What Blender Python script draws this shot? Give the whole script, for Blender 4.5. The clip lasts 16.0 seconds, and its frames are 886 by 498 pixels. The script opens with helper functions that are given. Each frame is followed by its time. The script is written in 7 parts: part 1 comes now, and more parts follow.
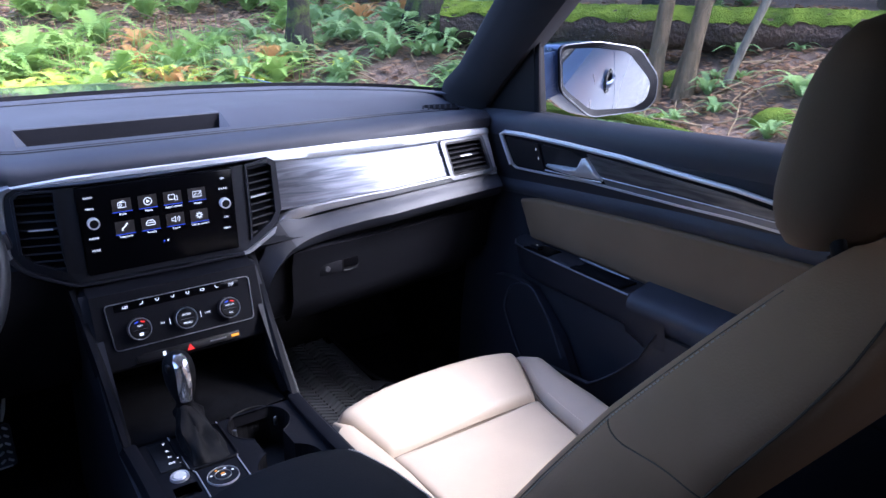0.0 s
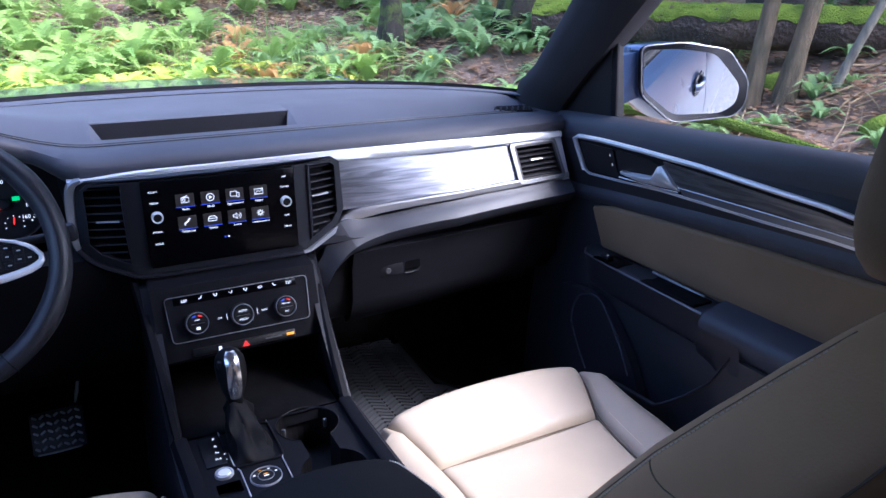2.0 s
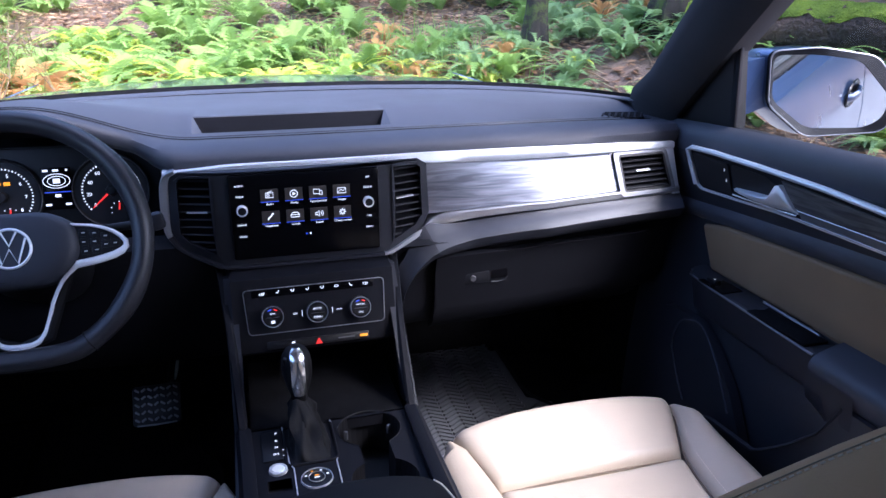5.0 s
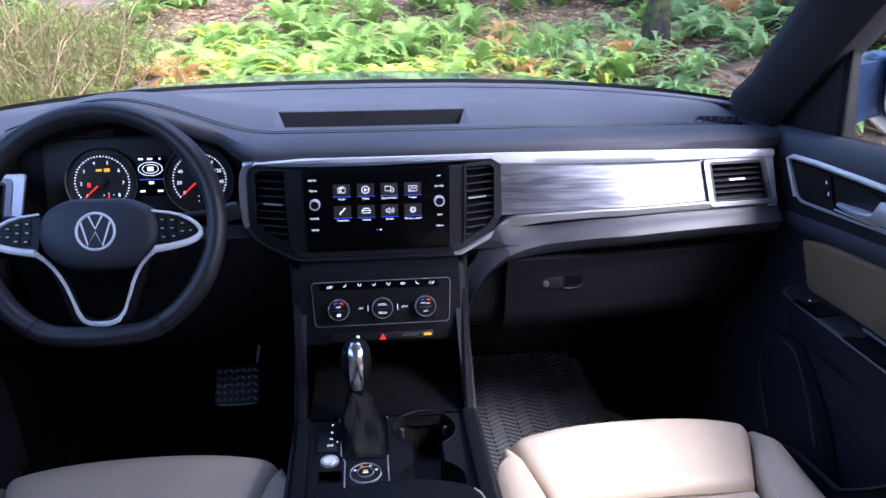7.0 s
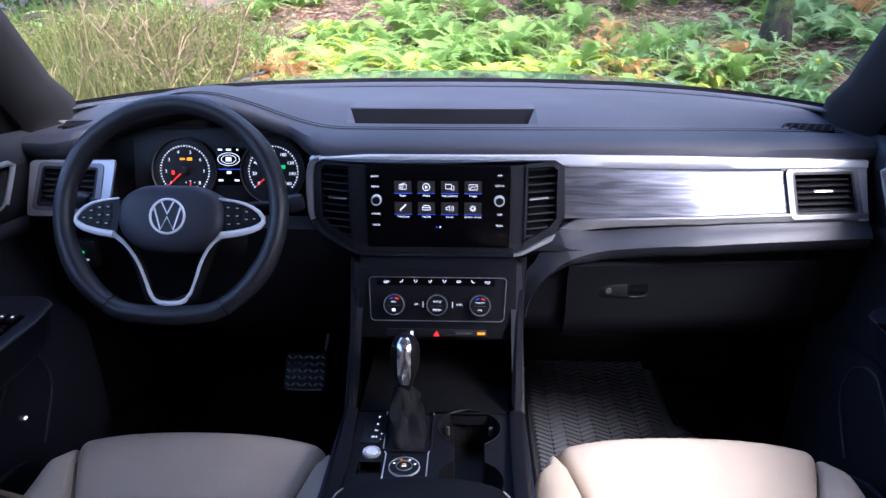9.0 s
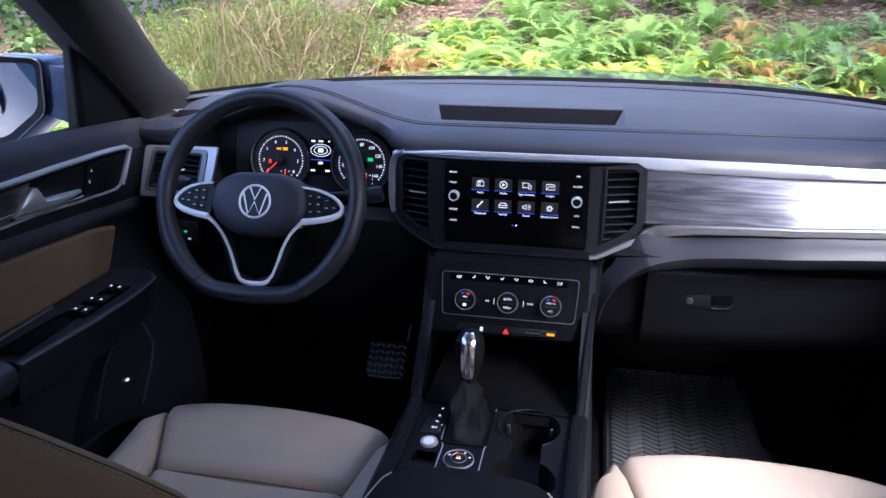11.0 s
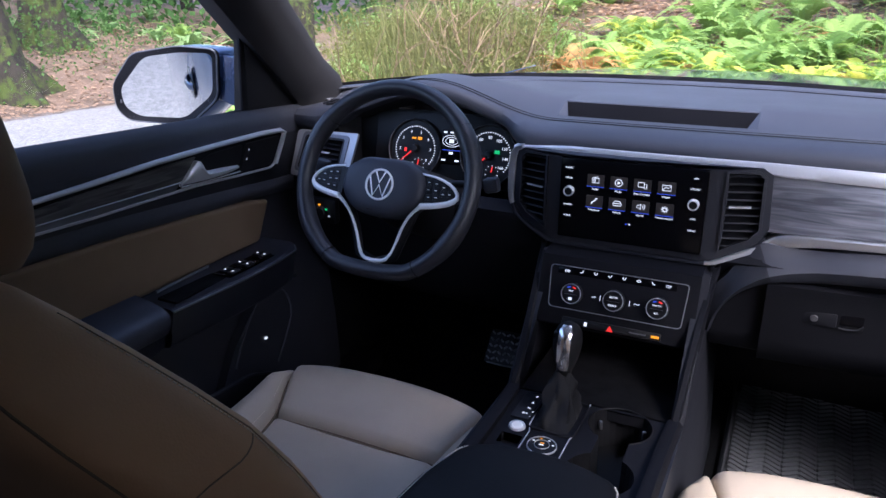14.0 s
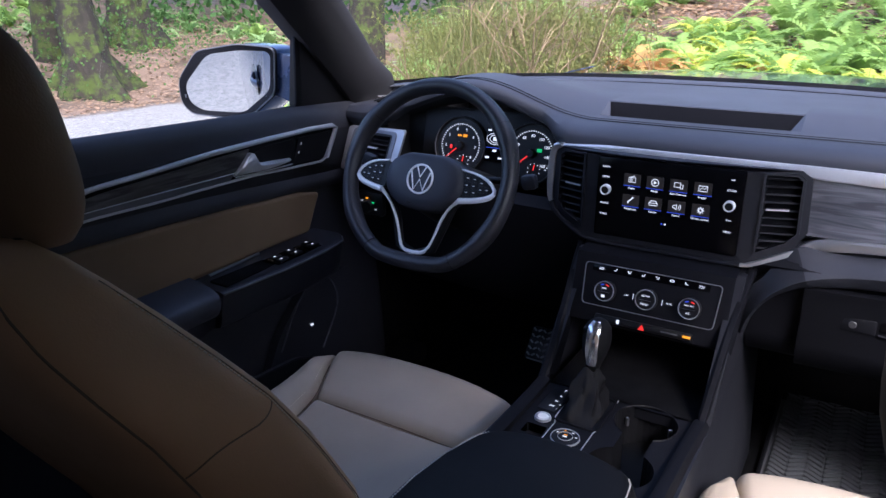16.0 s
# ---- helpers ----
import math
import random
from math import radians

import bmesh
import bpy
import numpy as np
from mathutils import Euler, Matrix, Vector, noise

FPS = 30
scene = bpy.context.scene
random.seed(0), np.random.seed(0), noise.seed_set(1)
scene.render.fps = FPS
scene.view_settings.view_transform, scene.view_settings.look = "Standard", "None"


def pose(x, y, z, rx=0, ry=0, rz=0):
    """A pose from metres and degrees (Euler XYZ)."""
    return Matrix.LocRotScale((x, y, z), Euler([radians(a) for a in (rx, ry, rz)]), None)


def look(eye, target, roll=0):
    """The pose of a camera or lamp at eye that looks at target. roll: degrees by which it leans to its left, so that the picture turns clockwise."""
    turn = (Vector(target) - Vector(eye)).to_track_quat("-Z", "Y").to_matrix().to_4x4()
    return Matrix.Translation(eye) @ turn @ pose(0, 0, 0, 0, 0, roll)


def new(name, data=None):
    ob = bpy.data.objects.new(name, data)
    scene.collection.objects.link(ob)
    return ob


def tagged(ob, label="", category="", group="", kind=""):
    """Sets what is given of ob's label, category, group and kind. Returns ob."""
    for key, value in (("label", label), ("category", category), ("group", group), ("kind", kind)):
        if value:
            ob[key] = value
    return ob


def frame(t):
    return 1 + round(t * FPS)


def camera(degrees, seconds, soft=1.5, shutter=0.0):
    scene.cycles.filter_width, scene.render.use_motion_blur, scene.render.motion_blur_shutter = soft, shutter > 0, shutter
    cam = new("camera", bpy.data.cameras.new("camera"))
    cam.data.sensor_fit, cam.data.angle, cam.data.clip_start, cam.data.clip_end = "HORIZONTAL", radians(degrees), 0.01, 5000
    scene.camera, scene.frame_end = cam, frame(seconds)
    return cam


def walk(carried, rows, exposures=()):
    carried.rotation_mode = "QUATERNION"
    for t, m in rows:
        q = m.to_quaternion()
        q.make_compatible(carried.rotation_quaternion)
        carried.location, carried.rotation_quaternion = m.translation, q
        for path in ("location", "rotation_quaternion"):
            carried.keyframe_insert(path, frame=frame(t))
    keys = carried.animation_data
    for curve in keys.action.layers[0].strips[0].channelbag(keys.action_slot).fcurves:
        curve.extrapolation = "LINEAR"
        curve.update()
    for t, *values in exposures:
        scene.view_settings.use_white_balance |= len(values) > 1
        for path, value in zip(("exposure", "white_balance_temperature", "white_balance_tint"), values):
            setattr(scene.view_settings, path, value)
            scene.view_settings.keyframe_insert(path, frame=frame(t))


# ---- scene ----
cam = camera(63.6, 16.0)
PATH = [
    (0, (-0.266, -1.192, 1.382), (0.812, 0.363, 0.733), -0.4),
    (0.5, (-0.252, -1.189, 1.382), (0.776, 0.399, 0.732), -0.3),
    (1, (-0.237, -1.184, 1.382), (0.738, 0.436, 0.731), -0.3),
    (1.5, (-0.224, -1.181, 1.383), (0.703, 0.466, 0.73), -0.3),
    (2, (-0.206, -1.18, 1.382), (0.667, 0.497, 0.73), -0.3),
    (2.5, (-0.192, -1.177, 1.382), (0.635, 0.523, 0.73), -0.3),
    (3, (-0.174, -1.176, 1.382), (0.599, 0.55, 0.729), -0.3),
    (3.5, (-0.156, -1.174, 1.382), (0.566, 0.573, 0.729), -0.3),
    (4, (-0.135, -1.173, 1.381), (0.521, 0.6, 0.729), -0.3),
    (6.5, (-0.041, -1.167, 1.383), (0.251, 0.699, 0.725), -0.1),
    (7, (-0.022, -1.167, 1.383), (0.191, 0.709, 0.724), -0.2),
    (7.5, (-0.003, -1.167, 1.383), (0.14, 0.716, 0.723), -0.1),
    (8, (0.017, -1.167, 1.383), (0.083, 0.719, 0.723), -0.1),
    (8.5, (0.034, -1.168, 1.383), (0.035, 0.72, 0.722), -0.1),
    (11, (0.122, -1.172, 1.383), (-0.265, 0.674, 0.718), -0.0),
    (11.5, (0.136, -1.174, 1.383), (-0.325, 0.654, 0.717), 0.0),
    (12, (0.154, -1.177, 1.383), (-0.391, 0.628, 0.717), 0.0),
    (12.5, (0.171, -1.179, 1.383), (-0.447, 0.602, 0.716), 0.1),
    (13, (0.193, -1.183, 1.383), (-0.51, 0.566, 0.715), 0.0),
    (13.5, (0.207, -1.185, 1.383), (-0.561, 0.537, 0.714), -0.0),
    (14, (0.23, -1.187, 1.383), (-0.597, 0.506, 0.714), -0.1),
    (14.5, (0.248, -1.191, 1.384), (-0.622, 0.48, 0.714), -0.1),
    (15, (0.266, -1.194, 1.384), (-0.65, 0.453, 0.714), -0.1),
    (15.5, (0.279, -1.196, 1.384), (-0.673, 0.431, 0.714), -0.1),
    (16, (0.292, -1.198, 1.384), (-0.693, 0.409, 0.716), -0.1),
]
walk(cam, [(t, look(eye, target, roll)) for t, eye, target, roll in PATH], [(0.0, 3.07, 5350, 22), (8.0, 3.03, 5500, 22), (16.0, 2.64, 5700, 20)])

# ---- world and sun ----
world = bpy.data.worlds.new("sky")
scene.world = world
world.use_nodes = True
wn = world.node_tree.nodes
sky = wn.new("ShaderNodeTexSky")
sky.sky_type = "NISHITA"
sky.sun_disc = False
sky.air_density, sky.dust_density, sky.ozone_density = 0.8, 3.0, 0.6
SUN_EL, SUN_AZ = 47.0, 131.0  # degrees; azimuth from +y towards +x
sky.sun_elevation, sky.sun_rotation = radians(SUN_EL), radians(SUN_AZ)
world.node_tree.links.new(sky.outputs[0], wn["Background"].inputs[0])
wn["Background"].inputs[1].default_value = 0.150
sun = new("sun", bpy.data.lights.new("sun", "SUN"))
sun.data.energy, sun.data.angle, sun.data.color = 1.2, radians(24), (1.0, 0.93, 0.84)
_d = Vector((math.sin(radians(SUN_AZ)) * math.cos(radians(SUN_EL)), math.cos(radians(SUN_AZ)) * math.cos(radians(SUN_EL)), math.sin(radians(SUN_EL))))
sun.matrix_world = look(_d * 30, (0, 0, 0))


# ---- materials ----
def material(name, col, rough=0.5, metal=0.0, var=0.12, big=5.0, fine=300.0, bump=0.15, dist=0.0006, col2=None, coat=0.0, spec=0.5, rvar=0.08, stretch=None, seeds=False):
    m = bpy.data.materials.new(name)
    m.use_nodes = True
    nt = m.node_tree
    N, L = nt.nodes, nt.links
    b = N["Principled BSDF"]
    b.inputs["Roughness"].default_value = rough
    b.inputs["Metallic"].default_value = metal
    b.inputs["Coat Weight"].default_value = coat
    b.inputs["Specular IOR Level"].default_value = spec
    tc = N.new("ShaderNodeTexCoord")
    vec = tc.outputs["Object"]
    if stretch:
        mp = N.new("ShaderNodeMapping")
        mp.inputs["Scale"].default_value = stretch
        L.new(vec, mp.inputs[0])
        vec = mp.outputs[0]
    n1 = N.new("ShaderNodeTexNoise")
    n1.inputs["Scale"].default_value, n1.inputs["Detail"].default_value = big, 5
    n2 = N.new("ShaderNodeTexNoise")
    n2.inputs["Scale"].default_value, n2.inputs["Detail"].default_value = fine, 3
    L.new(vec, n1.inputs[0])
    L.new(vec, n2.inputs[0])
    mix = N.new("ShaderNodeMix")
    mix.data_type = "RGBA"
    c2 = col2 or tuple(c * (1 - 2 * var) for c in col)
    mix.inputs["A"].default_value = (*(tuple(c * (1 + var) for c in col) if not col2 else col), 1)
    mix.inputs["B"].default_value = (*c2, 1)
    ramp = N.new("ShaderNodeMapRange")
    ramp.inputs["From Min"].default_value, ramp.inputs["From Max"].default_value = 0.3, 0.7
    L.new(n1.outputs["Fac"], ramp.inputs[0])
    fac = ramp.outputs[0]
    if seeds:
        oi = N.new("ShaderNodeObjectInfo")
        av = N.new("ShaderNodeMath")
        av.operation = "ADD"
        hv = N.new("ShaderNodeMath")
        hv.operation = "MULTIPLY"
        hv.inputs[1].default_value = 0.5
        L.new(fac, av.inputs[0])
        L.new(oi.outputs["Random"], av.inputs[1])
        L.new(av.outputs[0], hv.inputs[0])
        fac = hv.outputs[0]
    L.new(fac, mix.inputs["Factor"])
    L.new(mix.outputs["Result"], b.inputs["Base Color"])
    rr = N.new("ShaderNodeMapRange")
    rr.inputs["To Min"].default_value, rr.inputs["To Max"].default_value = max(0.02, rough - rvar), min(1, rough + rvar)
    L.new(n1.outputs["Fac"], rr.inputs[0])
    L.new(rr.outputs[0], b.inputs["Roughness"])
    if bump:
        bp = N.new("ShaderNodeBump")
        bp.inputs["Strength"].default_value, bp.inputs["Distance"].default_value = bump, dist
        L.new(n2.outputs["Fac"], bp.inputs["Height"])
        L.new(bp.outputs[0], b.inputs["Normal"])
    return m


def leather(name, col, var=0.05, rough=0.45, spec=0.4):
    """Grained leather: small cells in the relief and faint wear in the colour."""
    m = material(name, col, rough, var=var, big=7, fine=260, bump=0, spec=spec)
    nt = m.node_tree
    N, L = nt.nodes, nt.links
    tc = N.new("ShaderNodeTexCoord")
    v = N.new("ShaderNodeTexVoronoi")
    v.inputs["Scale"].default_value = 420
    L.new(tc.outputs["Object"], v.inputs[0])
    w = N.new("ShaderNodeTexNoise")
    w.inputs["Scale"].default_value, w.inputs["Detail"].default_value = 22, 4
    L.new(tc.outputs["Object"], w.inputs[0])
    a = N.new("ShaderNodeMath")
    a.operation = "MULTIPLY_ADD"
    a.inputs[1].default_value = 0.8
    L.new(w.outputs["Fac"], a.inputs[0])
    L.new(v.outputs["Distance"], a.inputs[2])
    bp = N.new("ShaderNodeBump")
    bp.inputs["Strength"].default_value, bp.inputs["Distance"].default_value = 0.22, 0.0007
    L.new(a.outputs[0], bp.inputs["Height"])
    L.new(bp.outputs[0], N["Principled BSDF"].inputs["Normal"])
    return m


def emitter(name, col, strength):
    m = bpy.data.materials.new(name)
    m.use_nodes = True
    b = m.node_tree.nodes["Principled BSDF"]
    b.inputs["Base Color"].default_value = (*[c * 0.2 for c in col], 1)
    b.inputs["Emission Color"].default_value = (*col, 1)
    b.inputs["Emission Strength"].default_value = strength
    return m


def clear_glass(name, tint=(0.93, 0.96, 0.94), ior=1.45):
    m = bpy.data.materials.new(name)
    m.use_nodes = True
    nt = m.node_tree
    N, L = nt.nodes, nt.links
    N.remove(N["Principled BSDF"])
    t, g, x = N.new("ShaderNodeBsdfTransparent"), N.new("ShaderNodeBsdfGlossy"), N.new("ShaderNodeMixShader")
    t.inputs[0].default_value = (*tint, 1)
    g.inputs["Roughness"].default_value = 0.02
    lw, pw, ml = N.new("ShaderNodeLayerWeight"), N.new("ShaderNodeMath"), N.new("ShaderNodeMath")
    lw.inputs["Blend"].default_value = 0.5
    pw.operation, pw.inputs[1].default_value = "POWER", 5.0
    ml.operation, ml.inputs[1].default_value, ml.inputs[2].default_value = "MULTIPLY_ADD", 0.5, 0.02
    L.new(lw.outputs["Facing"], pw.inputs[0])
    L.new(pw.outputs[0], ml.inputs[0])
    L.new(ml.outputs[0], x.inputs[0])
    L.new(t.outputs[0], x.inputs[1])
    L.new(g.outputs[0], x.inputs[2])
    L.new(x.outputs[0], N["Material Output"].inputs[0])
    return m


def wood(name, dark, light, along=(1.6, 8.0, 48.0)):
    m = material(name, light, 0.38, metal=0.5, var=0.0, col2=dark, big=9, fine=60, bump=0.06, dist=0.0004, stretch=(1.0, 6.0, 9.0), coat=0.45, rvar=0.05)
    m.node_tree.nodes["Principled BSDF"].inputs["Coat Roughness"].default_value = 0.32
    nt = m.node_tree
    N, L = nt.nodes, nt.links
    tc = N.new("ShaderNodeTexCoord")
    mp = N.new("ShaderNodeMapping")
    mp.inputs["Scale"].default_value = along
    L.new(tc.outputs["Object"], mp.inputs[0])
    n = N.new("ShaderNodeTexNoise")
    n.inputs["Scale"].default_value, n.inputs["Detail"].default_value, n.inputs["Distortion"].default_value = 4.0, 7, 0.9
    L.new(mp.outputs[0], n.inputs[0])
    r = N.new("ShaderNodeMapRange")
    r.inputs["From Min"].default_value, r.inputs["From Max"].default_value = 0.35, 0.65
    L.new(n.outputs["Fac"], r.inputs[0])
    mix = next(x for x in N if x.bl_idname == "ShaderNodeMix")
    L.new(r.outputs[0], mix.inputs["Factor"])
    return m


DASH = material("dash_plastic", (0.037, 0.0395, 0.051), 0.52, spec=0.42, var=0.08, fine=700, bump=0.25, dist=0.0005)
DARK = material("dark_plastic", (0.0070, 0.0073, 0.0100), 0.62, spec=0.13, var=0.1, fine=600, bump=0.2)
BLACK = material("black_plastic", (0.006, 0.006, 0.0075), 0.5, spec=0.3, var=0.1, fine=500, bump=0.1)
GLOSS = material("gloss_black", (0.003, 0.003, 0.004), 0.14, spec=0.08, var=0.1, bump=0.0, coat=0.0, rvar=0.03)
RUBBER = material("rubber", (0.04, 0.041, 0.046), 0.5, var=0.15, fine=400, bump=0.2)
# lighter than RUBBER to stand in for light on the passenger's mat
MATM = material("mat_rubber_lit", (0.10, 0.102, 0.112), 0.48, var=0.15, fine=400, bump=0.2)
SPOKE = material("spoke_silver", (0.95, 0.95, 0.95), 0.24, metal=0.1, var=0.03, fine=900, bump=0.03, rvar=0.04)
SILVER = material("satin_silver", (0.64, 0.65, 0.68), 0.38, metal=0.55, var=0.03, fine=900, bump=0.03, rvar=0.04)
GREYTRIM = material("grey_trim", (0.22, 0.225, 0.24), 0.36, metal=0.8, var=0.05, fine=900, bump=0.05)
CHROME = material("chrome", (0.8, 0.81, 0.83), 0.08, metal=1.0, var=0.02, bump=0.0, rvar=0.02)
# darker copy of SILVER: shade put into the colour of less lit trims
SILVER_DIM = material("satin_silver_dim", (0.40, 0.405, 0.42), 0.36, metal=0.7, var=0.04, fine=900, bump=0.03, rvar=0.05)
STEEL = material("vent_rim", (0.16, 0.165, 0.185), 0.40, metal=0.6, var=0.04, fine=900, bump=0.03)
SLAT = material("vent_slat", (0.011, 0.0115, 0.0145), 0.5, spec=0.2, var=0.06, fine=600, bump=0.1)
BEZEL = material("bezel_plastic", (0.0155, 0.0165, 0.022), 0.5, spec=0.3, var=0.08, fine=700, bump=0.2)
BEIGE = leather("beige_leather", (0.44, 0.365, 0.28))
BEIGE_BACK = leather("beige_vinyl", (0.49, 0.295, 0.165), rough=0.6, spec=0.2)
# headrests are darker brown than the backrests
HEADREST = leather("headrest_brown", (0.17, 0.115, 0.075), rough=0.6, spec=0.2)
# beige leather of the doors with their shade put into the colour
INSERT_SHADED = leather("insert_shaded", (0.165, 0.113, 0.067), rough=0.6, spec=0.2)
DOOR_UP = material("door_plastic", (0.016, 0.017, 0.023), 0.46, spec=0.5, var=0.08, fine=600, bump=0.2)
DOOR_LOWER = material("door_lower_plastic", (0.0155, 0.0165, 0.0225), 0.42, spec=0.45, var=0.08, fine=600, bump=0.2)
SEAT_THREAD = material("seat_thread", (0.66, 0.54, 0.40), 0.8, var=0.1)
RIM_LEATHER = leather("rim_leather", (0.026, 0.0265, 0.032), rough=0.42, spec=0.45)
HUB = material("hub_plastic", (0.034, 0.036, 0.046), 0.5, spec=0.35, var=0.08, fine=700, bump=0.25, dist=0.0005)
# tray interior, much darker than the dash pad around it
TRAYM = material("tray_dark", (0.0075, 0.008, 0.0115), 0.75, spec=0.12, var=0.1, fine=500, bump=0.3)
BLACK_LEATHER = leather("black_leather", (0.0085, 0.0085, 0.0095), rough=0.62, spec=0.15)
THREAD = material("thread", (0.62, 0.60, 0.55), 0.7, var=0.1)
DARK_THREAD = material("seam", (0.17, 0.125, 0.085), 0.7, var=0.1)
WOODM = wood("grey_wood", (0.095, 0.100, 0.122), (0.27, 0.277, 0.315), (2.2, 8.0, 34.0))
WOOD_DOOR = wood("dark_wood", (0.055, 0.054, 0.058), (0.19, 0.185, 0.18), (8.0, 2.2, 26.0))
PEDAL = material("pedal_rubber", (0.58, 0.58, 0.59), 0.42, var=0.2, fine=300, bump=0.4)
# darker than real carpet, so cubby and footwell look unlit
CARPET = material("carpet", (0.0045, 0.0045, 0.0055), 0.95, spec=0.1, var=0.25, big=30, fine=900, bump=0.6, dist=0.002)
# roof is out of view; tone kept dark to cut bounced light
LINER = material("headliner", (0.06, 0.059, 0.058), 0.95, var=0.06, fine=700, bump=0.2)
PAINT = material("blue_paint", (0.028, 0.055, 0.13), 0.28, metal=0.45, var=0.04, bump=0.0, coat=1.0, rvar=0.03)
PILLAR = material("pillar_fabric", (0.026, 0.026, 0.029), 0.85, spec=0.2, var=0.06, fine=700, bump=0.25)
GLASS = clear_glass("window_glass", (0.97, 0.99, 0.98))
SIDE_GLASS = clear_glass("side_glass", (0.87, 0.90, 0.89))
# tint set this dark to hold back light from the rear
PRIVACY = clear_glass("privacy_glass", (0.05, 0.052, 0.052))
POLISHED = material("polished_inlay", (0.86, 0.86, 0.88), 0.20, metal=0.9, var=0.03, bump=0.0, rvar=0.03)
MIRROR = material("mirror_silver", (0.86, 0.88, 0.9), 0.015, metal=1.0, var=0.0, bump=0.0, rvar=0.0)
LIT_WHITE = emitter("lit_white", (0.9, 0.95, 1.0), 0.17)
LIT_DIM = emitter("lit_dim", (0.9, 0.95, 1.0), 0.045)
LIT_BLUE = emitter("lit_blue", (0.07, 0.14, 1.0), 0.09)
LIT_RED = emitter("lit_red", (1.0, 0.04, 0.03), 0.15)
LIT_AMBER = emitter("lit_amber", (1.0, 0.36, 0.01), 0.18)
LIT_GREEN = emitter("lit_green", (0.03, 0.9, 0.25), 0.10)
SCREEN_TILE = emitter("screen_tile", (0.075, 0.066, 0.060), 0.02)


# ---- building helpers ----
def part(name, bm, mat, parent=None, label="", smooth=True):
    me = bpy.data.meshes.new(name)
    bmesh.ops.recalc_face_normals(bm, faces=bm.faces)
    bm.to_mesh(me)
    bm.free()
    me.materials.append(mat)
    if smooth:
        me.set_sharp_from_angle(angle=radians(38))
        me.polygons.foreach_set("use_smooth", [True] * len(me.polygons))
    ob = new(name, me)
    if parent is not None:
        ob.parent = parent
    if label:
        ob["label"] = label
    return ob


def thing(name, label, category, group="", kind="", at=(0, 0, 0)):
    ob = new(name)
    ob.empty_display_size = 0.05
    ob.location = at
    return tagged(ob, label, category, group, kind)


def loft(rows, bm=None, wrap=False, ring=False, caps=False):
    """A skin over rows of points. wrap: each row is a closed ring; ring: the last row joins the first."""
    bm = bm or bmesh.new()
    V = [[bm.verts.new(p) for p in row] for row in rows]
    n, k = len(V), len(V[0])
    for i in range(n if ring else n - 1):
        for j in range(k if wrap else k - 1):
            a, b, c, d = V[i][j], V[i][(j + 1) % k], V[(i + 1) % n][(j + 1) % k], V[(i + 1) % n][j]
            q = list(dict.fromkeys((a, b, c, d)))
            if len(q) > 2:
                bm.faces.new(q)
    if caps:
        bm.faces.new(V[0])
        bm.faces.new(V[-1][::-1])
    return bm


def slab(rows, thick, bm=None):
    """A skin over rows of points with real thickness."""
    own = loft(rows)
    bmesh.ops.recalc_face_normals(own, faces=own.faces)
    bmesh.ops.solidify(own, geom=own.faces[:], thickness=thick)
    if bm is None:
        return own
    me = bpy.data.meshes.new("tmp")
    own.to_mesh(me)
    own.free()
    bm.from_mesh(me)
    bpy.data.meshes.remove(me)
    return bm


def rbox(c, s, r=0.003, bm=None, m=None, seg=2):
    """A box with rounded edges at centre c with sizes s, turned by m."""
    bm = bm or bmesh.new()
    mat = Matrix.Translation(c) @ (m.to_4x4() if m else Matrix()) @ Matrix.Diagonal((*s, 1))
    vs = bmesh.ops.create_cube(bm, size=1, matrix=mat)["verts"]
    if r:
        es = list({e for v in vs for e in v.link_edges})
        bmesh.ops.bevel(bm, geom=es, offset=min(r, min(s) * 0.45), segments=seg, affect="EDGES", profile=0.5)
    return bm


def tube(pts, r, n=8, closed=False, bm=None, flat=1.0, ref=None):
    """A tube along points; r is one radius or one a point."""
    P = [Vector(p) for p in pts]
    k = len(P)
    R = r if isinstance(r, (list, tuple)) else [r] * k
    rows = []
    for i, p in enumerate(P):
        if closed:
            d = P[(i + 1) % k] - P[i - 1]
        else:
            d = P[min(i + 1, k - 1)] - P[max(i - 1, 0)]
        d.normalize()
        up = Vector(ref) if ref else (Vector((0, 0, 1)) if abs(d.z) < 0.9 else Vector((0, 1, 0)))
        s = d.cross(up).normalized()
        u = s.cross(d)
        rows.append([p + (s * math.cos(a) * flat + u * math.sin(a)) * R[i] for a in np.linspace(0, 2 * math.pi, n, endpoint=False)])
    return loft(rows, bm, wrap=True, ring=closed, caps=not closed)


def lathe(profile, m, n=24, bm=None):
    """Turn (radius, height) about the local z of m."""
    rows = []
    for a in np.linspace(0, 2 * math.pi, n, endpoint=False):
        rows.append([m @ Vector((r * math.cos(a), r * math.sin(a), h)) for r, h in profile])
    bm = loft(rows, bm, ring=True)
    bmesh.ops.remove_doubles(bm, verts=bm.verts, dist=1e-6)
    return bm


def plate(outer, holes, depth, place, bm=None, bevel=0.0):
    """A flat plate with holes: outlines in (u, v); place(u, v, w) gives the point, w going in."""
    bm = bm or bmesh.new()
    loops, edges = [], []
    for o in (outer, *holes):
        vs = [bm.verts.new(place(u, v, 0.0)) for u, v in o]
        loops.append((o, vs))
        edges += [bm.edges.new((vs[i], vs[(i + 1) % len(vs)])) for i in range(len(vs))]
    bmesh.ops.triangle_fill(bm, use_beauty=True, use_dissolve=False, edges=edges)
    for o, vs in loops:
        ws = [bm.verts.new(place(u, v, depth)) for u, v in o]
        for i in range(len(vs)):
            j = (i + 1) % len(vs)
            bm.faces.new((vs[i], vs[j], ws[j], ws[i]))
    return bm


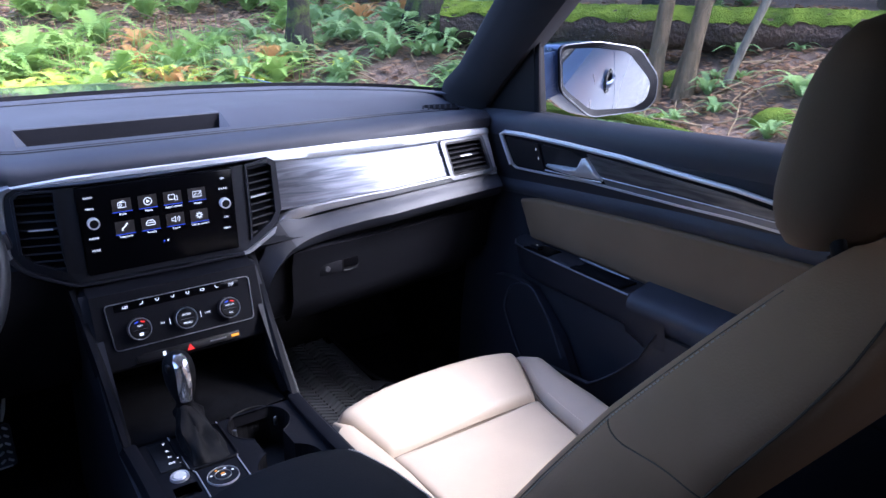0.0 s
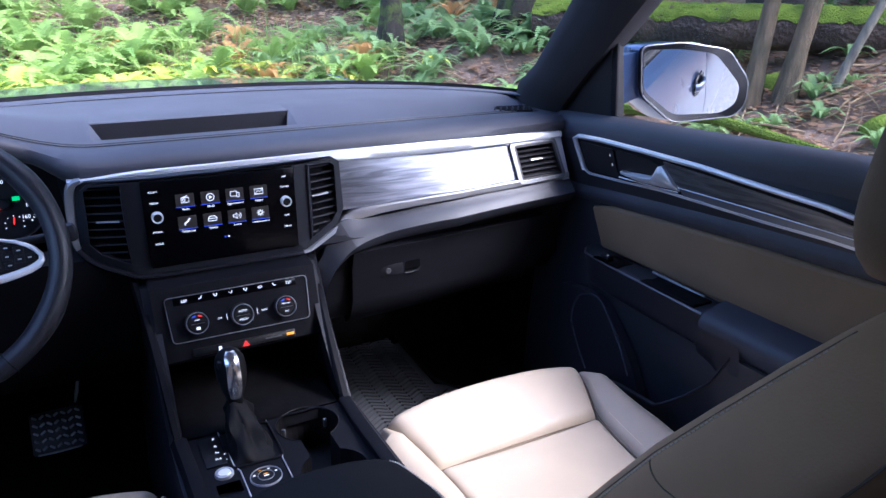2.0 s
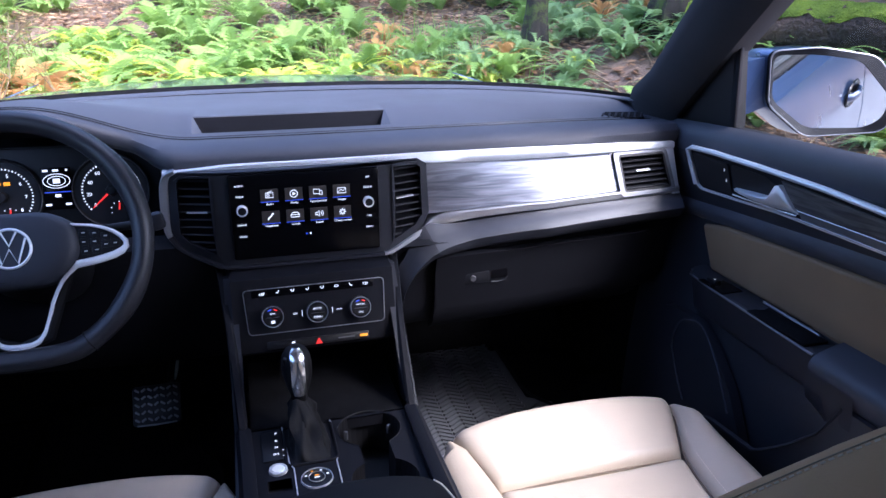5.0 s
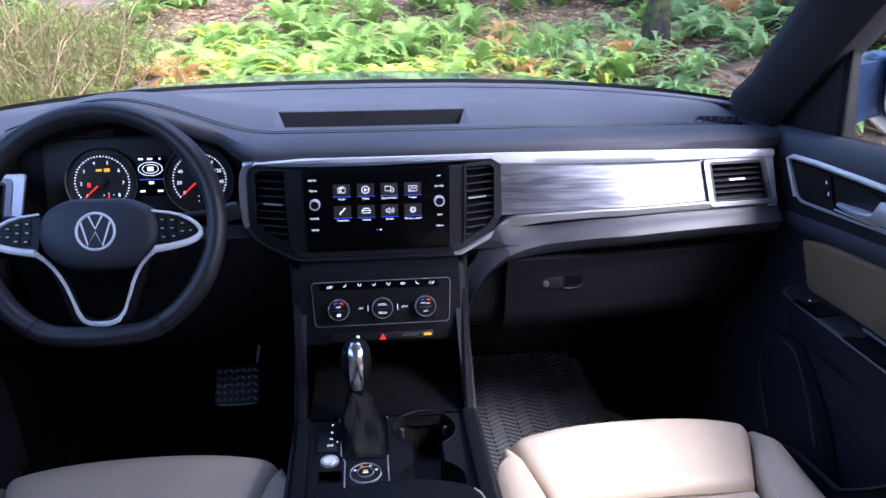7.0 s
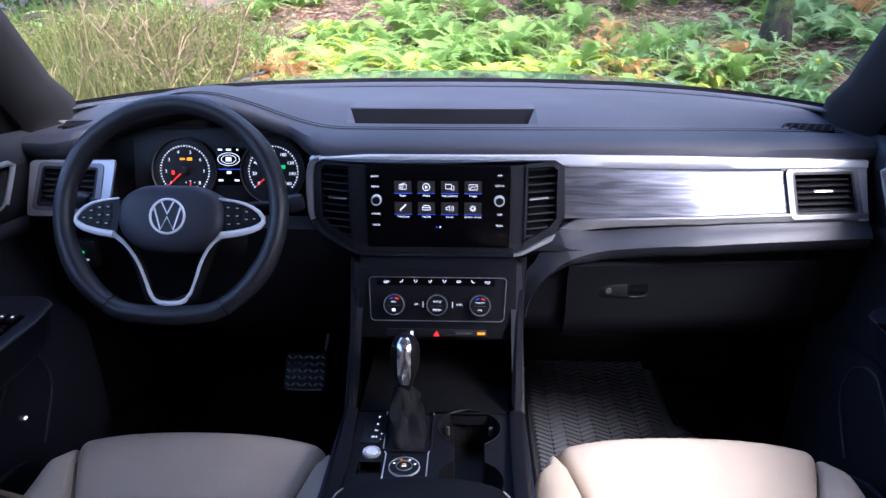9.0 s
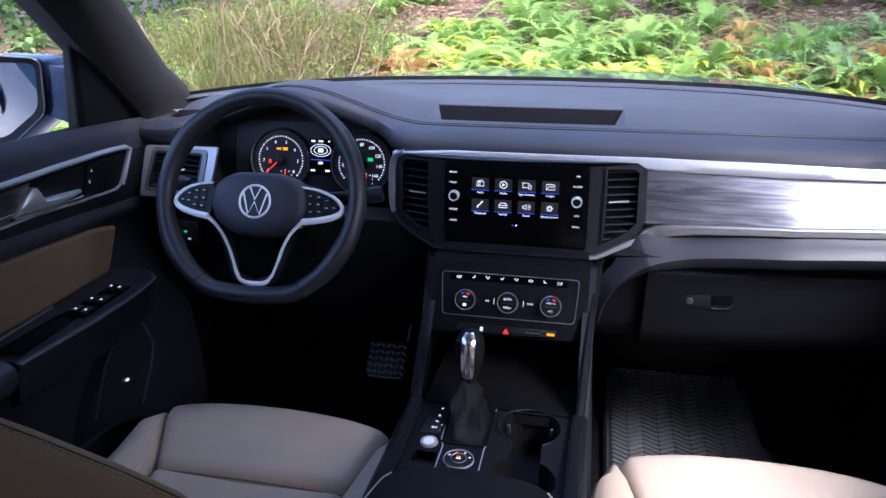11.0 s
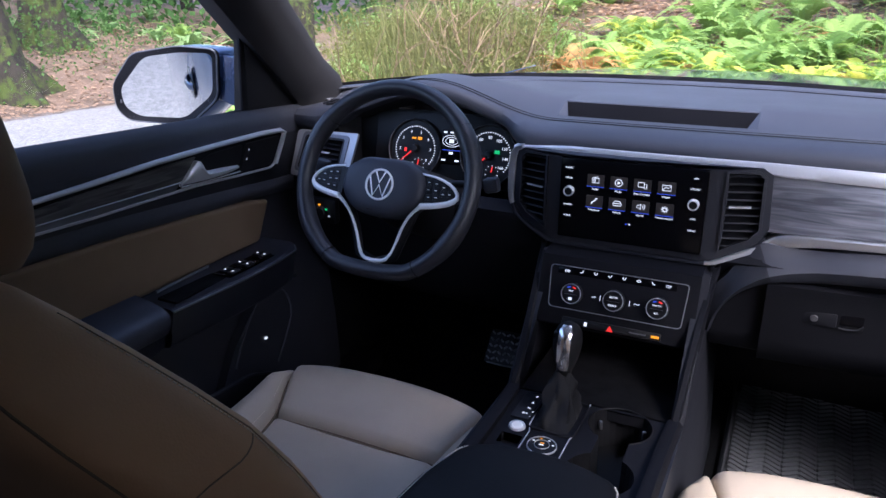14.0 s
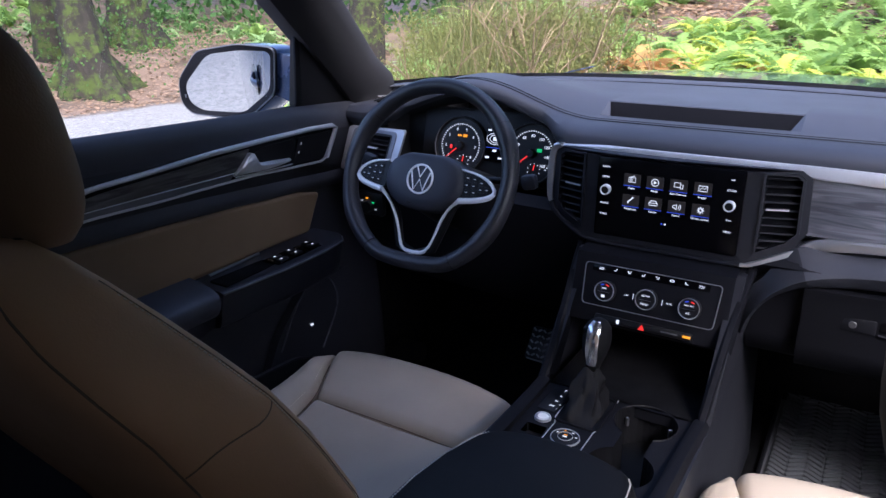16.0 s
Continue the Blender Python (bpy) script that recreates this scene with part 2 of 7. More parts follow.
def rounded(pts, r, n=4):
    """A polygon with rounded corners."""
    out = []
    k = len(pts)
    for i in range(k):
        a, b, c = Vector(pts[i - 1]), Vector(pts[i]), Vector(pts[(i + 1) % k])
        d1, d2 = (a - b), (c - b)
        q = min(r, d1.length * 0.45, d2.length * 0.45)
        p1, p2 = b + d1.normalized() * q, b + d2.normalized() * q
        for t in np.linspace(0, 1, n + 1):
            out.append(tuple(p1 * (1 - t) ** 2 + b * 2 * t * (1 - t) + p2 * t * t))
    return out


def rect(x0, z0, x1, z1, r=0.004, n=3):
    return rounded([(x0, z0), (x1, z0), (x1, z1), (x0, z1)], r, n)


def circle(cx, cz, r, n=28):
    return [(cx + r * math.cos(a), cz + r * math.sin(a)) for a in np.linspace(0, 2 * math.pi, n, endpoint=False)]


def inset(o, d):
    """An outline moved inwards by d (o runs counter-clockwise)."""
    k, out = len(o), []
    for i in range(k):
        a, b, c = Vector(o[i - 1]), Vector(o[i]), Vector(o[(i + 1) % k])
        d1, d2 = (b - a).normalized(), (c - b).normalized()
        n = Vector((-d1.y - d2.y, d1.x + d2.x))
        n = n.normalized() if n.length > 1e-9 else Vector((-d1.y, d1.x))
        out.append(tuple(b + n * d))
    return out


def soft(pts, n=1):
    """Round off an open line of points."""
    for _ in range(n):
        out = [pts[0]]
        for p, q in zip(pts[:-1], pts[1:]):
            out += [tuple(a * 0.75 + b * 0.25 for a, b in zip(p, q)), tuple(a * 0.25 + b * 0.75 for a, b in zip(p, q))]
        pts = out + [pts[-1]]
    return pts


FACE = Matrix.Rotation(radians(90), 4, "X")  # local x, y, z to world x, z, -y


def lettering(text, size, m, mat, parent, name="lettering", align="CENTER"):
    cu = bpy.data.curves.new("letters", "FONT")
    cu.body, cu.size, cu.align_x, cu.align_y, cu.extrude, cu.resolution_u = text, size, align, "CENTER", 0.0002, 2
    tmp = bpy.data.objects.new("letters", cu)
    me = bpy.data.meshes.new_from_object(tmp)
    bpy.data.objects.remove(tmp)
    me.transform(m)
    me.materials.clear()
    me.materials.append(mat)
    ob = new(name, me)
    ob.parent = parent
    return ob


def pad(fn, nu, nv, roll, puff=0.0, skirt=0.05, down=(0, 0, -1), bm=None):
    """An upholstered panel: fn(u, v) is its face, rolled down at the rims, with a skirt."""
    down = Vector(down)
    rows = []
    du, dv = (Vector(fn(1, 0.5)) - Vector(fn(0, 0.5))).length, (Vector(fn(0.5, 1)) - Vector(fn(0.5, 0))).length
    U = sorted({0.0, *[min(0.5, roll / du * q) for q in (0.12, 0.35, 0.7, 1.0)], *[1 - min(0.5, roll / du * q) for q in (0.12, 0.35, 0.7, 1.0)], 1.0, *np.linspace(0.1, 0.9, nu)})
    W = sorted({0.0, *[min(0.5, roll / dv * q) for q in (0.12, 0.35, 0.7, 1.0)], *[1 - min(0.5, roll / dv * q) for q in (0.12, 0.35, 0.7, 1.0)], 1.0, *np.linspace(0.1, 0.9, nv)})
    U = [-1.0, *U, 2.0]
    W = [-1.0, *W, 2.0]
    for u in U:
        row = []
        for v in W:
            uu, vv = min(1, max(0, u)), min(1, max(0, v))
            p = Vector(fn(uu, vv))
            d1, d2 = min(uu, 1 - uu) * du, min(vv, 1 - vv) * dv
            drop = 0
            for d in (d1, d2):
                q = 1 - min(1, d / roll)
                drop += roll * (1 - math.sqrt(max(0, 1 - q * q)))
            drop = min(drop, roll * 1.2)
            p = p + down * (drop - puff * math.sin(math.pi * uu) * math.sin(math.pi * vv))
            if u in (-1.0, 2.0) or v in (-1.0, 2.0):
                p = p + down * skirt
            row.append(p)
        rows.append(row)
    return loft(rows, bm)


def interp(x, xs, ys):
    return float(np.interp(x, xs, ys))


# ---- dashboard ----
def face_y(x):
    """How far ahead the dashboard's front face stands."""
    return 0.045 + 0.06 * (abs(x) / 0.75) ** 2


def far_y(x):
    return interp(abs(x), [0, 0.2, 0.42, 0.56, 0.66, 0.72, 0.77], [0.61, 0.60, 0.555, 0.49, 0.41, 0.33, 0.22])


def hood_g(x):
    """The cluster's hood: 1 at its crown, sweeping down to 0 on both sides."""
    d = abs(x + 0.45) / 0.28
    return 0.5 * (1 + math.cos(math.pi * d)) if d < 1 else 0.0


def lean(x):
    """The fascia leans forward towards its top, more so out by the doors."""
    return 0.45 * min(1.0, max(0.0, (abs(x) - 0.20) / 0.25))


TRAY = 0.178


def pad_profile(x):
    f, far, g = face_y(x), far_y(x), hood_g(x)
    side = -0.014 * (abs(x) / 0.77) ** 3
    lift = 0.063 * g
    mid = 1 - min(1, max(0, (abs(x) - 0.25) / 0.25))
    y1 = f + 0.105
    y2 = min(y1 + 0.055, far - 0.03)
    h = min(1.0, max(0.0, (g - 0.004) / 0.30))
    h = h * h * (3 - 2 * h)
    brow = [(f + 0.085, -0.034), (f + 0.056, -0.034), (f + 0.045, -0.027), (f + 0.043, -0.018), (f + 0.046, -0.009), (f + 0.054, -0.003)]
    pts = [(f + 0.03, 1.102 + lift), (f + 0.004, 1.112 + lift), (f - 0.003, 1.122 + lift), (f - 0.002, 1.134 + lift), (f + 0.010, 1.148 + lift),
           (f + 0.035, 1.157 + lift), (f + 0.065, 1.161 + lift), (y1, 1.165 + lift * 0.92), (y2, 1.187 - 0.004 * (1 - mid) + lift * 0.7)]
    pts[:6] = [(y * (1 - h) + yb * h, z * (1 - h) + (1.161 + lift + zb) * h) for (y, z), (yb, zb) in zip(pts, brow)]
    for k in (0.25, 0.5, 0.75, 0.95):
        y = y2 + (far - y2) * k
        pts.append((y, 1.187 + 0.002 * math.sin(math.pi * k) + lift * 0.7 * (1 - k) ** 2))
    pts += [(far, 1.186), (far + 0.004, 1.14)]
    return [(x, y, z + side * min(1, max(0, (y - f) / 0.05))) for y, z in pts]


dashboard = thing("dashboard", "charcoal soft-touch car dashboard with silver and grey wood trim", "dashboard", at=(0, 0.3, 1.0))
dashboard.location = (0, 0, 0)

xs = sorted({*np.linspace(-0.77, 0.77, 50), -TRAY, TRAY, *np.linspace(-0.74, -0.17, 34)})
rows = [pad_profile(x) for x in xs]
bm = bmesh.new()
V = [[bm.verts.new(p) for p in r] for r in rows]
for i in range(len(V) - 1):
    for j in range(len(V[0]) - 1):
        if j == 7 and -TRAY - 1e-6 <= xs[i] and xs[i + 1] <= TRAY + 1e-6:
            continue
        bm.faces.new((V[i][j], V[i][j + 1], V[i + 1][j + 1], V[i + 1][j]))
part("upper_pad", bm, DASH, dashboard, "charcoal grained soft-touch pad")
# the open tray on top


def tray_row(k, half, dy, dz):
    return [(xx, pad_profile(xx)[k][1] + dy, pad_profile(xx)[k][2] + dz) for xx in np.linspace(-half, half, 13)]


r0, r4 = tray_row(7, TRAY, 0.0, 0.0), tray_row(8, TRAY, 0.0, 0.0)
r1 = tray_row(7, TRAY * 0.90, 0.010, -0.0035)
r3 = tray_row(8, TRAY * 0.985, -0.003, -0.002)
bm = loft([r0, r1])
for k in (0, -1):
    bm.faces.new([bm.verts.new(p) for p in (r0[k], r1[k], r3[k], r4[k])])
loft([r3, r4], bm)
part("tray_lip", bm, DASH, dashboard, "sloping charcoal lip of the tray")
f1_, f2_ = tray_row(7, TRAY * 0.885, 0.013, -0.022), tray_row(7, TRAY * 0.955, 0.048, -0.016)
bm = loft([r1, f1_, f2_, r3])
for k in (0, -1):
    bm.faces.new([bm.verts.new(p) for p in (r1[k], f1_[k], f2_[k], r3[k])])
part("tray", bm, TRAYM, dashboard, "open storage tray, darker than the pad")
# the seam of the pad, sewn twice
for dz, mat in ((0.0, BLACK), (0.004, BLACK)):
    seam = [Vector(pad_profile(x)[6]) + Vector((0, dz * 3.5, 0.0008 + dz * 0.2)) for x in np.linspace(-0.64, 0.74, 110)]
    part("seam", tube(seam, 0.0009, 5), mat, dashboard)
# windscreen-side edge strip
rows = []
for x in np.linspace(-0.762, 0.762, 50):
    y, e = far_y(x), -0.014 * (abs(x) / 0.77) ** 3
    rows.append([(x, y - 0.060, 1.1885 + e), (x, y - 0.056, 1.1915 + e), (x, y - 0.02, 1.194 + e), (x, y + 0.0, 1.1915 + e), (x, y + 0.008, 1.16)])
part("defroster_strip", loft(rows), DASH, dashboard, "raised charcoal strip below the windscreen")
rows = [[(x, far_y(x) - 0.066, 1.1898 - 0.014 * (abs(x) / 0.77) ** 3), (x, far_y(x) - 0.0595, 1.1898 - 0.014 * (abs(x) / 0.77) ** 3)] for x in np.linspace(-0.755, 0.755, 50)]
part("seam", slab(rows, 0.002), BLACK, dashboard)
# small slotted outlets at the corners
for s in (-1, 1):
    vent = part("defroster_vent", rbox((s * 0.678, 0.188, 1.1545), (0.098, 0.036, 0.006), 0.004, m=Matrix.Rotation(radians(-14 * s), 3, "Z") @ Matrix.Rotation(radians(12), 3, "X")), CARPET, dashboard)
    for k in range(7):
        part("slat", rbox((s * (0.638 + 0.0135 * k), 0.188 - 0.003 * k, 1.1562), (0.004, 0.03, 0.004), 0.001, m=Matrix.Rotation(radians(-35), 3, "Z") @ Matrix.Rotation(radians(12), 3, "X")), DARK, vent)


def strip(xs, zt, zb, lift=0.004, yf=face_y, back=0.012):
    rows = []
    for x in xs:
        y, t, b = yf(x), zt(x), zb(x)
        e = min(0.003, (t - b) * 0.3)
        q = lambda z: y + lean(x) * (z - 1.10)
        rows.append([(x, q(t) + back, t), (x, q(t) - lift + 0.002, t), (x, q(t - e) - lift, t - e), (x, q(b + e) - lift, b + e), (x, q(b) - lift + 0.002, b), (x, q(b) + back, b)])
    bm = loft(rows)
    bm.faces.new([v for v in bm.verts[:6]])
    bm.faces.new([v for v in bm.verts[-6:]])
    return bm


def stack_y(x):
    """The front of the centre stack, which turns away at both sides."""
    return 0.010 + max(0.0, abs(x) - 0.135) * 0.36


def trim_y(x):
    return min(face_y(x), stack_y(x) + 0.0) if abs(x) < 0.235 else face_y(x)


# the face's lines: silver above, wood between, satin band below
ZT = lambda x: interp(x, [-0.222, -0.12, 0.22, 0.41, 0.63, 0.758], [1.1225, 1.1295, 1.1300, 1.1262, 1.1185, 1.1110])
ZU = lambda x: interp(x, [-0.222, 0.200, 0.222, 0.31, 0.41, 0.574, 0.758], [1.117, 1.115, 1.1105, 1.1080, 1.1050, 1.1018, 1.099])
ZW = lambda x: interp(x, [0.22, 0.307, 0.408, 0.602, 0.758], [1.0160, 1.0214, 1.0262, 1.0290, 1.027])
ZB = lambda x: interp(x, [0.222, 0.257, 0.307, 0.407, 0.512, 0.62, 0.758], [0.988, 0.9975, 1.0045, 1.0112, 1.0138, 1.0136, 1.0124])
on_face = lambda x, z, w=0.0: (x, face_y(x) + lean(x) * (z - 1.10) - w, z)
rows = []
for x in np.linspace(-0.224, 0.757, 70):
    t, b = ZT(x), ZU(x)
    yt = face_y(x) - 0.0075
    yb = yt - 0.15 * (t - b)
    rows.append([(x, yt + 0.02, t + 0.001), (x, yt + 0.001, t + 0.0005), (x, yt * 0.86 + yb * 0.14 - 0.0012, t * 0.86 + b * 0.14), (x, yt * 0.14 + yb * 0.86 - 0.0012, t * 0.14 + b * 0.86), (x, yb + 0.0008, b), (x, yb + 0.012, b)])
part("upper_trim", loft(rows, wrap=True, caps=True), SILVER, dashboard, "satin silver trim line")
rows = [[on_face(x, z, 0.001) for z in np.linspace(ZU(x) - 0.0006, ZW(x) + 0.0006, 5)] for x in np.linspace(0.217, 0.616, 30)]
part("wood_inlay", slab(rows, 0.006), WOODM, dashboard, "grey wood-grain inlay")
# silver end plates round the outer vents
rows = [[on_face(x, z, 0.0045) for z in (ZU(x) + 0.0005, 1.08, 1.05, ZB(x))] for x in np.linspace(0.7385, 0.7575, 4)]
part("end_plate", slab(rows, 0.005), SILVER, dashboard, "satin silver end plate")
rows = [[on_face(x, z, 0.0045) for z in (ZU(x) + 0.0005, 1.098)] for x in np.linspace(0.600, 0.7385, 6)]
part("end_plate", slab(rows, 0.005), SILVER, dashboard)

# padded ledge below the satin band, sweeping down beside the stack
ctr = [(0.762, 0.9945, 1.0), (0.69, 0.9946, 1.0), (0.622, 0.9943, 1.0), (0.51, 0.993, 1.0), (0.407, 0.9888, 1.0), (0.35, 0.9835, 1.0), (0.307, 0.978, 1.0), (0.2575, 0.969, 0.95), (0.226, 0.957, 0.7), (0.195, 0.938, 0.45), (0.170, 0.911, 0.3), (0.155, 0.880, 0.2), (0.150, 0.855, 0.2)]
for _ in range(2):
    ctr = soft(ctr, 1)
rows = []
for i, (x, z, w) in enumerate(ctr):
    p, q = ctr[max(0, i - 1)], ctr[min(len(ctr) - 1, i + 1)]
    d = Vector((q[0] - p[0], 0, q[1] - p[1])).normalized()
    n = Vector((-d.z, 0, d.x)) * (-1 if d.x < 0 else 1)
    k = min(1.0, max(0.0, (x - 0.20) / 0.10))
    y = (0.016 - 0.30 * max(0, 0.95 - z)) * (1 - k) + (face_y(x) + lean(x) * (z - 1.10)) * k
    c = Vector((x, y, z))
    rows.append([c + n * a_ * (w if a_ < 0 else interp(w, [0.4, 0.65, 0.8, 0.95, 1.0], [1.2, 2.4, 2.2, 1.4, 1.0])) + Vector((0, b_, 0)) for a_, b_ in ((0.021, 0.030), (0.0190, 0.010), (0.0085, 0.0015), (0.0072, -0.0010), (-0.0078, -0.0135), (-0.0092, -0.0142), (-0.027, -0.004), (-0.033, 0.004), (-0.034, 0.03))])
turn = next(i for i, p in enumerate(ctr) if p[0] < 0.232)
part("lower_ledge", loft(rows[:turn + 1], wrap=True, caps=True), DASH, dashboard, "charcoal padded ledge")
# same plastic as the ledge; its shade is put into a darker colour
part("ledge_sweep", loft(rows[turn:], wrap=True, caps=True), BEZEL, dashboard, "ledge sweeping down to the console, darkened where it turns from light")

# centre stack bezel with the openings for both vents and the screen
ST = [(-0.2165, 1.112), (-0.200, 1.1225), (0.200, 1.1225), (0.2165, 1.112), (0.2215, 1.022), (0.2045, 0.9925), (0.150, 0.9690), (0.138, 0.9640), (-0.138, 0.9640), (-0.150, 0.9690), (-0.2045, 0.9925), (-0.2215, 1.022)]
VR = [(0.1485, 0.981), (0.195, 1.0005), (0.2105, 1.019), (0.2080, 1.109), (0.1975, 1.1180), (0.1485, 1.1185)]
VL = [(-x, z) for x, z in VR[::-1]]


def stack_place(u, v, w):
    return Vector((u, stack_y(u) + w, v))


def dense(o, step=0.03):
    out = []
    for i, p in enumerate(o):
        q = o[(i + 1) % len(o)]
        k = max(1, int((Vector(q) - Vector(p)).length / step))
        out += [tuple(Vector(p).lerp(Vector(q), t / k)) for t in range(k)]
    return out


part("stack_bezel", plate(dense(ST[::-1], 0.02), [dense(VR), dense(VL), rect(-0.1235, 0.9730, 0.1240, 1.1185)], 0.05, stack_place), BEZEL, dashboard, "dark plastic bezel", smooth=False)
# satin band below the wood, narrowing round the stack and up beside the left vent
path = [(x, (ZW(x) + ZB(x)) / 2, (ZW(x) - ZB(x)) / 2 - 0.0004) for x in np.linspace(0.757, 0.25, 16)] + [(0.232, 1.0015, 0.0085), (0.215, 0.9925, 0.006), (0.200, 0.9845, 0.0050), (0.150, 0.9635, 0.0040), (0.138, 0.9600, 0.0030), (0.0, 0.9592, 0.0026), (-0.138, 0.9600, 0.0026), (-0.151, 0.9640, 0.0028), (-0.205, 0.9880, 0.0035), (-0.2235, 1.012, 0.0045), (-0.2270, 1.030, 0.0060), (-0.2265, 1.070, 0.0068), (-0.2235, 1.105, 0.0068), (-0.2170, 1.1190, 0.0050), (-0.205, 1.1245, 0.0025)]
path = soft(path, 2)
rows = []
for i, (x, z, w) in enumerate(path):
    p, q = path[max(0, i - 1)], path[min(len(path) - 1, i + 1)]
    d = Vector((q[0] - p[0], 0, q[1] - p[1])).normalized()
    n = Vector((-d.z, 0, d.x))
    k = min(1.0, max(0.0, (x - 0.205) / 0.045))
    y = (stack_y(x) - 0.003) * (1 - k) + (face_y(x) + lean(x) * (z - 1.10) - 0.0042) * k
    c = Vector((x, y, z))
    rows.append([c - n * w + Vector((0, 0.03, 0)), c - n * w, c - n * w * 0.7 + Vector((0, -0.0022, 0)), c + n * w * 0.7 + Vector((0, -0.0022, 0)), c + n * w, c + n * w + Vector((0, 0.03, 0))])
low = next(i for i, p in enumerate(path) if p[0] < 0.142)
end = next(i for i, p in enumerate(path) if p[0] < -0.222)
# band toned below the upper trim because it catches less light
part("stack_trim", loft(rows[:low + 1], wrap=True, caps=True), SILVER_DIM, dashboard, "satin silver band bending down beside the stack, dimmed as in shade")
part("stack_trim", loft(rows[low:end + 1], wrap=True, caps=True), BEZEL, dashboard, "dark satin line below the screen")
part("stack_trim", loft(rows[end:], wrap=True, caps=True), SILVER_DIM, dashboard, "satin silver edge beside the vent, dimmed as in shade")


def vent(outline, place, parent, n, mat_frame, zr, xr, tab=None, lean=0.0):
    """An air outlet: frame, dark well, slats and a slider."""
    v = part("air_vent", plate(outline, [inset(outline, 0.0045)], 0.03, lambda a, b, w: place(a, b, w - 0.004)), mat_frame, parent, "air vent frame", smooth=False)
    bm = bmesh.new()
    bm.faces.new([bm.verts.new(place(a, b, 0.034)) for a, b in outline])
    part("well", bm, BLACK, v, smooth=False)
    for k in range(n):
        z = zr[0] + (zr[1] - zr[0]) * (k + 0.5) / n
        x0, x1 = xr(z)
        bm = bmesh.new()
        rows = []
        for x in np.linspace(x0, x1, 4):
            a, b, c, d = place(x, z + 0.0008, 0.004), place(x, z - 0.0014, 0.002), place(x, z + 0.003, 0.026), place(x, z + 0.0052, 0.026)
            rows.append([b, a, d, c])
        part("slat", loft(rows, bm, wrap=True, caps=True), SLAT, v, smooth=False)
    if tab:
        x, z, w = tab
        part("slider", loft([[place(x - w, z - 0.0013, 0.0), place(x - w, z + 0.0013, 0.0), place(x - w, z + 0.0013, 0.008), place(x - w, z - 0.0013, 0.008)],
                             [place(x + w, z - 0.0013, 0.0), place(x + w, z + 0.0013, 0.0), place(x + w, z + 0.0013, 0.008), place(x + w, z - 0.0013, 0.008)]], wrap=True, caps=True), SILVER, v, "silver slider tab", smooth=False)
    return v


def vr_x(z):
    return 0.151, interp(z, [0.981, 1.0005, 1.019, 1.109, 1.118], [0.152, 0.193, 0.2080, 0.2055, 0.197])


vent(dense(VR), stack_place, dashboard, 10, BEZEL, (0.985, 1.116), vr_x, (0.174, 1.0575, 0.0165))
vent(dense(VL), stack_place, dashboard, 10, BEZEL, (0.985, 1.116), lambda z: (-vr_x(z)[1], -vr_x(z)[0]), (-0.176, 1.0560, 0.0165))

# outer vents with silver frames
for s in (-1, 1):
    O = [(0.6127, 1.0190), (0.7470, 1.0199), (0.7366, 1.1014), (0.6058, 1.1024)]
    I = [(0.6225, 1.0260), (0.7375, 1.0268), (0.7290, 1.0950), (0.6168, 1.0960)]
    O, I = ([(s * x, z) for x, z in (q if s > 0 else q[::-1])] for q in (O, I))
    O, I = rounded(O, 0.011, 4), rounded(I, 0.007, 4)
    put = lambda u, v, w: Vector(on_face(u, v, 0.0085 - w))
    if s < 0:
        fr = rounded([(-0.757, 1.009), (-0.596, 1.014), (-0.586, 1.108), (-0.757, 1.102)], 0.008, 3)
        # driver's surround: same silver as the end plates, darkened for its shade
        part("vent_surround", plate(dense(fr, 0.02), [dense(O, 0.02)], 0.008, lambda u, v, w: Vector(on_face(u, v, 0.006 - w))), SILVER_DIM, dashboard, "satin silver vent surround", smooth=False)
    v = part("vent_rim", plate(dense(O, 0.02), [dense(I, 0.02)], 0.025, put), STEEL, dashboard, "steel grey vent rim", smooth=False)
    vent(dense(I), lambda u, v, w: Vector(on_face(u, v, 0.0045 - w)), dashboard, 7, BLACK, (1.027, 1.096), lambda z: tuple(sorted((s * interp(z, [1.02, 1.10], [0.622, 0.6165]), s * interp(z, [1.02, 1.10], [0.738, 0.729])))), (s * 0.676, 1.0625, 0.0165))

# cluster cave, cluster glass and dials
CX = -0.415
cave = []
for k, y in enumerate((0.128, 0.155, 0.186)):
    row = []
    for a in np.linspace(0, 1, 25):
        x = -0.445 + (a - 0.5) * 2 * (0.222, 0.212, 0.20)[k]
        row.append((x, y, (1.129, 1.120, 1.112)[k] + 0.063 * hood_g(x) * (1.0, 0.95, 0.85)[k]))
    cave.append([(row[0][0], y, 0.98)] + row + [(row[-1][0], y, 0.98)])
bm = loft(cave)
bm.faces.new([bm.verts.new(p) for p in [(-0.66, 0.184, 0.97), (-0.235, 0.184, 0.97), (-0.235, 0.189, 1.150), (-0.66, 0.189, 1.150)]])
part("cluster_surround", bm, BLACK, dashboard, "black cave round the instruments")

cluster = thing("instrument_cluster", "lit instrument cluster with two dials and a small display", "gauges")
part("cluster_panel", rbox((CX, 0.170, 1.075), (0.36, 0.012, 0.15), 0.004, m=Matrix.Rotation(radians(-12), 3, "X")), BLACK, cluster)


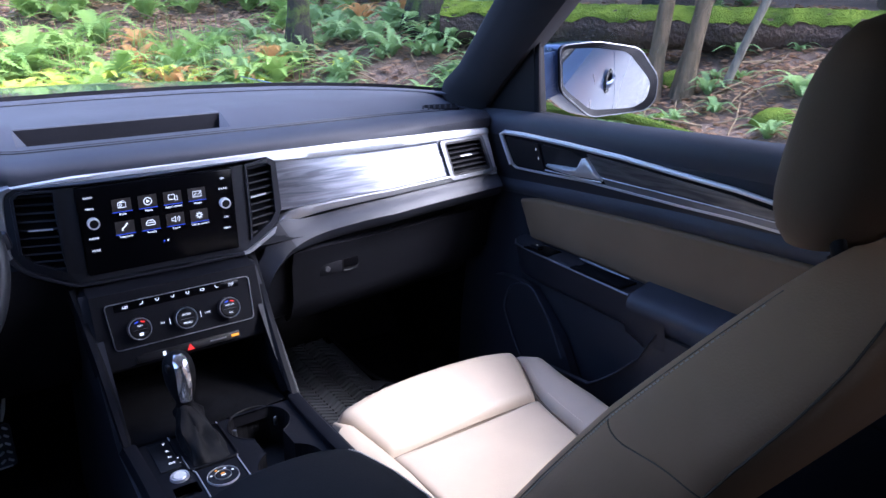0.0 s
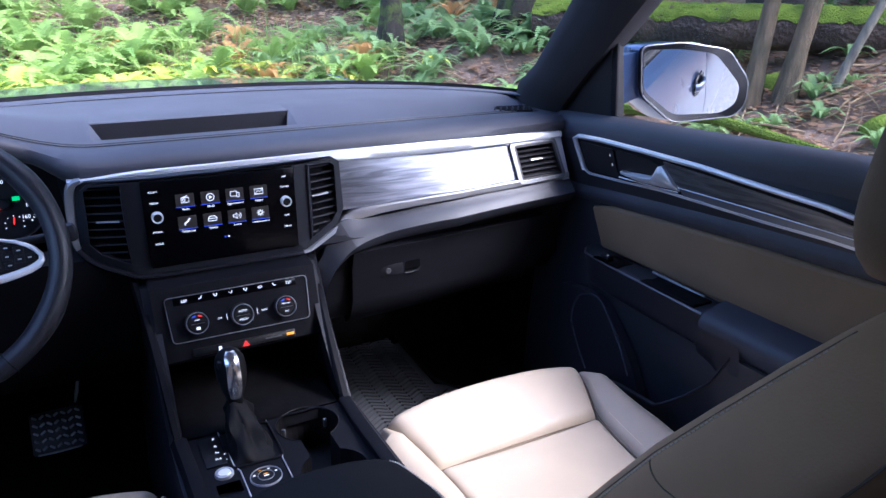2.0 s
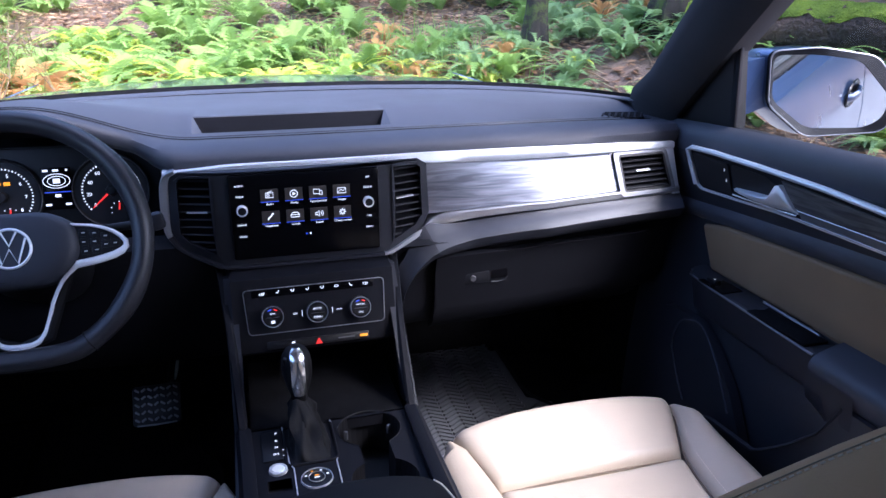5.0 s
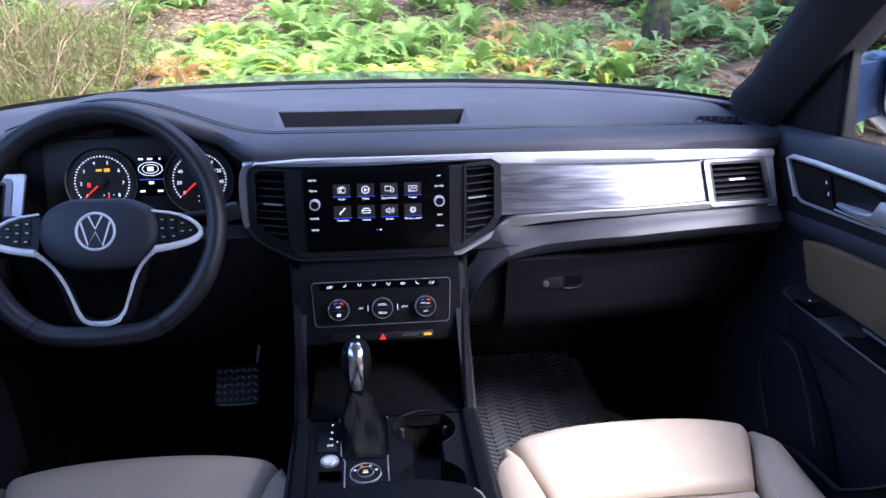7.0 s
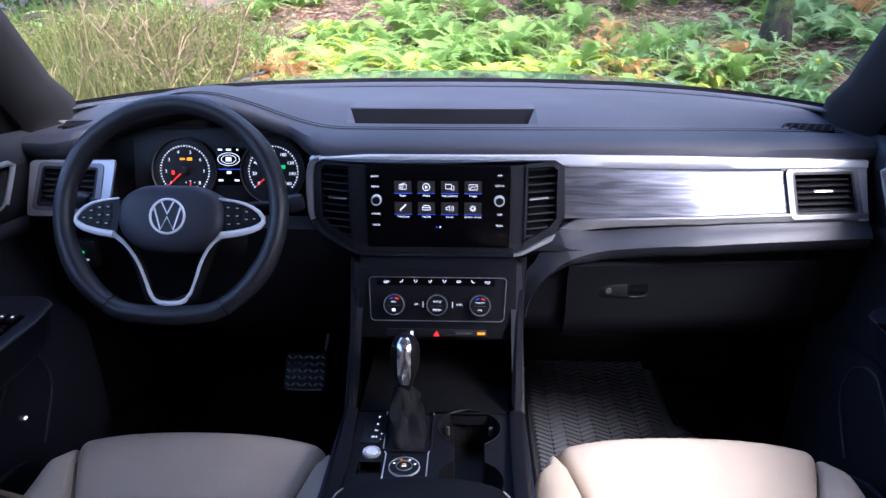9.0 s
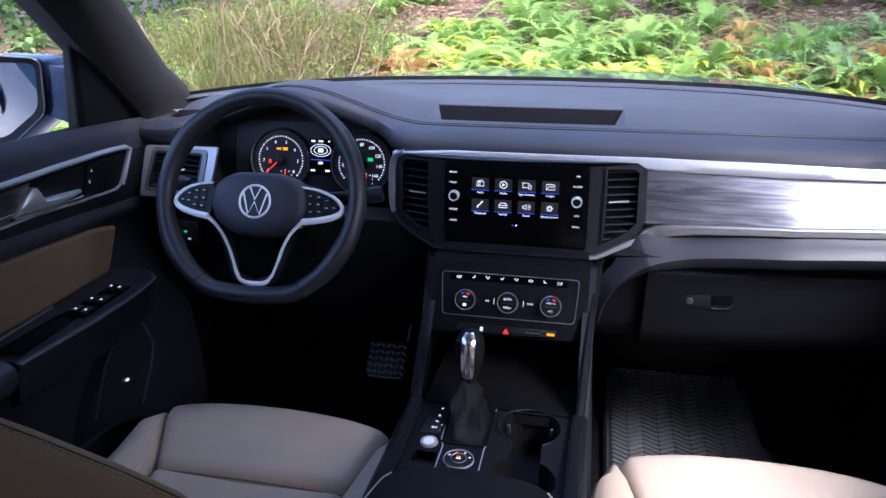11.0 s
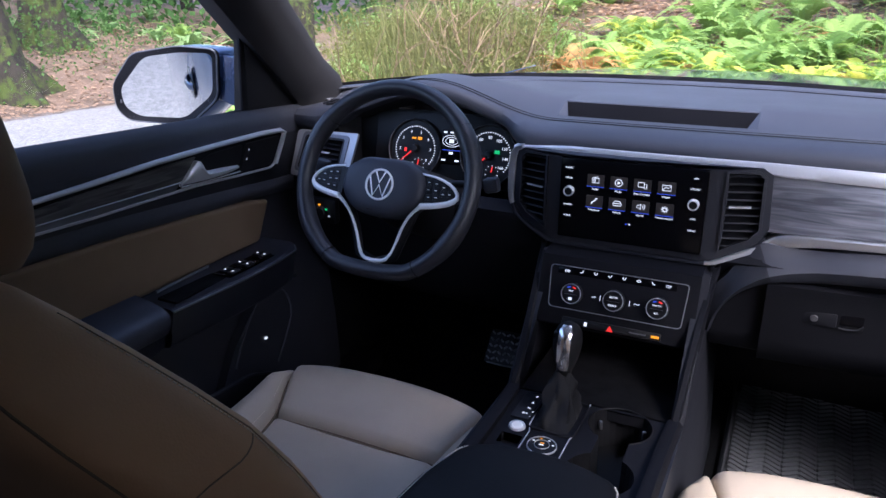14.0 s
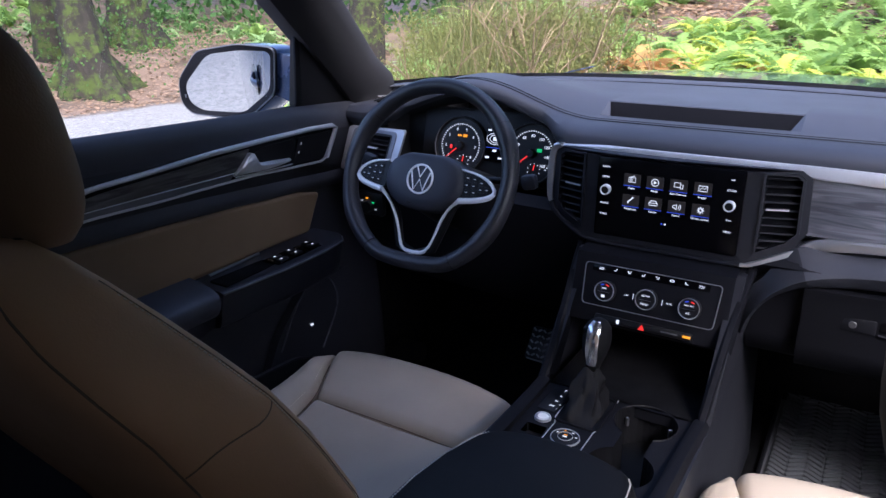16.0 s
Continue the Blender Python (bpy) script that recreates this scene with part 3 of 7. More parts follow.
def dial(cx, cz, r, ticks, numbers, needle, group):
    base = Matrix.Translation((cx, 0.158, cz)) @ Matrix.Rotation(radians(-12), 4, "X") @ FACE
    d = part("dial", lathe([(0, 0.001), (r * 0.97, 0.001), (r, 0.006), (r * 1.04, 0.006), (r * 1.06, -0.004)], base, 40), BLACK, cluster, "black dial with lit figures")
    part("dial_ring", lathe([(r * 1.0, 0.0055), (r * 1.02, 0.009), (r * 1.035, 0.0055)], base, 40), GREYTRIM, d)
    for k in range(ticks):
        a = radians(220 - 260 * k / (ticks - 1))
        q = base @ Matrix.Translation((r * 0.77 * math.cos(a), r * 0.77 * math.sin(a), 0.0025)) @ Matrix.Rotation(a, 4, "Z")
        part("tick", rbox((0, 0, 0), (r * 0.045, 0.0013 if k % 2 else 0.0020, 0.0008), 0), LIT_WHITE, d).matrix_basis = q
    for k, w in enumerate(numbers):
        a = radians(220 - 260 * k / (len(numbers) - 1))
        lettering(w, r * 0.145, base @ Matrix.Translation((r * 0.60 * math.cos(a), r * 0.60 * math.sin(a), 0.0025)), LIT_WHITE, d)
    a = radians(needle)
    n = [base @ Vector((math.cos(a) * q + math.sin(a) * o, math.sin(a) * q - math.cos(a) * o, 0.007)) for q, o in ((0.1 * r, 0.0016), (0.70 * r, 0.0006), (0.70 * r, -0.0006), (0.1 * r, -0.0016))]
    bm = bmesh.new()
    bm.faces.new([bm.verts.new(p) for p in n])
    bmesh.ops.solidify(bm, geom=bm.faces[:], thickness=0.001)
    part("needle", bm, LIT_RED, d, "lit red needle")
    part("hub", lathe([(0, 0.012), (r * 0.13, 0.011), (r * 0.16, 0.002)], base, 20), BLACK, d)
    return d, base


tach, tb = dial(-0.492, 1.072, 0.061, 41, ["1", "2", "3", "4", "5", "6", "7", "8"], 222, "a")
speedo, sb = dial(-0.321, 1.072, 0.061, 41, ["0", "20", "40", "60", "80", "100", "120", "140", "160"], 222, "a")
for dd, bb in ((tach, tb), (speedo, sb)):
    for w in np.linspace(200, -20, 7):
        part("small_tick", rbox((0, 0, 0), (0.0016, 0.0016, 0.0008), 0), LIT_WHITE, dd).matrix_basis = bb @ Matrix.Translation((0.010 + 0.014 * math.cos(radians(w)), -0.034 + 0.014 * math.sin(radians(w)), 0.003))
    part("small_needle", rbox((0, 0, 0), (0.0022, 0.012, 0.001), 0), LIT_RED, dd).matrix_basis = bb @ Matrix.Translation((0.010, -0.028, 0.004)) @ Matrix.Rotation(radians(-8), 4, "Z")
part("warning_light", rbox((0, 0, 0), (0.010, 0.006, 0.001), 0.001), LIT_AMBER, tach).matrix_basis = tb @ Matrix.Translation((0.010, 0.022, 0.003))
part("warning_light", rbox((0, 0, 0), (0.010, 0.004, 0.001), 0.001), LIT_AMBER, tach).matrix_basis = tb @ Matrix.Translation((-0.004, 0.022, 0.003))
part("warning_light", rbox((0, 0, 0), (0.006, 0.008, 0.001), 0.001), LIT_RED, tach).matrix_basis = tb @ Matrix.Translation((-0.023, -0.004, 0.003))
part("warning_light", rbox((0, 0, 0), (0.011, 0.007, 0.001), 0.001), LIT_GREEN, speedo).matrix_basis = sb @ Matrix.Translation((0.018, 0.008, 0.003))
# the small display between the dials
db = Matrix.Translation((CX + 0.010, 0.1545, 1.082)) @ Matrix.Rotation(radians(-12), 4, "X") @ FACE
disp = part("display", rbox((0, 0, 0), (0.046, 0.072, 0.002), 0.001), GLOSS, cluster, "small lit display")
disp.matrix_basis = db
for rx, rz in ((0.021, 0.012), (0.014, 0.008)):
    part("ring", tube([(rx * math.cos(a), rz * math.sin(a) + 0.013, 0.0018) for a in np.linspace(0, 6.283, 30, endpoint=False)], 0.0006, 5, closed=True), LIT_WHITE, disp)
part("vehicle_symbol", rbox((0, 0.013, 0.002), (0.011, 0.008, 0.001), 0.001), LIT_WHITE, disp)
part("line", rbox((0, -0.006, 0.0015), (0.042, 0.0012, 0.001), 0), LIT_BLUE, disp)
part("pointer", rbox((0, -0.012, 0.0015), (0.009, 0.005, 0.001), 0.0005), LIT_WHITE, disp)
for x, w in ((-0.016, 0.008), (0.0, 0.009), (0.017, 0.003)):
    part("figures", rbox((x, 0.031, 0.0015), (w, 0.0035, 0.001), 0), LIT_WHITE, disp)
for x in (-0.016, 0.015):
    part("figures", rbox((x, -0.027, 0.0015), (0.009, 0.0035, 0.001), 0), LIT_WHITE, disp)

# ---- touch screen ----
screen = thing("touch_screen", "glossy black touch screen showing lit menu icons", "screen")
part("glass", rbox((0.0003, 0.011, 1.0457), (0.246, 0.012, 0.144), 0.003), GLOSS, screen, "glossy black glass")
SY = 0.0046


def on_screen(x, z):
    return Matrix.Translation((x, SY, z)) @ FACE


ICON = ["Radio", "Media", "App-Connect", "Images", "Telephone", "Vehicle", "Sound", "Climate control"]
for k, w in enumerate(ICON):
    x, z = -0.0593 + 0.0397 * (k % 4), 1.0824 - 0.0372 * (k // 4)
    tile = part("menu_tile", rbox((0, 0, 0), (0.0290, 0.0205, 0.0006), 0), SCREEN_TILE, screen, "dark menu tile with a lit symbol")
    tile.matrix_basis = on_screen(x, z)
    part("underline", rbox((0, -0.0112, 0.0003), (0.0300, 0.0010, 0.0006), 0), LIT_BLUE, tile)
    lettering(w, 0.0050 if len(w) < 12 else 0.0046, Matrix.Translation((0, -0.0152, 0.0004)), LIT_WHITE, tile)
    bm = bmesh.new()
    q = 0.0008
    if k == 0:
        tube([(-0.006, -0.004, q), (0.006, -0.004, q), (0.006, 0.004, q), (-0.006, 0.004, q)], 0.0006, 5, True, bm)
        tube([(-0.005, 0.004, q), (0.004, 0.007, q)], 0.0005, 5, bm=bm)
        tube([(-0.002 + 0.002 * math.cos(a), 0.002 * math.sin(a), q) for a in np.linspace(0, 6.28, 12, endpoint=False)], 0.0005, 5, True, bm)
    elif k == 1:
        tube([(0.006 * math.cos(a), 0.006 * math.sin(a), q) for a in np.linspace(0, 6.28, 20, endpoint=False)], 0.0006, 5, True, bm)
        bm.faces.new([bm.verts.new(p) for p in ((-0.002, -0.003, q), (0.0035, 0, q), (-0.002, 0.003, q))])
    elif k == 2:
        tube([(-0.007, -0.003, q), (0.003, -0.003, q), (0.003, 0.005, q), (-0.007, 0.005, q)], 0.0006, 5, True, bm)
        tube([(0.003, -0.005, q), (0.007, -0.005, q), (0.007, 0.002, q), (0.003, 0.002, q)], 0.0006, 5, True, bm)
    elif k == 3:
        tube([(-0.007, -0.0045, q), (0.007, -0.0045, q), (0.007, 0.0045, q), (-0.007, 0.0045, q)], 0.0006, 5, True, bm)
        tube([(-0.006, -0.003, q), (-0.001, 0.002, q), (0.002, -0.001, q), (0.006, 0.003, q)], 0.0005, 5, bm=bm)
    elif k == 4:
        tube([(-0.004, -0.005, q), (-0.0045, -0.002, q), (0.001, 0.002, q), (0.003, 0.006, q), (0.005, 0.005, q)], 0.0011, 5, bm=bm)
    elif k == 5:
        tube([(-0.007, -0.003, q), (-0.007, 0.001, q), (-0.004, 0.005, q), (0.004, 0.005, q), (0.007, 0.001, q), (0.007, -0.003, q)], 0.0006, 5, True, bm)
        tube([(-0.006, 0.001, q), (0.006, 0.001, q)], 0.0005, 5, bm=bm)
    elif k == 6:
        tube([(-0.006, -0.002, q), (-0.003, -0.002, q), (0.0, -0.005, q), (0.0, 0.005, q), (-0.003, 0.002, q), (-0.006, 0.002, q)], 0.0006, 5, True, bm)
        for r in (0.003, 0.006):
            tube([(0.001 + r * math.cos(a), r * math.sin(a), q) for a in np.linspace(-0.9, 0.9, 8)], 0.0005, 5, bm=bm)
    else:
        tube([(0.003 * math.cos(a), 0.003 * math.sin(a), q) for a in np.linspace(0, 6.28, 12, endpoint=False)], 0.0006, 5, True, bm)
        for a in np.linspace(0, 6.28, 8, endpoint=False):
            tube([(0.003 * math.cos(a), 0.003 * math.sin(a), q), (0.006 * math.cos(a), 0.006 * math.sin(a), q)], 0.0006, 5, bm=bm)
    part("symbol", bm, LIT_WHITE, tile)
for k, (x, c) in enumerate(((-0.002, LIT_BLUE), (0.004, LIT_WHITE))):
    part("page_dot", rbox((0, 0, 0), (0.0026, 0.0026, 0.0006), 0.0005), c, screen).matrix_basis = on_screen(x, 1.0113)
for w, x, z in (("RADIO", -0.1065, 1.1005), ("MEDIA", -0.1065, 1.0825), ("PHONE", -0.1065, 1.0345), ("VOICE", -0.1065, 1.0145), ("APP", 0.1045, 1.1025), ("SOUND", 0.1045, 1.085), ("CAR", 0.1055, 1.0345), ("MENU", 0.1055, 1.0145)):
    lettering(w, 0.0044, on_screen(x, z), LIT_WHITE, screen)
for s in (-1, 1):
    km = Matrix.Translation((s * 0.1045, 0.005, 1.06)) @ FACE
    knob = part("knob", lathe([(0, 0.009), (0.0062, 0.009), (0.0070, 0.0075), (0.0070, 0.0)], km, 24), BLACK, screen, "black rotary knob")
    part("chrome_ring", lathe([(0.0066, 0.006), (0.0068, 0.0098), (0.0086, 0.0098), (0.0091, 0.006), (0.0091, 0.0)], km, 28), SPOKE, knob, "bright ring")

# ---- climate control panel ----
climate = thing("climate_panel", "black climate control panel with three rotary dials", "control panel")
CN = Matrix.Translation((0.001, -0.0475, 0.8975)) @ Matrix.Rotation(radians(-19), 4, "X") @ FACE
part("panel", plate(rounded([(-0.117, 0.038), (-0.1125, -0.0352), (0.1125, -0.0352), (0.117, 0.038)], 0.008, 4), [], 0.03, lambda u, v, w: CN @ Vector((u, v, 0.002 - w))), DARK, climate, smooth=False)
oo = rounded([(-0.118, 0.039), (-0.1135, -0.0362), (0.1135, -0.0362), (0.118, 0.039)], 0.008, 4)
part("panel_frame", plate(oo, [inset(oo, 0.0011)], 0.012, lambda u, v, w: CN @ Vector((u, v, 0.0045 - w))), SILVER_DIM, climate, "thin grey frame line", smooth=False)
part("display_strip", rbox((0, 0, 0), (0.202, 0.0125, 0.003), 0.001), GLOSS, climate, "black key strip").matrix_basis = CN @ Matrix.Translation((-0.003, 0.031, 0.002))
lettering("68F", 0.0068, CN @ Matrix.Translation((-0.087, 0.0300, 0.0042)), LIT_WHITE, climate)
lettering("72F", 0.0068, CN @ Matrix.Translation((0.085, 0.0305, 0.0042)), LIT_WHITE, climate)
for k in range(6):
    x = -0.062 + 0.0245 * k
    bm = bmesh.new()
    zk, q = 0.0318, -1 if k == 5 else 1
    if k in (0, 5):
        tube([(x + q * 0.0026, zk + 0.0028, 0.0044), (x + q * 0.0012, zk - 0.0012, 0.0044), (x - q * 0.0024, zk - 0.0016, 0.0044)], 0.0007, 5, bm=bm)
    elif k == 4:
        tube([(x + 0.0034 * math.cos(a), zk + 0.0015 * math.sin(a), 0.0044) for a in np.linspace(0, 6.283, 12, endpoint=False)], 0.0005, 5, True, bm)
    else:
        tube([(x + 0.0030, zk + 0.0026, 0.0044), (x + 0.0016, zk - 0.0014, 0.0044), (x - 0.0012, zk - 0.0016, 0.0044)], 0.0006, 5, bm=bm)
        if k != 2:
            tube([(x - 0.0032, zk + 0.0022, 0.0044), (x - 0.0006, zk + 0.0018, 0.0044)], 0.0005, 5, bm=bm)
        tube([(x - 0.0030, zk + 0.0004, 0.0044), (x - 0.0008, zk + 0.0002, 0.0044)], 0.0005, 5, bm=bm)
    part("key_symbol", bm, LIT_WHITE, climate).data.transform(CN)
for k, x in enumerate((-0.073, 0.0, 0.0725)):
    dm = CN @ Matrix.Translation((x, -0.0078, 0.002))
    r = 0.0180
    dk = part("dial", lathe([(0, 0.014), (r * 0.80, 0.014), (r * 0.86, 0.0125), (r * 0.9, 0.0)], dm, 32), BLACK, climate, "black rotary dial with a bright ring")
    part("dial_ring", lathe([(r * 0.91, 0.0120), (r * 0.93, 0.0145), (r * 0.96, 0.0145), (r * 0.98, 0.0120)], dm, 36), SILVER, dk, "thin silver ring")
    part("skirt", lathe([(r * 0.9, 0.012), (r, 0.008), (r * 1.03, 0.0)], dm, 36), BLACK, dk)
    part("line", rbox((0, 0, 0), (0.021, 0.0005, 0.0004), 0), GREYTRIM, dk).matrix_basis = dm @ Matrix.Translation((0, -0.001, 0.0143))
    if k == 1:
        lettering("AUTO", 0.0050, dm @ Matrix.Translation((0, 0.006, 0.0143)), LIT_WHITE, dk)
        lettering("MENU", 0.0050, dm @ Matrix.Translation((0, -0.008, 0.0143)), LIT_WHITE, dk)
    else:
        part("blue_mark", rbox((0, 0, 0), (0.006, 0.0022, 0.0005), 0), LIT_BLUE, dk).matrix_basis = dm @ Matrix.Translation((-0.0045, 0.0112, 0.0143)) @ Matrix.Rotation(radians(18), 4, "Z")
        part("red_mark", rbox((0, 0, 0), (0.006, 0.0022, 0.0005), 0), LIT_RED, dk).matrix_basis = dm @ Matrix.Translation((0.0050, 0.0110, 0.0143)) @ Matrix.Rotation(radians(-20), 4, "Z")
        lettering("MAX" if k == 0 else "MAX A/C", 0.0038, dm @ Matrix.Translation((0, 0.005, 0.0143)), LIT_WHITE, dk)
        if k == 2:
            lettering("A/C", 0.0045, dm @ Matrix.Translation((0, -0.008, 0.0143)), LIT_WHITE, dk)
        else:
            part("rear_window_symbol", rbox((0, 0, 0), (0.006, 0.0045, 0.0005), 0), LIT_WHITE, dk).matrix_basis = dm @ Matrix.Translation((0, -0.0085, 0.0143))
for x, w in ((-0.036, "OFF"), (0.038, "SYNC")):
    lettering(w, 0.0042, CN @ Matrix.Translation((x, -0.0078, 0.0026)), LIT_WHITE, climate)
    part("fan_mark", rbox((0, 0, 0), (0.0008, 0.010, 0.0006), 0), LIT_WHITE, climate).matrix_basis = CN @ Matrix.Translation((x * 0.68, -0.0078, 0.0026))

# ---- centre console ----
console = thing("center_console", "dark plastic centre console with cup holder", "console")
# fascia behind the climate panel, with the switch row below it
rows = []
for x in np.linspace(-0.135, 0.135, 7):
    rows.append([(x, 0.03, 0.958), (x, 0.000, 0.953), (x, -0.030, 0.950), (x, -0.0615, 0.853), (x, -0.0625, 0.846), (x, -0.0645, 0.834), (x, -0.059, 0.828), (x, 0.02, 0.820)])
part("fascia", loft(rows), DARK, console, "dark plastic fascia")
part("switch_panel", rbox((0.0, -0.0625, 0.843), (0.17, 0.010, 0.013), 0.002, m=Matrix.Rotation(radians(-22), 3, "X")), BLACK, console)
SWM = Matrix.Translation((0.0, -0.0672, 0.8435)) @ Matrix.Rotation(radians(-22), 4, "X") @ FACE
bm = bmesh.new()
bm.faces.new([bm.verts.new(p) for p in ((-0.0058, -0.0045, 0.001), (0.0058, -0.0045, 0.001), (0, 0.0055, 0.001))])
bmesh.ops.solidify(bm, geom=bm.faces[:], thickness=0.0008)
part("hazard_switch", bm, LIT_RED, console, "red lit triangle").matrix_basis = SWM
part("traction_symbol", rbox((0, 0, 0), (0.005, 0.007, 0.0008), 0.001), LIT_WHITE, console).matrix_basis = SWM @ Matrix.Translation((-0.042, 0.0005, 0.001))
part("airbag_lamp", rbox((0, 0, 0), (0.013, 0.0042, 0.0008), 0.001), LIT_AMBER, console, "amber lit indicator").matrix_basis = SWM @ Matrix.Translation((0.076, 0.001, 0.001))
part("lamp_caption", rbox((0, 0, 0), (0.028, 0.0022, 0.0006), 0), GREYTRIM, console).matrix_basis = SWM @ Matrix.Translation((0.047, 0.001, 0.0006))
# open cubby
bm = bmesh.new()
for q in ([(-0.118, 0.06), (0.118, 0.06)],):
    loft([[(-0.122, -0.16, 0.748), (-0.122, -0.16, 0.748), (-0.122, 0.07, 0.748), (-0.122, 0.07, 0.83), (-0.122, -0.06, 0.83)],
          [(0.122, -0.16, 0.748), (0.122, -0.16, 0.748), (0.122, 0.07, 0.748), (0.122, 0.07, 0.83), (0.122, -0.06, 0.83)]], bm)
# the hollow's shade is put into this near-black lining
part("cubby", bm, CARPET, console, "open storage cubby, near-black lining standing in for its shade", smooth=False)
part("socket_cover", rbox((0.03, 0.066, 0.775), (0.05, 0.006, 0.012), 0.003), DARK, console)
# rails and side cheeks
for s in (-1, 1):
    rail = [(s * 0.150, 0.026, 0.955), (s * 0.146, -0.012, 0.925), (s * 0.141, -0.062, 0.872), (s * 0.137, -0.115, 0.813), (s * 0.134, -0.165, 0.762)]
    rows = []
    for x, y, z in rail:
        o = s * 0.0075
        rows.append([(x - o, y + 0.004, z + 0.002), (x - o * 0.5, y - 0.007, z - 0.004), (x + o * 0.6, y - 0.007, z - 0.004), (x + o, y + 0.006, z + 0.002), (x + o, y + 0.04, z - 0.02), (x - o, y + 0.04, z - 0.02)])
    part("rail", loft(rows, wrap=True, caps=True), DARK, console, "dark satin rail")
    edge = [(s * 0.134, -0.168, 0.757), (s * 0.131, -0.25, 0.758), (s * 0.129, -0.36, 0.762), (s * 0.128, -0.46, 0.766)]
    rows = []
    for x, y, z in edge:
        o = s * 0.012
        rows.append([(x - o, y, z - 0.012), (x - o, y, z - 0.001), (x - o * 0.6, y, z + 0.002), (x + o * 0.5, y, z + 0.002), (x + o, y, z - 0.006), (x + o * 1.1, y, z - 0.03)])
    part("side_rail", loft(rows, wrap=True, caps=True), DARK, console, "charcoal side rail")
    O = [(0.14, 0.952), (0.0, 0.945), (-0.165, 0.748), (-0.47, 0.752), (-0.95, 0.70), (-0.95, 0.43), (0.30, 0.43), (0.30, 0.80)]
    bm = plate(O, [], 0.02, lambda u, v, w: Vector((s * (0.146 + 0.02 * max(0, (0.76 - v)) / 0.3 - w), u, v)))
    part("side_cheek", bm, BEZEL, console, "dark plastic side panel", smooth=False)
# top plate with the cup holder
CUP, CR = (0.057, -0.203), 0.0485
T = [(-0.124, -0.165), (0.124, -0.165), (0.122, -0.48), (-0.122, -0.48)]
a0 = math.asin(0.023 / CR)
key = [(CUP[0] + CR * math.cos(a), CUP[1] + CR * math.sin(a)) for a in np.linspace(-math.pi / 2 + a0, 1.5 * math.pi - a0, 26)]
key += [(CUP[0] + CR * math.cos(a), CUP[1] - 0.131 + CR * math.sin(a)) for a in np.linspace(math.pi / 2 + a0, 2.5 * math.pi - a0, 26)]
part("top_plate", plate(T[::-1], [key, rect(-0.104, -0.324, -0.070, -0.296, 0.003)], 0.02, lambda u, v, w: Vector((u, v, 0.748 - w))), DARK, console, "dark grey console top", smooth=False)
bm = bmesh.new()
loft([[(u, v, 0.748) for u, v in key], [(CUP[0] + (u - CUP[0]) * 0.93, CUP[1] + (v - CUP[1]) * 0.985, 0.68) for u, v in key]], bm, wrap=True)
bm.faces.new([bm.verts.new((CUP[0] + (u - CUP[0]) * 0.93, CUP[1] + (v - CUP[1]) * 0.985, 0.68)) for u, v in key])
part("cup_holder", bm, BLACK, console, "deep black cup holder", smooth=False)
for a in (150, 30):
    c, q = math.cos(radians(a)), math.sin(radians(a))
    part("grip_tab", rbox((CUP[0] + c * 0.040, CUP[1] + q * 0.040, 0.728), (0.007, 0.005, 0.016), 0.002, m=Matrix.Rotation(radians(a), 3, "Z")), GREYTRIM, console)
ring = [(CUP[0] + CR * 1.02 * math.cos(a), CUP[1] + CR * 1.02 * math.sin(a), 0.7485) for a in np.linspace(-math.pi / 2 + a0, 1.5 * math.pi - a0, 30)]
part("cup_rim", tube(ring, 0.0011, 6), BLACK, console)
bm = bmesh.new()
loft([[(-0.104, -0.324, z), (-0.070, -0.324, z), (-0.070, -0.296, z), (-0.104, -0.296, z)] for z in (0.7475, 0.733)], bm, wrap=True)
bm.faces.new([bm.verts.new((x, y, 0.733)) for x, y in ((-0.104, -0.324), (-0.070, -0.324), (-0.070, -0.296), (-0.104, -0.296))])
part("brake_switch", bm, BLACK, console, "recessed black switch", smooth=False)
# gear selector plate, start button and drive dial
for a, b in (((-0.0710, -0.264), (-0.0655, -0.278)), ((-0.0655, -0.278), (-0.0655, -0.36)), ((0.0, -0.262), (-0.0035, -0.275)), ((-0.0035, -0.275), (-0.0035, -0.36)), ((0.0, -0.165), (0.0, -0.262)), ((-0.0755, -0.165), (-0.0710, -0.264))):
    part("plate_line", tube([(*a, 0.7495), (*b, 0.7495)], 0.0010, 6), SILVER, console, "thin silver line")
part("selector_plate", rbox((-0.0930, -0.213, 0.7490), (0.030, 0.078, 0.003), 0.001), BLACK, console, "black gear scale")
for w, x, y in (("P", -0.0858, -0.1825), ("R", -0.0862, -0.203), ("N", -0.0868, -0.220), ("D/S", -0.0880, -0.237), ("+", -0.0775, -0.229), ("-", -0.0775, -0.2425)):
    lettering(w, 0.0068 if len(w) == 1 else 0.0060, Matrix.Translation((x, y, 0.7507)), LIT_WHITE, console)
sm = Matrix.Translation((-0.0875, -0.2745, 0.748)) @ Matrix.Diagonal((0.86, 0.86, 1, 1))
btn = part("start_button", lathe([(0, 0.0045), (0.010, 0.0045), (0.0115, 0.003), (0.0115, 0)], sm, 28), SPOKE, console, "silver engine start button")
part("button_ring", lathe([(0.0118, 0.001), (0.0125, 0.004), (0.0148, 0.004), (0.0158, 0.0)], sm, 28), SILVER, btn)
tm = Matrix.Translation((-0.036, -0.308, 0.748)) @ Matrix.Diagonal((0.80, 0.80, 1, 1))
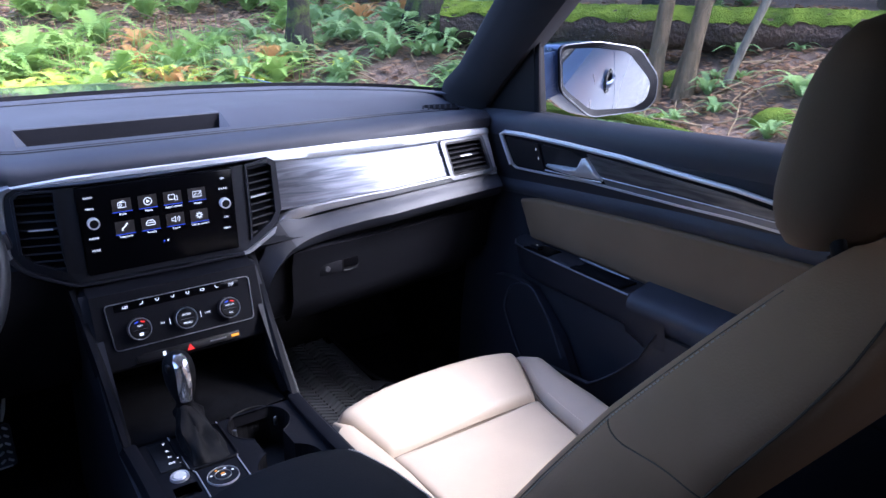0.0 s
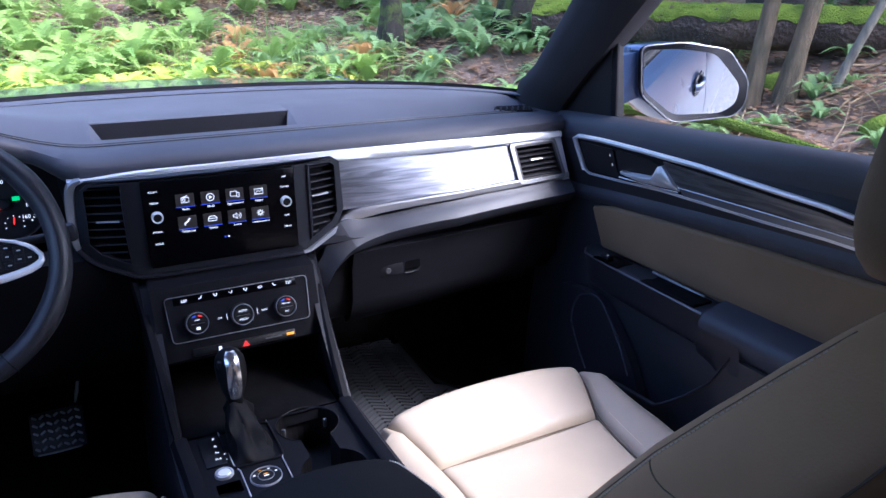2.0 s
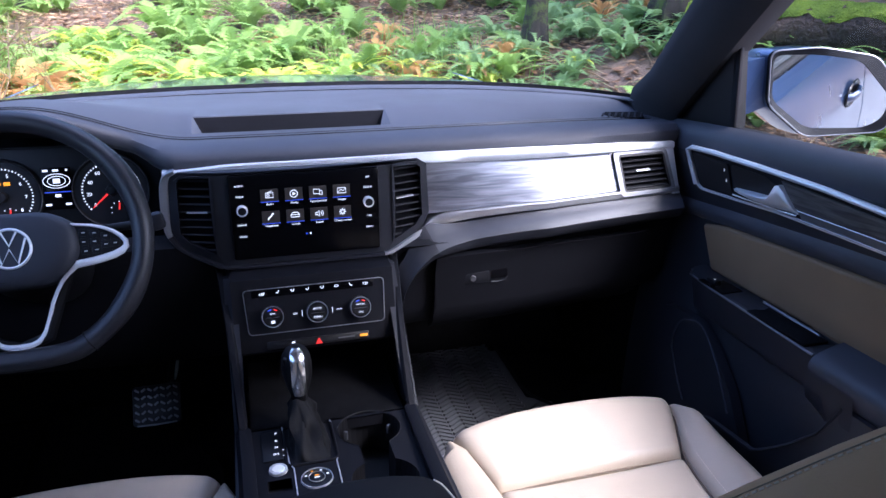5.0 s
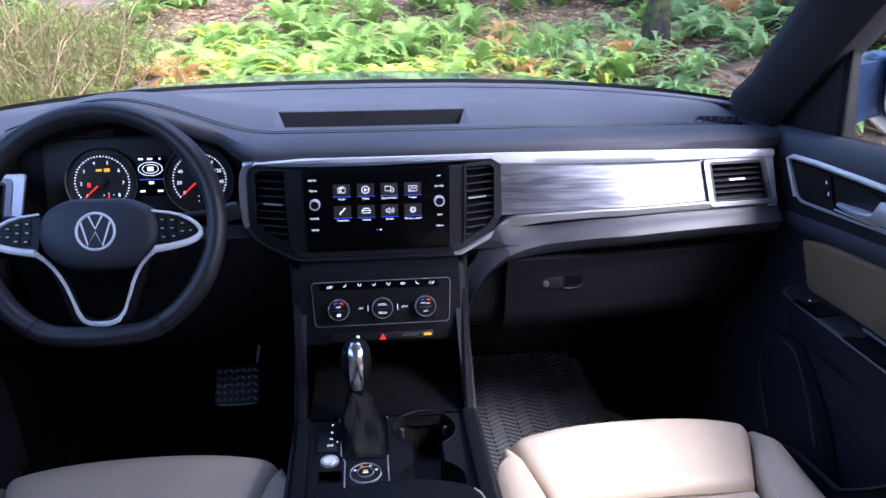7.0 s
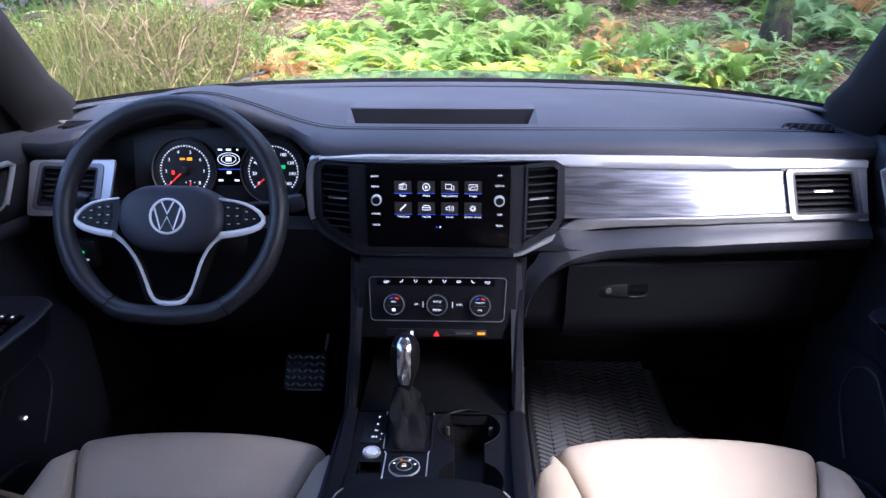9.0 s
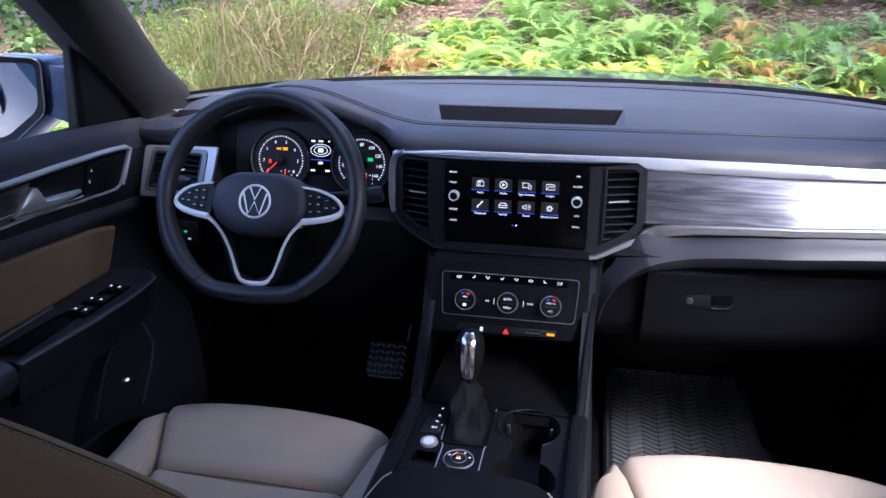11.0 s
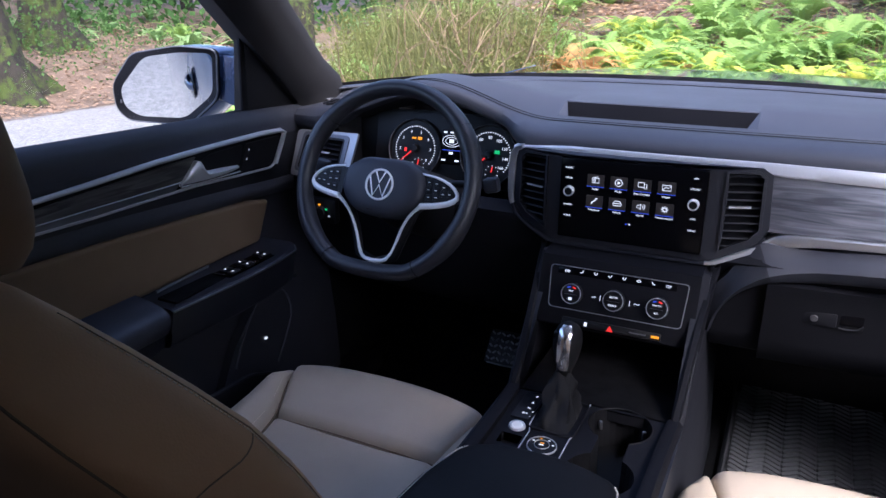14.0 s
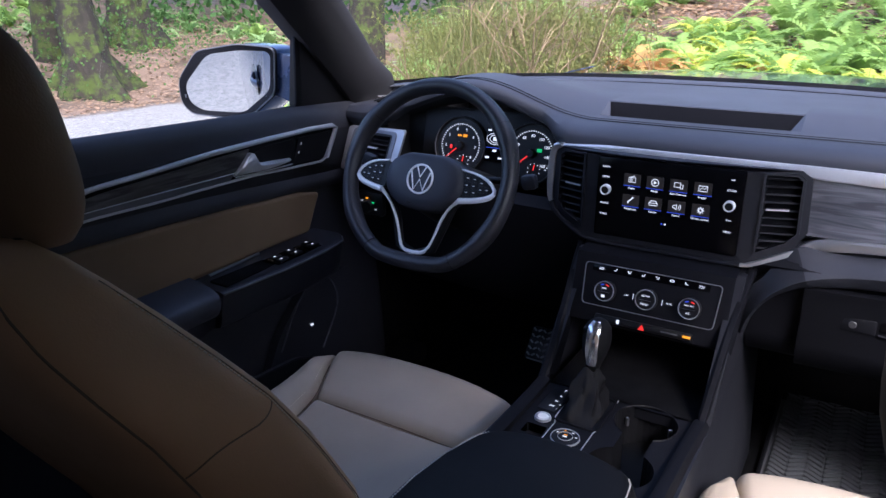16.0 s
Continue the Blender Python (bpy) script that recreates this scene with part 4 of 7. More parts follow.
td = part("drive_dial", lathe([(0, 0.004), (0.012, 0.004), (0.0135, 0.0035), (0.0135, 0.002), (0.026, 0.002), (0.027, 0.0)], tm, 36), BLACK, console, "black drive mode dial with white marks")
part("dial_ring", lathe([(0.0266, 0.0015), (0.0270, 0.0030), (0.0278, 0.0030), (0.0283, 0.0)], tm, 36), SILVER, td)
part("dial_ring", lathe([(0.0135, 0.0030), (0.0141, 0.0044), (0.0147, 0.0030)], tm, 36), SILVER, td)
part("lit_symbol", rbox((-0.036, -0.3055, 0.7525), (0.006, 0.0018, 0.0006), 0.001), LIT_AMBER, td)
part("lit_symbol", rbox((-0.036, -0.310, 0.7525), (0.007, 0.0022, 0.0006), 0.001), LIT_WHITE, td)
for a in (20, 65, 110, 155):
    part("mark", rbox((-0.036 + 0.0165 * math.cos(radians(a)), -0.308 + 0.0165 * math.sin(radians(a)), 0.7505), (0.0034, 0.0024, 0.0006), 0.0005), LIT_AMBER if a == 110 else LIT_WHITE, td)

# ---- gear lever ----
lever = thing("gear_lever", "black and silver gear lever in a leather boot", "gear lever")
bx, by = -0.047, -0.212
rows = []
for k, (z, hw, hl) in enumerate([(0.749, 0.032, 0.052), (0.753, 0.032, 0.052), (0.758, 0.029, 0.047), (0.764, 0.026, 0.041), (0.770, 0.023, 0.035), (0.777, 0.0215, 0.030), (0.784, 0.0225, 0.027), (0.791, 0.0225, 0.024), (0.797, 0.019, 0.019), (0.804, 0.014, 0.014), (0.808, 0.012, 0.012)]):
    row = []
    for a in np.linspace(0, 2 * math.pi, 64, endpoint=False):
        c, q = math.cos(a), math.sin(a)
        sq = 1 / max(abs(c), abs(q)) ** 0.75 * 0.9
        fold = 1 + (0.15 * math.sin(4 * a + z * 95) + 0.09 * math.sin(7 * a + 1 - z * 130) + 0.04 * math.sin(13 * a + z * 210)) * math.sin(math.pi * min(1, k / 10)) ** 0.7
        row.append((bx + 0.010 * (1 - k / 10) + hw * c * sq * fold, by - 0.008 + 0.040 * (k / 10) + hl * q * sq * fold, z + 0.003 * math.sin(3 * a + 1) * (k > 1)))
    rows.append(row)
part("boot", loft(rows, wrap=True), BLACK_LEATHER, lever, "creased black leather boot")
part("boot_frame", tube([(bx + 0.010 + x, by - 0.008 + y, 0.7500) for x, y in rounded([(-0.037, -0.051), (0.037, -0.051), (0.037, 0.051), (-0.037, 0.051)], 0.01, 3)], 0.002, 6, True), DARK, lever)
kn = [(0.800, 0.011, 0.011, 0.0), (0.812, 0.013, 0.0135, 0.002), (0.826, 0.0185, 0.019, 0.005), (0.842, 0.0225, 0.024, 0.009), (0.858, 0.0235, 0.0265, 0.012), (0.871, 0.0215, 0.025, 0.014), (0.880, 0.0165, 0.019, 0.014), (0.886, 0.009, 0.010, 0.014), (0.888, 0.0005, 0.0005, 0.014)]
rows = [[(bx + 0.002 + a * math.cos(t), by + 0.036 + d + b * math.sin(t), z) for t in np.linspace(0, 2 * math.pi, 24, endpoint=False)] for z, a, b, d in kn]
part("knob", loft(rows, wrap=True, caps=True), BLACK_LEATHER, lever, "black leather gear knob")
rows = []
for z, a, b, d in kn[1:-1]:
    hw = min(0.0105, a * 0.62)
    rows.append([(bx + 0.002 + u * hw, by + 0.036 + d - (b + 0.0006 + 0.0014 * (1 - u * u)) * math.sqrt(1 - (u * hw / (a + 0.0012)) ** 2), z + 0.0012) for u in np.linspace(-1, 1, 9)])
part("knob_plate", loft(rows), POLISHED, lever, "polished silver inlay")
part("release_button", rbox((bx - 0.014, by + 0.038, 0.868), (0.010, 0.012, 0.014), 0.004), BLACK, lever)

# ---- centre armrest ----
arm = new("armrest")
arm.parent = console
arm["label"] = "black leather armrest with pale stitching"


def arm_fn(u, v):
    y = -0.405 - 0.50 * v
    w = interp(v, [0, 0.08, 0.25, 1], [0.100, 0.118, 0.130, 0.132])
    x = (u - 0.5) * 2 * w
    return (x, y + 0.02 * (abs(u - 0.5) * 2) ** 3 * (1 - min(1, v * 8)) * -1, 0.818 + 0.028 * min(1, v * 2.5) - 0.010 * (abs(u - 0.5) * 2) ** 2)


part("cushion", pad(arm_fn, 10, 12, 0.024, 0.002, 0.06), BLACK_LEATHER, arm, "black leather cushion")
for s in (0.055, 0.945):
    pts = [Vector(arm_fn(s, v)) + Vector((0, 0, -0.004)) for v in np.linspace(0.05, 1, 60)]
    bm = bmesh.new()
    L_ = np.linspace(0.05, 0.98, 95)
    for v in L_:
        a, b = Vector(arm_fn(s, v)), Vector(arm_fn(s, v + 0.0055))
        tube([a + Vector((0, 0, -0.0022)), (a + b) / 2 + Vector((0, 0, -0.0010)), b + Vector((0, 0, -0.0022))], 0.0012, 4, bm=bm)
    part("stitching", bm, THREAD, arm, "pale contrast stitching")
part("box", rbox((0, -0.66, 0.60), (0.25, 0.48, 0.36), 0.015), DARK, arm, "dark plastic bin")

# ---- lower dashboard ----
rows = []
for x in np.linspace(0.150, 0.775, 30):
    o = face_y(x) - 0.045
    rows.append([(x, y + o, z) for y, z in ((0.03, 0.985), (0.012, 0.966), (0.030, 0.950), (0.050, 0.90), (0.056, 0.83), (0.075, 0.79), (0.12, 0.765), (0.30, 0.735), (0.42, 0.74))])
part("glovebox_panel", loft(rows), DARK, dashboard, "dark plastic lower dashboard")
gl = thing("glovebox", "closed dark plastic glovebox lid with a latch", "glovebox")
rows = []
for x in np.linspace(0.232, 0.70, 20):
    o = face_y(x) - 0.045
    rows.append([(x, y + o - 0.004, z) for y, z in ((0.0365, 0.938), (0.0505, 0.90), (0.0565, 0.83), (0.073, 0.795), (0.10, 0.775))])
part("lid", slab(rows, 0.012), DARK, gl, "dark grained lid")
hy = face_y(0.34) - 0.045 + 0.036
part("latch", rbox((0.336, hy + 0.009, 0.879), (0.094, 0.014, 0.030), 0.005), BLACK, gl, "black latch plate")
part("latch_handle", rbox((0.317, hy + 0.0005, 0.8795), (0.052, 0.008, 0.026), 0.004), DARK, gl, "dark pull handle")
part("latch_recess", rbox((0.364, hy + 0.0015, 0.883), (0.034, 0.004, 0.018), 0.003), GLOSS, gl)
part("recess_lip", tube([(x, hy - 0.001, z) for x, z in ((0.347, 0.8685), (0.360, 0.8675), (0.374, 0.870), (0.381, 0.877))], 0.0014, 6), BEZEL, gl, "rounded lower lip")
part("lock", lathe([(0, 0.002), (0.0050, 0.002), (0.0062, 0.001), (0.0062, 0)], Matrix.Translation((0.309, hy - 0.0035, 0.880)) @ FACE, 20), RUBBER, gl)
rows = []
for x in np.linspace(-0.775, -0.150, 30):
    o = face_y(x) - 0.045
    rows.append([(x, y + o, z) for y, z in ((0.06, 1.01), (0.030, 0.995), (0.03, 0.97), (0.055, 0.90), (0.07, 0.80), (0.12, 0.745), (0.35, 0.72))])
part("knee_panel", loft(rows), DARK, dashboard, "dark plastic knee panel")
part("light_switch", rbox((-0.672, 0.062, 0.937), (0.075, 0.020, 0.056), 0.008), BLACK, dashboard, "black light switch with small lamps")
part("switch_knob", lathe([(0, 0.010), (0.012, 0.010), (0.014, 0.006), (0.014, 0)], Matrix.Translation((-0.672, 0.052, 0.933)) @ FACE, 24), BLACK, dashboard, "round black light knob")
for x, z, m_ in ((-0.676, 0.951, LIT_AMBER), (-0.659, 0.942, LIT_GREEN), (-0.652, 0.927, LIT_DIM), (-0.686, 0.930, LIT_DIM), (-0.690, 0.944, LIT_DIM)):
    part("switch_lamp", rbox((x, 0.050, z), (0.0055, 0.002, 0.0032), 0), m_, dashboard)

# ---- steering wheel ----
wheel = thing("steering_wheel", "black leather steering wheel with silver spokes", "steering wheel")
WM = Matrix.Translation((-0.416, -0.104, 1.067)) @ Matrix.Rotation(radians(-23), 4, "X") @ FACE
wheel.matrix_basis = WM
WR = 0.172


def rim_pt(a, r=WR):
    x, y = r * math.cos(a), r * math.sin(a)
    flat = -0.156
    if y < flat * r / WR:
        y = flat * r / WR + (y - flat * r / WR) * 0.42
    return x, y


rows = []
N_ = 96
for k in range(N_):
    a = 2 * math.pi * k / N_
    x, y = rim_pt(a)
    d = Vector((math.cos(a), math.sin(a), 0))
    fat = 0.0162 + 0.0022 * math.exp(-((abs(math.degrees(math.atan2(math.sin(a), math.cos(a))) if math.cos(a) > 0 else 180 - abs(math.degrees(math.atan2(math.sin(a), math.cos(a))))) - 32) / 12) ** 2)
    rows.append([Vector((x, y, 0)) + d * fat * 0.92 * math.cos(t) + Vector((0, 0, fat * 1.08 * math.sin(t))) for t in np.linspace(0, 2 * math.pi, 14, endpoint=False)])
part("rim", loft(rows, wrap=True, ring=True), RIM_LEATHER, wheel, "black leather rim")
for a in (38, 142, 238, 302):
    x, y = rim_pt(radians(a))
    d = Vector((math.cos(radians(a)), math.sin(radians(a)), 0))
    pts = [Vector((x, y, 0)) + d * 0.0163 * math.cos(t) + Vector((0, 0, 0.0182 * math.sin(t))) for t in np.linspace(0, 2 * math.pi, 20, endpoint=False)]
    part("rim_seam", tube(pts, 0.0009, 5, True), BLACK, wheel)
# airbag cover
DH = -0.016  # the hub sits a little below the rim's middle
HX = 0.006
HO = rounded([(-0.0815, 0.036), (-0.046, 0.0565), (0.046, 0.0565), (0.0815, 0.036), (0.0865, -0.012), (0.050, -0.046), (0.0, -0.0505), (-0.050, -0.046), (-0.0865, -0.012)][::-1], 0.024, 5)
rows = []
for sc, z in ((1.0, -0.02), (1.0, 0.004), (0.985, 0.012), (0.94, 0.019), (0.85, 0.0235), (0.6, 0.026), (0.3, 0.027), (0.01, 0.0272)):
    rows.append([(x * sc + HX, y * sc + DH, z) for x, y in HO])
part("hub", loft(rows, wrap=True), HUB, wheel, "dark grey airbag cover")
em = Matrix.Translation((HX, 0.006 + DH, 0.0268))
badge = part("badge", lathe([(0.0245, 0), (0.025, 0.002), (0.0265, 0.003), (0.028, 0.002), (0.0285, 0)], em, 40), SPOKE, wheel, "round bright badge")
for pts in ([(-0.0095, 0.0225), (0.0, 0.0035), (0.0095, 0.0225)], [(-0.0205, 0.0135), (-0.0100, -0.0210), (0.0, -0.0010), (0.0100, -0.0210), (0.0205, 0.0135)]):
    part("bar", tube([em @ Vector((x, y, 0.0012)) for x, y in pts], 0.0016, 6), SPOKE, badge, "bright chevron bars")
part("embossed_mark", rbox((0, -0.038 + DH, 0.0235), (0.026, 0.004, 0.001), 0.0005), DARK, wheel)
for s in (-1, 1):
    O = rounded([(s * 0.076, 0.034), (s * 0.114, 0.030), (s * 0.137, 0.019), (s * 0.149, 0.003), (s * 0.139, -0.009), (s * 0.080, -0.020)], 0.008, 3)
    if s > 0:
        O = O[::-1]
    sp = part("spoke", plate(O, [], 0.016, lambda u, v, w: Vector((u, v + DH, 0.010 - w - 0.10 * max(0, abs(u) - 0.10)))), BLACK, wheel, "black spoke with buttons", smooth=False)
    band = soft([(s * 0.078, 0.0355, 0.012), (s * 0.114, 0.0310, 0.0105), (s * 0.139, 0.0195, 0.006), (s * 0.1515, 0.0030, 0.004), (s * 0.140, -0.0095, 0.006), (s * 0.112, -0.0175, 0.009), (s * 0.084, -0.0215, 0.011)], 1)
    wd = [interp(k, [0, 3, 6, 8, 13], [0.0016, 0.0024, 0.0036, 0.0052, 0.0056]) for k in range(len(band))]
    part("spoke_trim", tube([(x, y + DH, z) for x, y, z in band], wd, 8, ref=(0, 0, 1)), SPOKE, wheel, "satin silver spoke trim")
    keys = [(0.095, 0.022), (0.109, 0.021), (0.123, 0.016), (0.095, 0.009), (0.109, 0.009), (0.123, 0.004), (0.135, 0.005), (0.097, -0.004), (0.111, -0.003)]
    for kx, ky in keys:
        b = part("button", rbox((s * kx, ky + DH, 0.0104 - 0.10 * max(0, kx - 0.10)), (0.0122, 0.0102, 0.0018), 0.0006), BLACK, sp)
        part("mark", rbox((s * kx, ky + DH, 0.0113 - 0.10 * max(0, kx - 0.10)), (0.0044, 0.0016, 0.0004), 0), THREAD, b)
    # lower open spoke
    band = soft([(s * 0.086, -0.022, 0.010), (s * 0.066, -0.040, 0.006), (s * 0.050, -0.068, -0.001), (s * 0.040, -0.098, -0.008), (s * 0.032, -0.124, -0.010), (s * 0.021, -0.1355, -0.010), (0.0, -0.1385, -0.010)], 1)
    part("lower_spoke", tube([(x, y + DH * (1 - 0.6 * min(1, max(0, -y / 0.13))), z) for x, y, z in band], [interp(k, [0, 3, 7, 10, 13], [0.0044, 0.0028, 0.0028, 0.0042, 0.0048]) for k in range(len(band))], 8, ref=(0, 0, 1)), SPOKE, wheel, "satin silver lower spoke")
    inner = [(s * 0.070, -0.03, -0.006), (s * 0.052, -0.075, -0.014), (s * 0.036, -0.126, -0.016), (0, -0.141, -0.016)]
    part("spoke_backing", tube([(x, y + DH * (1 - 0.6 * min(1, max(0, -y / 0.13))), z) for x, y, z in inner], [0.008, 0.009, 0.009, 0.009], 8, ref=(0, 0, 1)), BLACK, wheel)
column = thing("steering_column", "black steering column with two stalks", "steering column")
part("shroud", loft([[WM @ Vector((r * math.cos(a), -0.015 + 0.9 * r * math.sin(a), z)) for a in np.linspace(0, 2 * math.pi, 20, endpoint=False)] for r, z in ((0.055, -0.012), (0.062, -0.05), (0.07, -0.10), (0.075, -0.24))], wrap=True, caps=True), BLACK, column, "black plastic shroud")
for s in (-1, 1):
    tip = Vector((-0.416 + s * 0.181, -0.036, 1.064))
    root = WM @ Vector((s * 0.05, 0.012, -0.065))
    part("stalk", tube([root, root.lerp(tip, 0.5) + Vector((0, 0.004, 0)), root.lerp(tip, 0.86)], [0.007, 0.0065, 0.007], 10), BLACK, column, "black control stalk")
    part("stalk_end", rbox(tuple(tip), (0.030, 0.020, 0.028), 0.007, m=Matrix.Rotation(radians(-12 * s), 3, "Y")), BEZEL, column, "dark grey stalk end")

# ---- pedals ----
brake = thing("brake_pedal", "metal-faced brake pedal with rubber studs", "pedal")
bm_ = Matrix.Translation((-0.323, 0.302, 0.560)) @ Matrix.Rotation(radians(-40), 4, "X") @ FACE
brake.matrix_basis = bm_
part("pad", rbox((0, 0, 0), (0.098, 0.086, 0.014), 0.010), RUBBER, brake, "black rubber pedal face")
for i in range(7):
    for j in range(5):
        part("stud", rbox((-0.039 + 0.013 * i, -0.032 + 0.016 * j, 0.008), (0.011, 0.0045, 0.005), 0.0012, seg=1, m=Matrix.Rotation(radians(35 if i % 2 else -35), 3, "Z")), PEDAL, brake)
part("arm", tube([(0.03, 0.02, -0.012), (0.036, 0.08, -0.05), (0.04, 0.22, -0.10)], 0.009, 8), BLACK, brake)
part("toe_edge", tube([(-0.040, -0.043, 0.006), (0.0, -0.0445, 0.007), (0.040, -0.043, 0.006)], 0.0018, 6), PEDAL, brake, "bright lower edge")
gas = thing("accelerator_pedal", "slim accelerator pedal catching light", "pedal")
part("pad", slab([[(x + 0.25 * (z - 0.60), y, z) for x in (-0.300, -0.268)] for y, z in ((0.385, 0.49), (0.372, 0.57), (0.362, 0.64))], 0.008), BLACK, gas)
# near-white strip puts the pedal edge's glint into colour
part("edge", tube([(-0.286, 0.353, 0.588), (-0.280, 0.349, 0.612), (-0.273, 0.344, 0.645)], [0.0022, 0.0042, 0.0030], 6), SPOKE, gas, "silver pedal edge, near white for its glint")
part("arm", tube([(-0.272, 0.365, 0.63), (-0.262, 0.44, 0.80)], 0.008, 6), BLACK, gas)

# ---- seats ----
def seat_mesh(s):
    """A front seat; s = 1 for the passenger's side, -1 for the driver's. Its middle is at x = 0."""
    st = thing("front_seat", "beige leather front seat with pale stitching" if s > 0 else "beige leather driver's seat in shade", "car seat", "front seats")

    dz, wide = (0.007, 0.006) if s > 0 else (0.0, 0.0)
    SEAM = lambda y: interp(-y, [0.18, 0.22, 0.26, 0.305, 0.36, 0.68], [0.2065, 0.196, 0.181, 0.1645, 0.156, 0.140])

    def f1(u, v):
        y = -0.186 - 0.122 * v + 0.020 * (1 - (2 * u - 1) ** 2) * (1 - v)
        e = abs(2 * u - 1)
        return ((u - 0.5) * 2 * (SEAM(-0.186 - 0.122 * v) - 0.001), y, interp(v, [0, 0.15, 0.4, 1.0], [0.708, 0.7150, 0.705, 0.669]) + dz - 0.014 * e ** 4 * (1 - v) + 0.004 * (1 - e * e) * v)

    part("cushion_front", pad(f1, 10, 8, 0.018, 0.003, 0.12), BEIGE, st)
    f2 = lambda u, v: ((u - 0.5) * 2 * (SEAM(-0.310 - 0.36 * v) - 0.001), -0.310 - 0.36 * v, interp(v, [0, 0.4, 1], [0.667, 0.652, 0.640]) + dz - 0.004 * (1 - (2 * u - 1) ** 2))
    part("cushion_middle", pad(f2, 8, 8, 0.014, 0.004, 0.08), BEIGE, st, "perforated beige leather panel")
    for q in (-1, 1):
        def fb(u, v):
            y = -0.190 - 0.49 * v
            xi = SEAM(y) + 0.001
            xo = interp(v, [0, 0.05, 0.12, 0.3, 1], [0.213, 0.228, 0.240, 0.250, 0.250]) + wide
            x = xi + (xo - xi) * u
            z0 = interp(v, [0, 0.1, 0.24, 0.5, 1], [0.682, 0.694, 0.671, 0.656, 0.640]) + dz
            z = z0 + 0.030 * math.sin(math.pi * min(1, u * 0.85)) * min(1, 0.25 + v * 2.2) - 0.020 * u ** 3
            return (q * x, y - 0.02 * u * u * (1 - v), z)
        part("cushion_bolster", pad(fb, 6, 10, 0.010, 0.0, 0.16), BEIGE, st, "beige leather side bolster")
        pts = [Vector(fb(0.0, v)) + Vector((-q * 0.001, 0, -0.0085)) for v in np.linspace(0.0, 1, 24)]
        part("seam", tube(pts, 0.0013, 5), DARK_THREAD, st)
        bm = bmesh.new()
        vv = np.linspace(0.02, 0.97, 90)
        for v0 in vv:
            a, b = Vector(fb(0.13, v0)), Vector(fb(0.13, v0 + 0.006))
            tube([a + Vector((0, 0, -0.0006)), b + Vector((0, 0, -0.0006))], 0.0007, 4, bm=bm)
        part("stitching", bm, SEAT_THREAD, st, "pale stitching along the seam")
    part("seam", tube([Vector(f1(u, 1.0)) + Vector((0, 0, -0.014)) for u in np.linspace(0.02, 0.98, 16)], 0.0016, 5), DARK_THREAD, st)
    part("seat_base", rbox((0, -0.45, 0.545), (0.43, 0.46, 0.13), 0.02), DARK, st, "dark plastic seat base")
    for q in (-1, 1):
        part("seat_rail", rbox((q * 0.16, -0.45, 0.462), (0.04, 0.62, 0.045), 0.005), BLACK, st)
    # backrest: cross sections up the recline
    secs = [(0.66, -0.580, 0.205, 0.15), (0.75, -0.612, 0.220, 0.17), (0.85, -0.667, 0.230, 0.185), (0.93, -0.722, 0.228, 0.183), (0.965, -0.747, 0.232, 0.18), (1.03, -0.793, 0.222, 0.168), (1.08, -0.832, 0.200, 0.155), (1.12, -0.862, 0.172, 0.14), (1.155, -0.89, 0.138, 0.115), (1.178, -0.91, 0.108, 0.085), (1.188, -0.92, 0.06, 0.05)]
    up = 0.0 if s > 0 else 0.032
    secs = [(z, y + up * min(1, max(0, (z - 0.70) / 0.30)), w + interp(z, [0.80, 0.93, 1.0, 1.06, 1.12], [0.010, 0.016, 0.006, 0.016, 0.010]), th) for z, y, w, th in secs]
    Z_ = [q[0] for q in secs]

    def back_pt(z, a, grow=0.0):
        yf, w, th = (interp(z, Z_, [q[k] for q in secs]) for k in (1, 2, 3))
        c, q = math.cos(a), math.sin(a)
        cc, qq = math.copysign(abs(c) ** 0.32, c), math.copysign(abs(q) ** 0.45, q)
        dent = -0.030 * max(0, 1 - (c / 0.72) ** 2) if q > 0 else 0.0
        y = yf - th / 2 + (th / 2 + grow) * qq + dent * (1 if z < 1.12 else 0.3)
        return Vector(((w + grow) * cc, y, z - (y - yf) * 0.10))

    rows = [[back_pt(z, a) for a in np.linspace(0, 2 * math.pi, 52, endpoint=False)] for z in sorted({*Z_, 0.70, 0.80, 0.90, 0.945, 0.985, 1.0, 1.015, 1.055, 1.10, 1.14, 1.168})]
    part("backrest", loft(rows, wrap=True, caps=True), BEIGE_BACK, st, "beige backrest, reclined")
    for q in (0, 1):
        side = lambda d: radians(d) if q == 0 else math.pi - radians(d)
        bm = bmesh.new()
        zz = np.linspace(0.72, 1.15, 120)
        for z0, z1 in zip(zz[:-1], zz[1:]):
            p0, p1 = back_pt(z0, side(24), 0.0006), back_pt(z1, side(24), 0.0006)
            tube([p0, p0.lerp(p1, 0.6)], 0.0008, 4, bm=bm)
        part("stitching", bm, SEAT_THREAD, st, "pale contrast stitching")
        part("seam", tube([back_pt(z, side(28), 0.0002) for z in np.linspace(0.70, 1.16, 40)], 0.0007, 5), DARK_THREAD, st)
        part("seam", tube([back_pt(z, side(-32), 0.0004) for z in np.linspace(0.70, 1.16, 40)], 0.0012, 5), DARK_THREAD, st)
        part("seam", tube([back_pt(1.025 - 0.0006 * d, side(24 - d), 0.0002) for d in np.linspace(0, 54, 14)], 0.0008, 5), DARK_THREAD, st)
    HY = -0.895 if s > 0 else -0.880
    rows = []
    for k in np.linspace(-1, 1, 15):
        r = math.sqrt(max(0, 1 - abs(k) ** 3.0))
        z = 1.270 + 0.112 * k
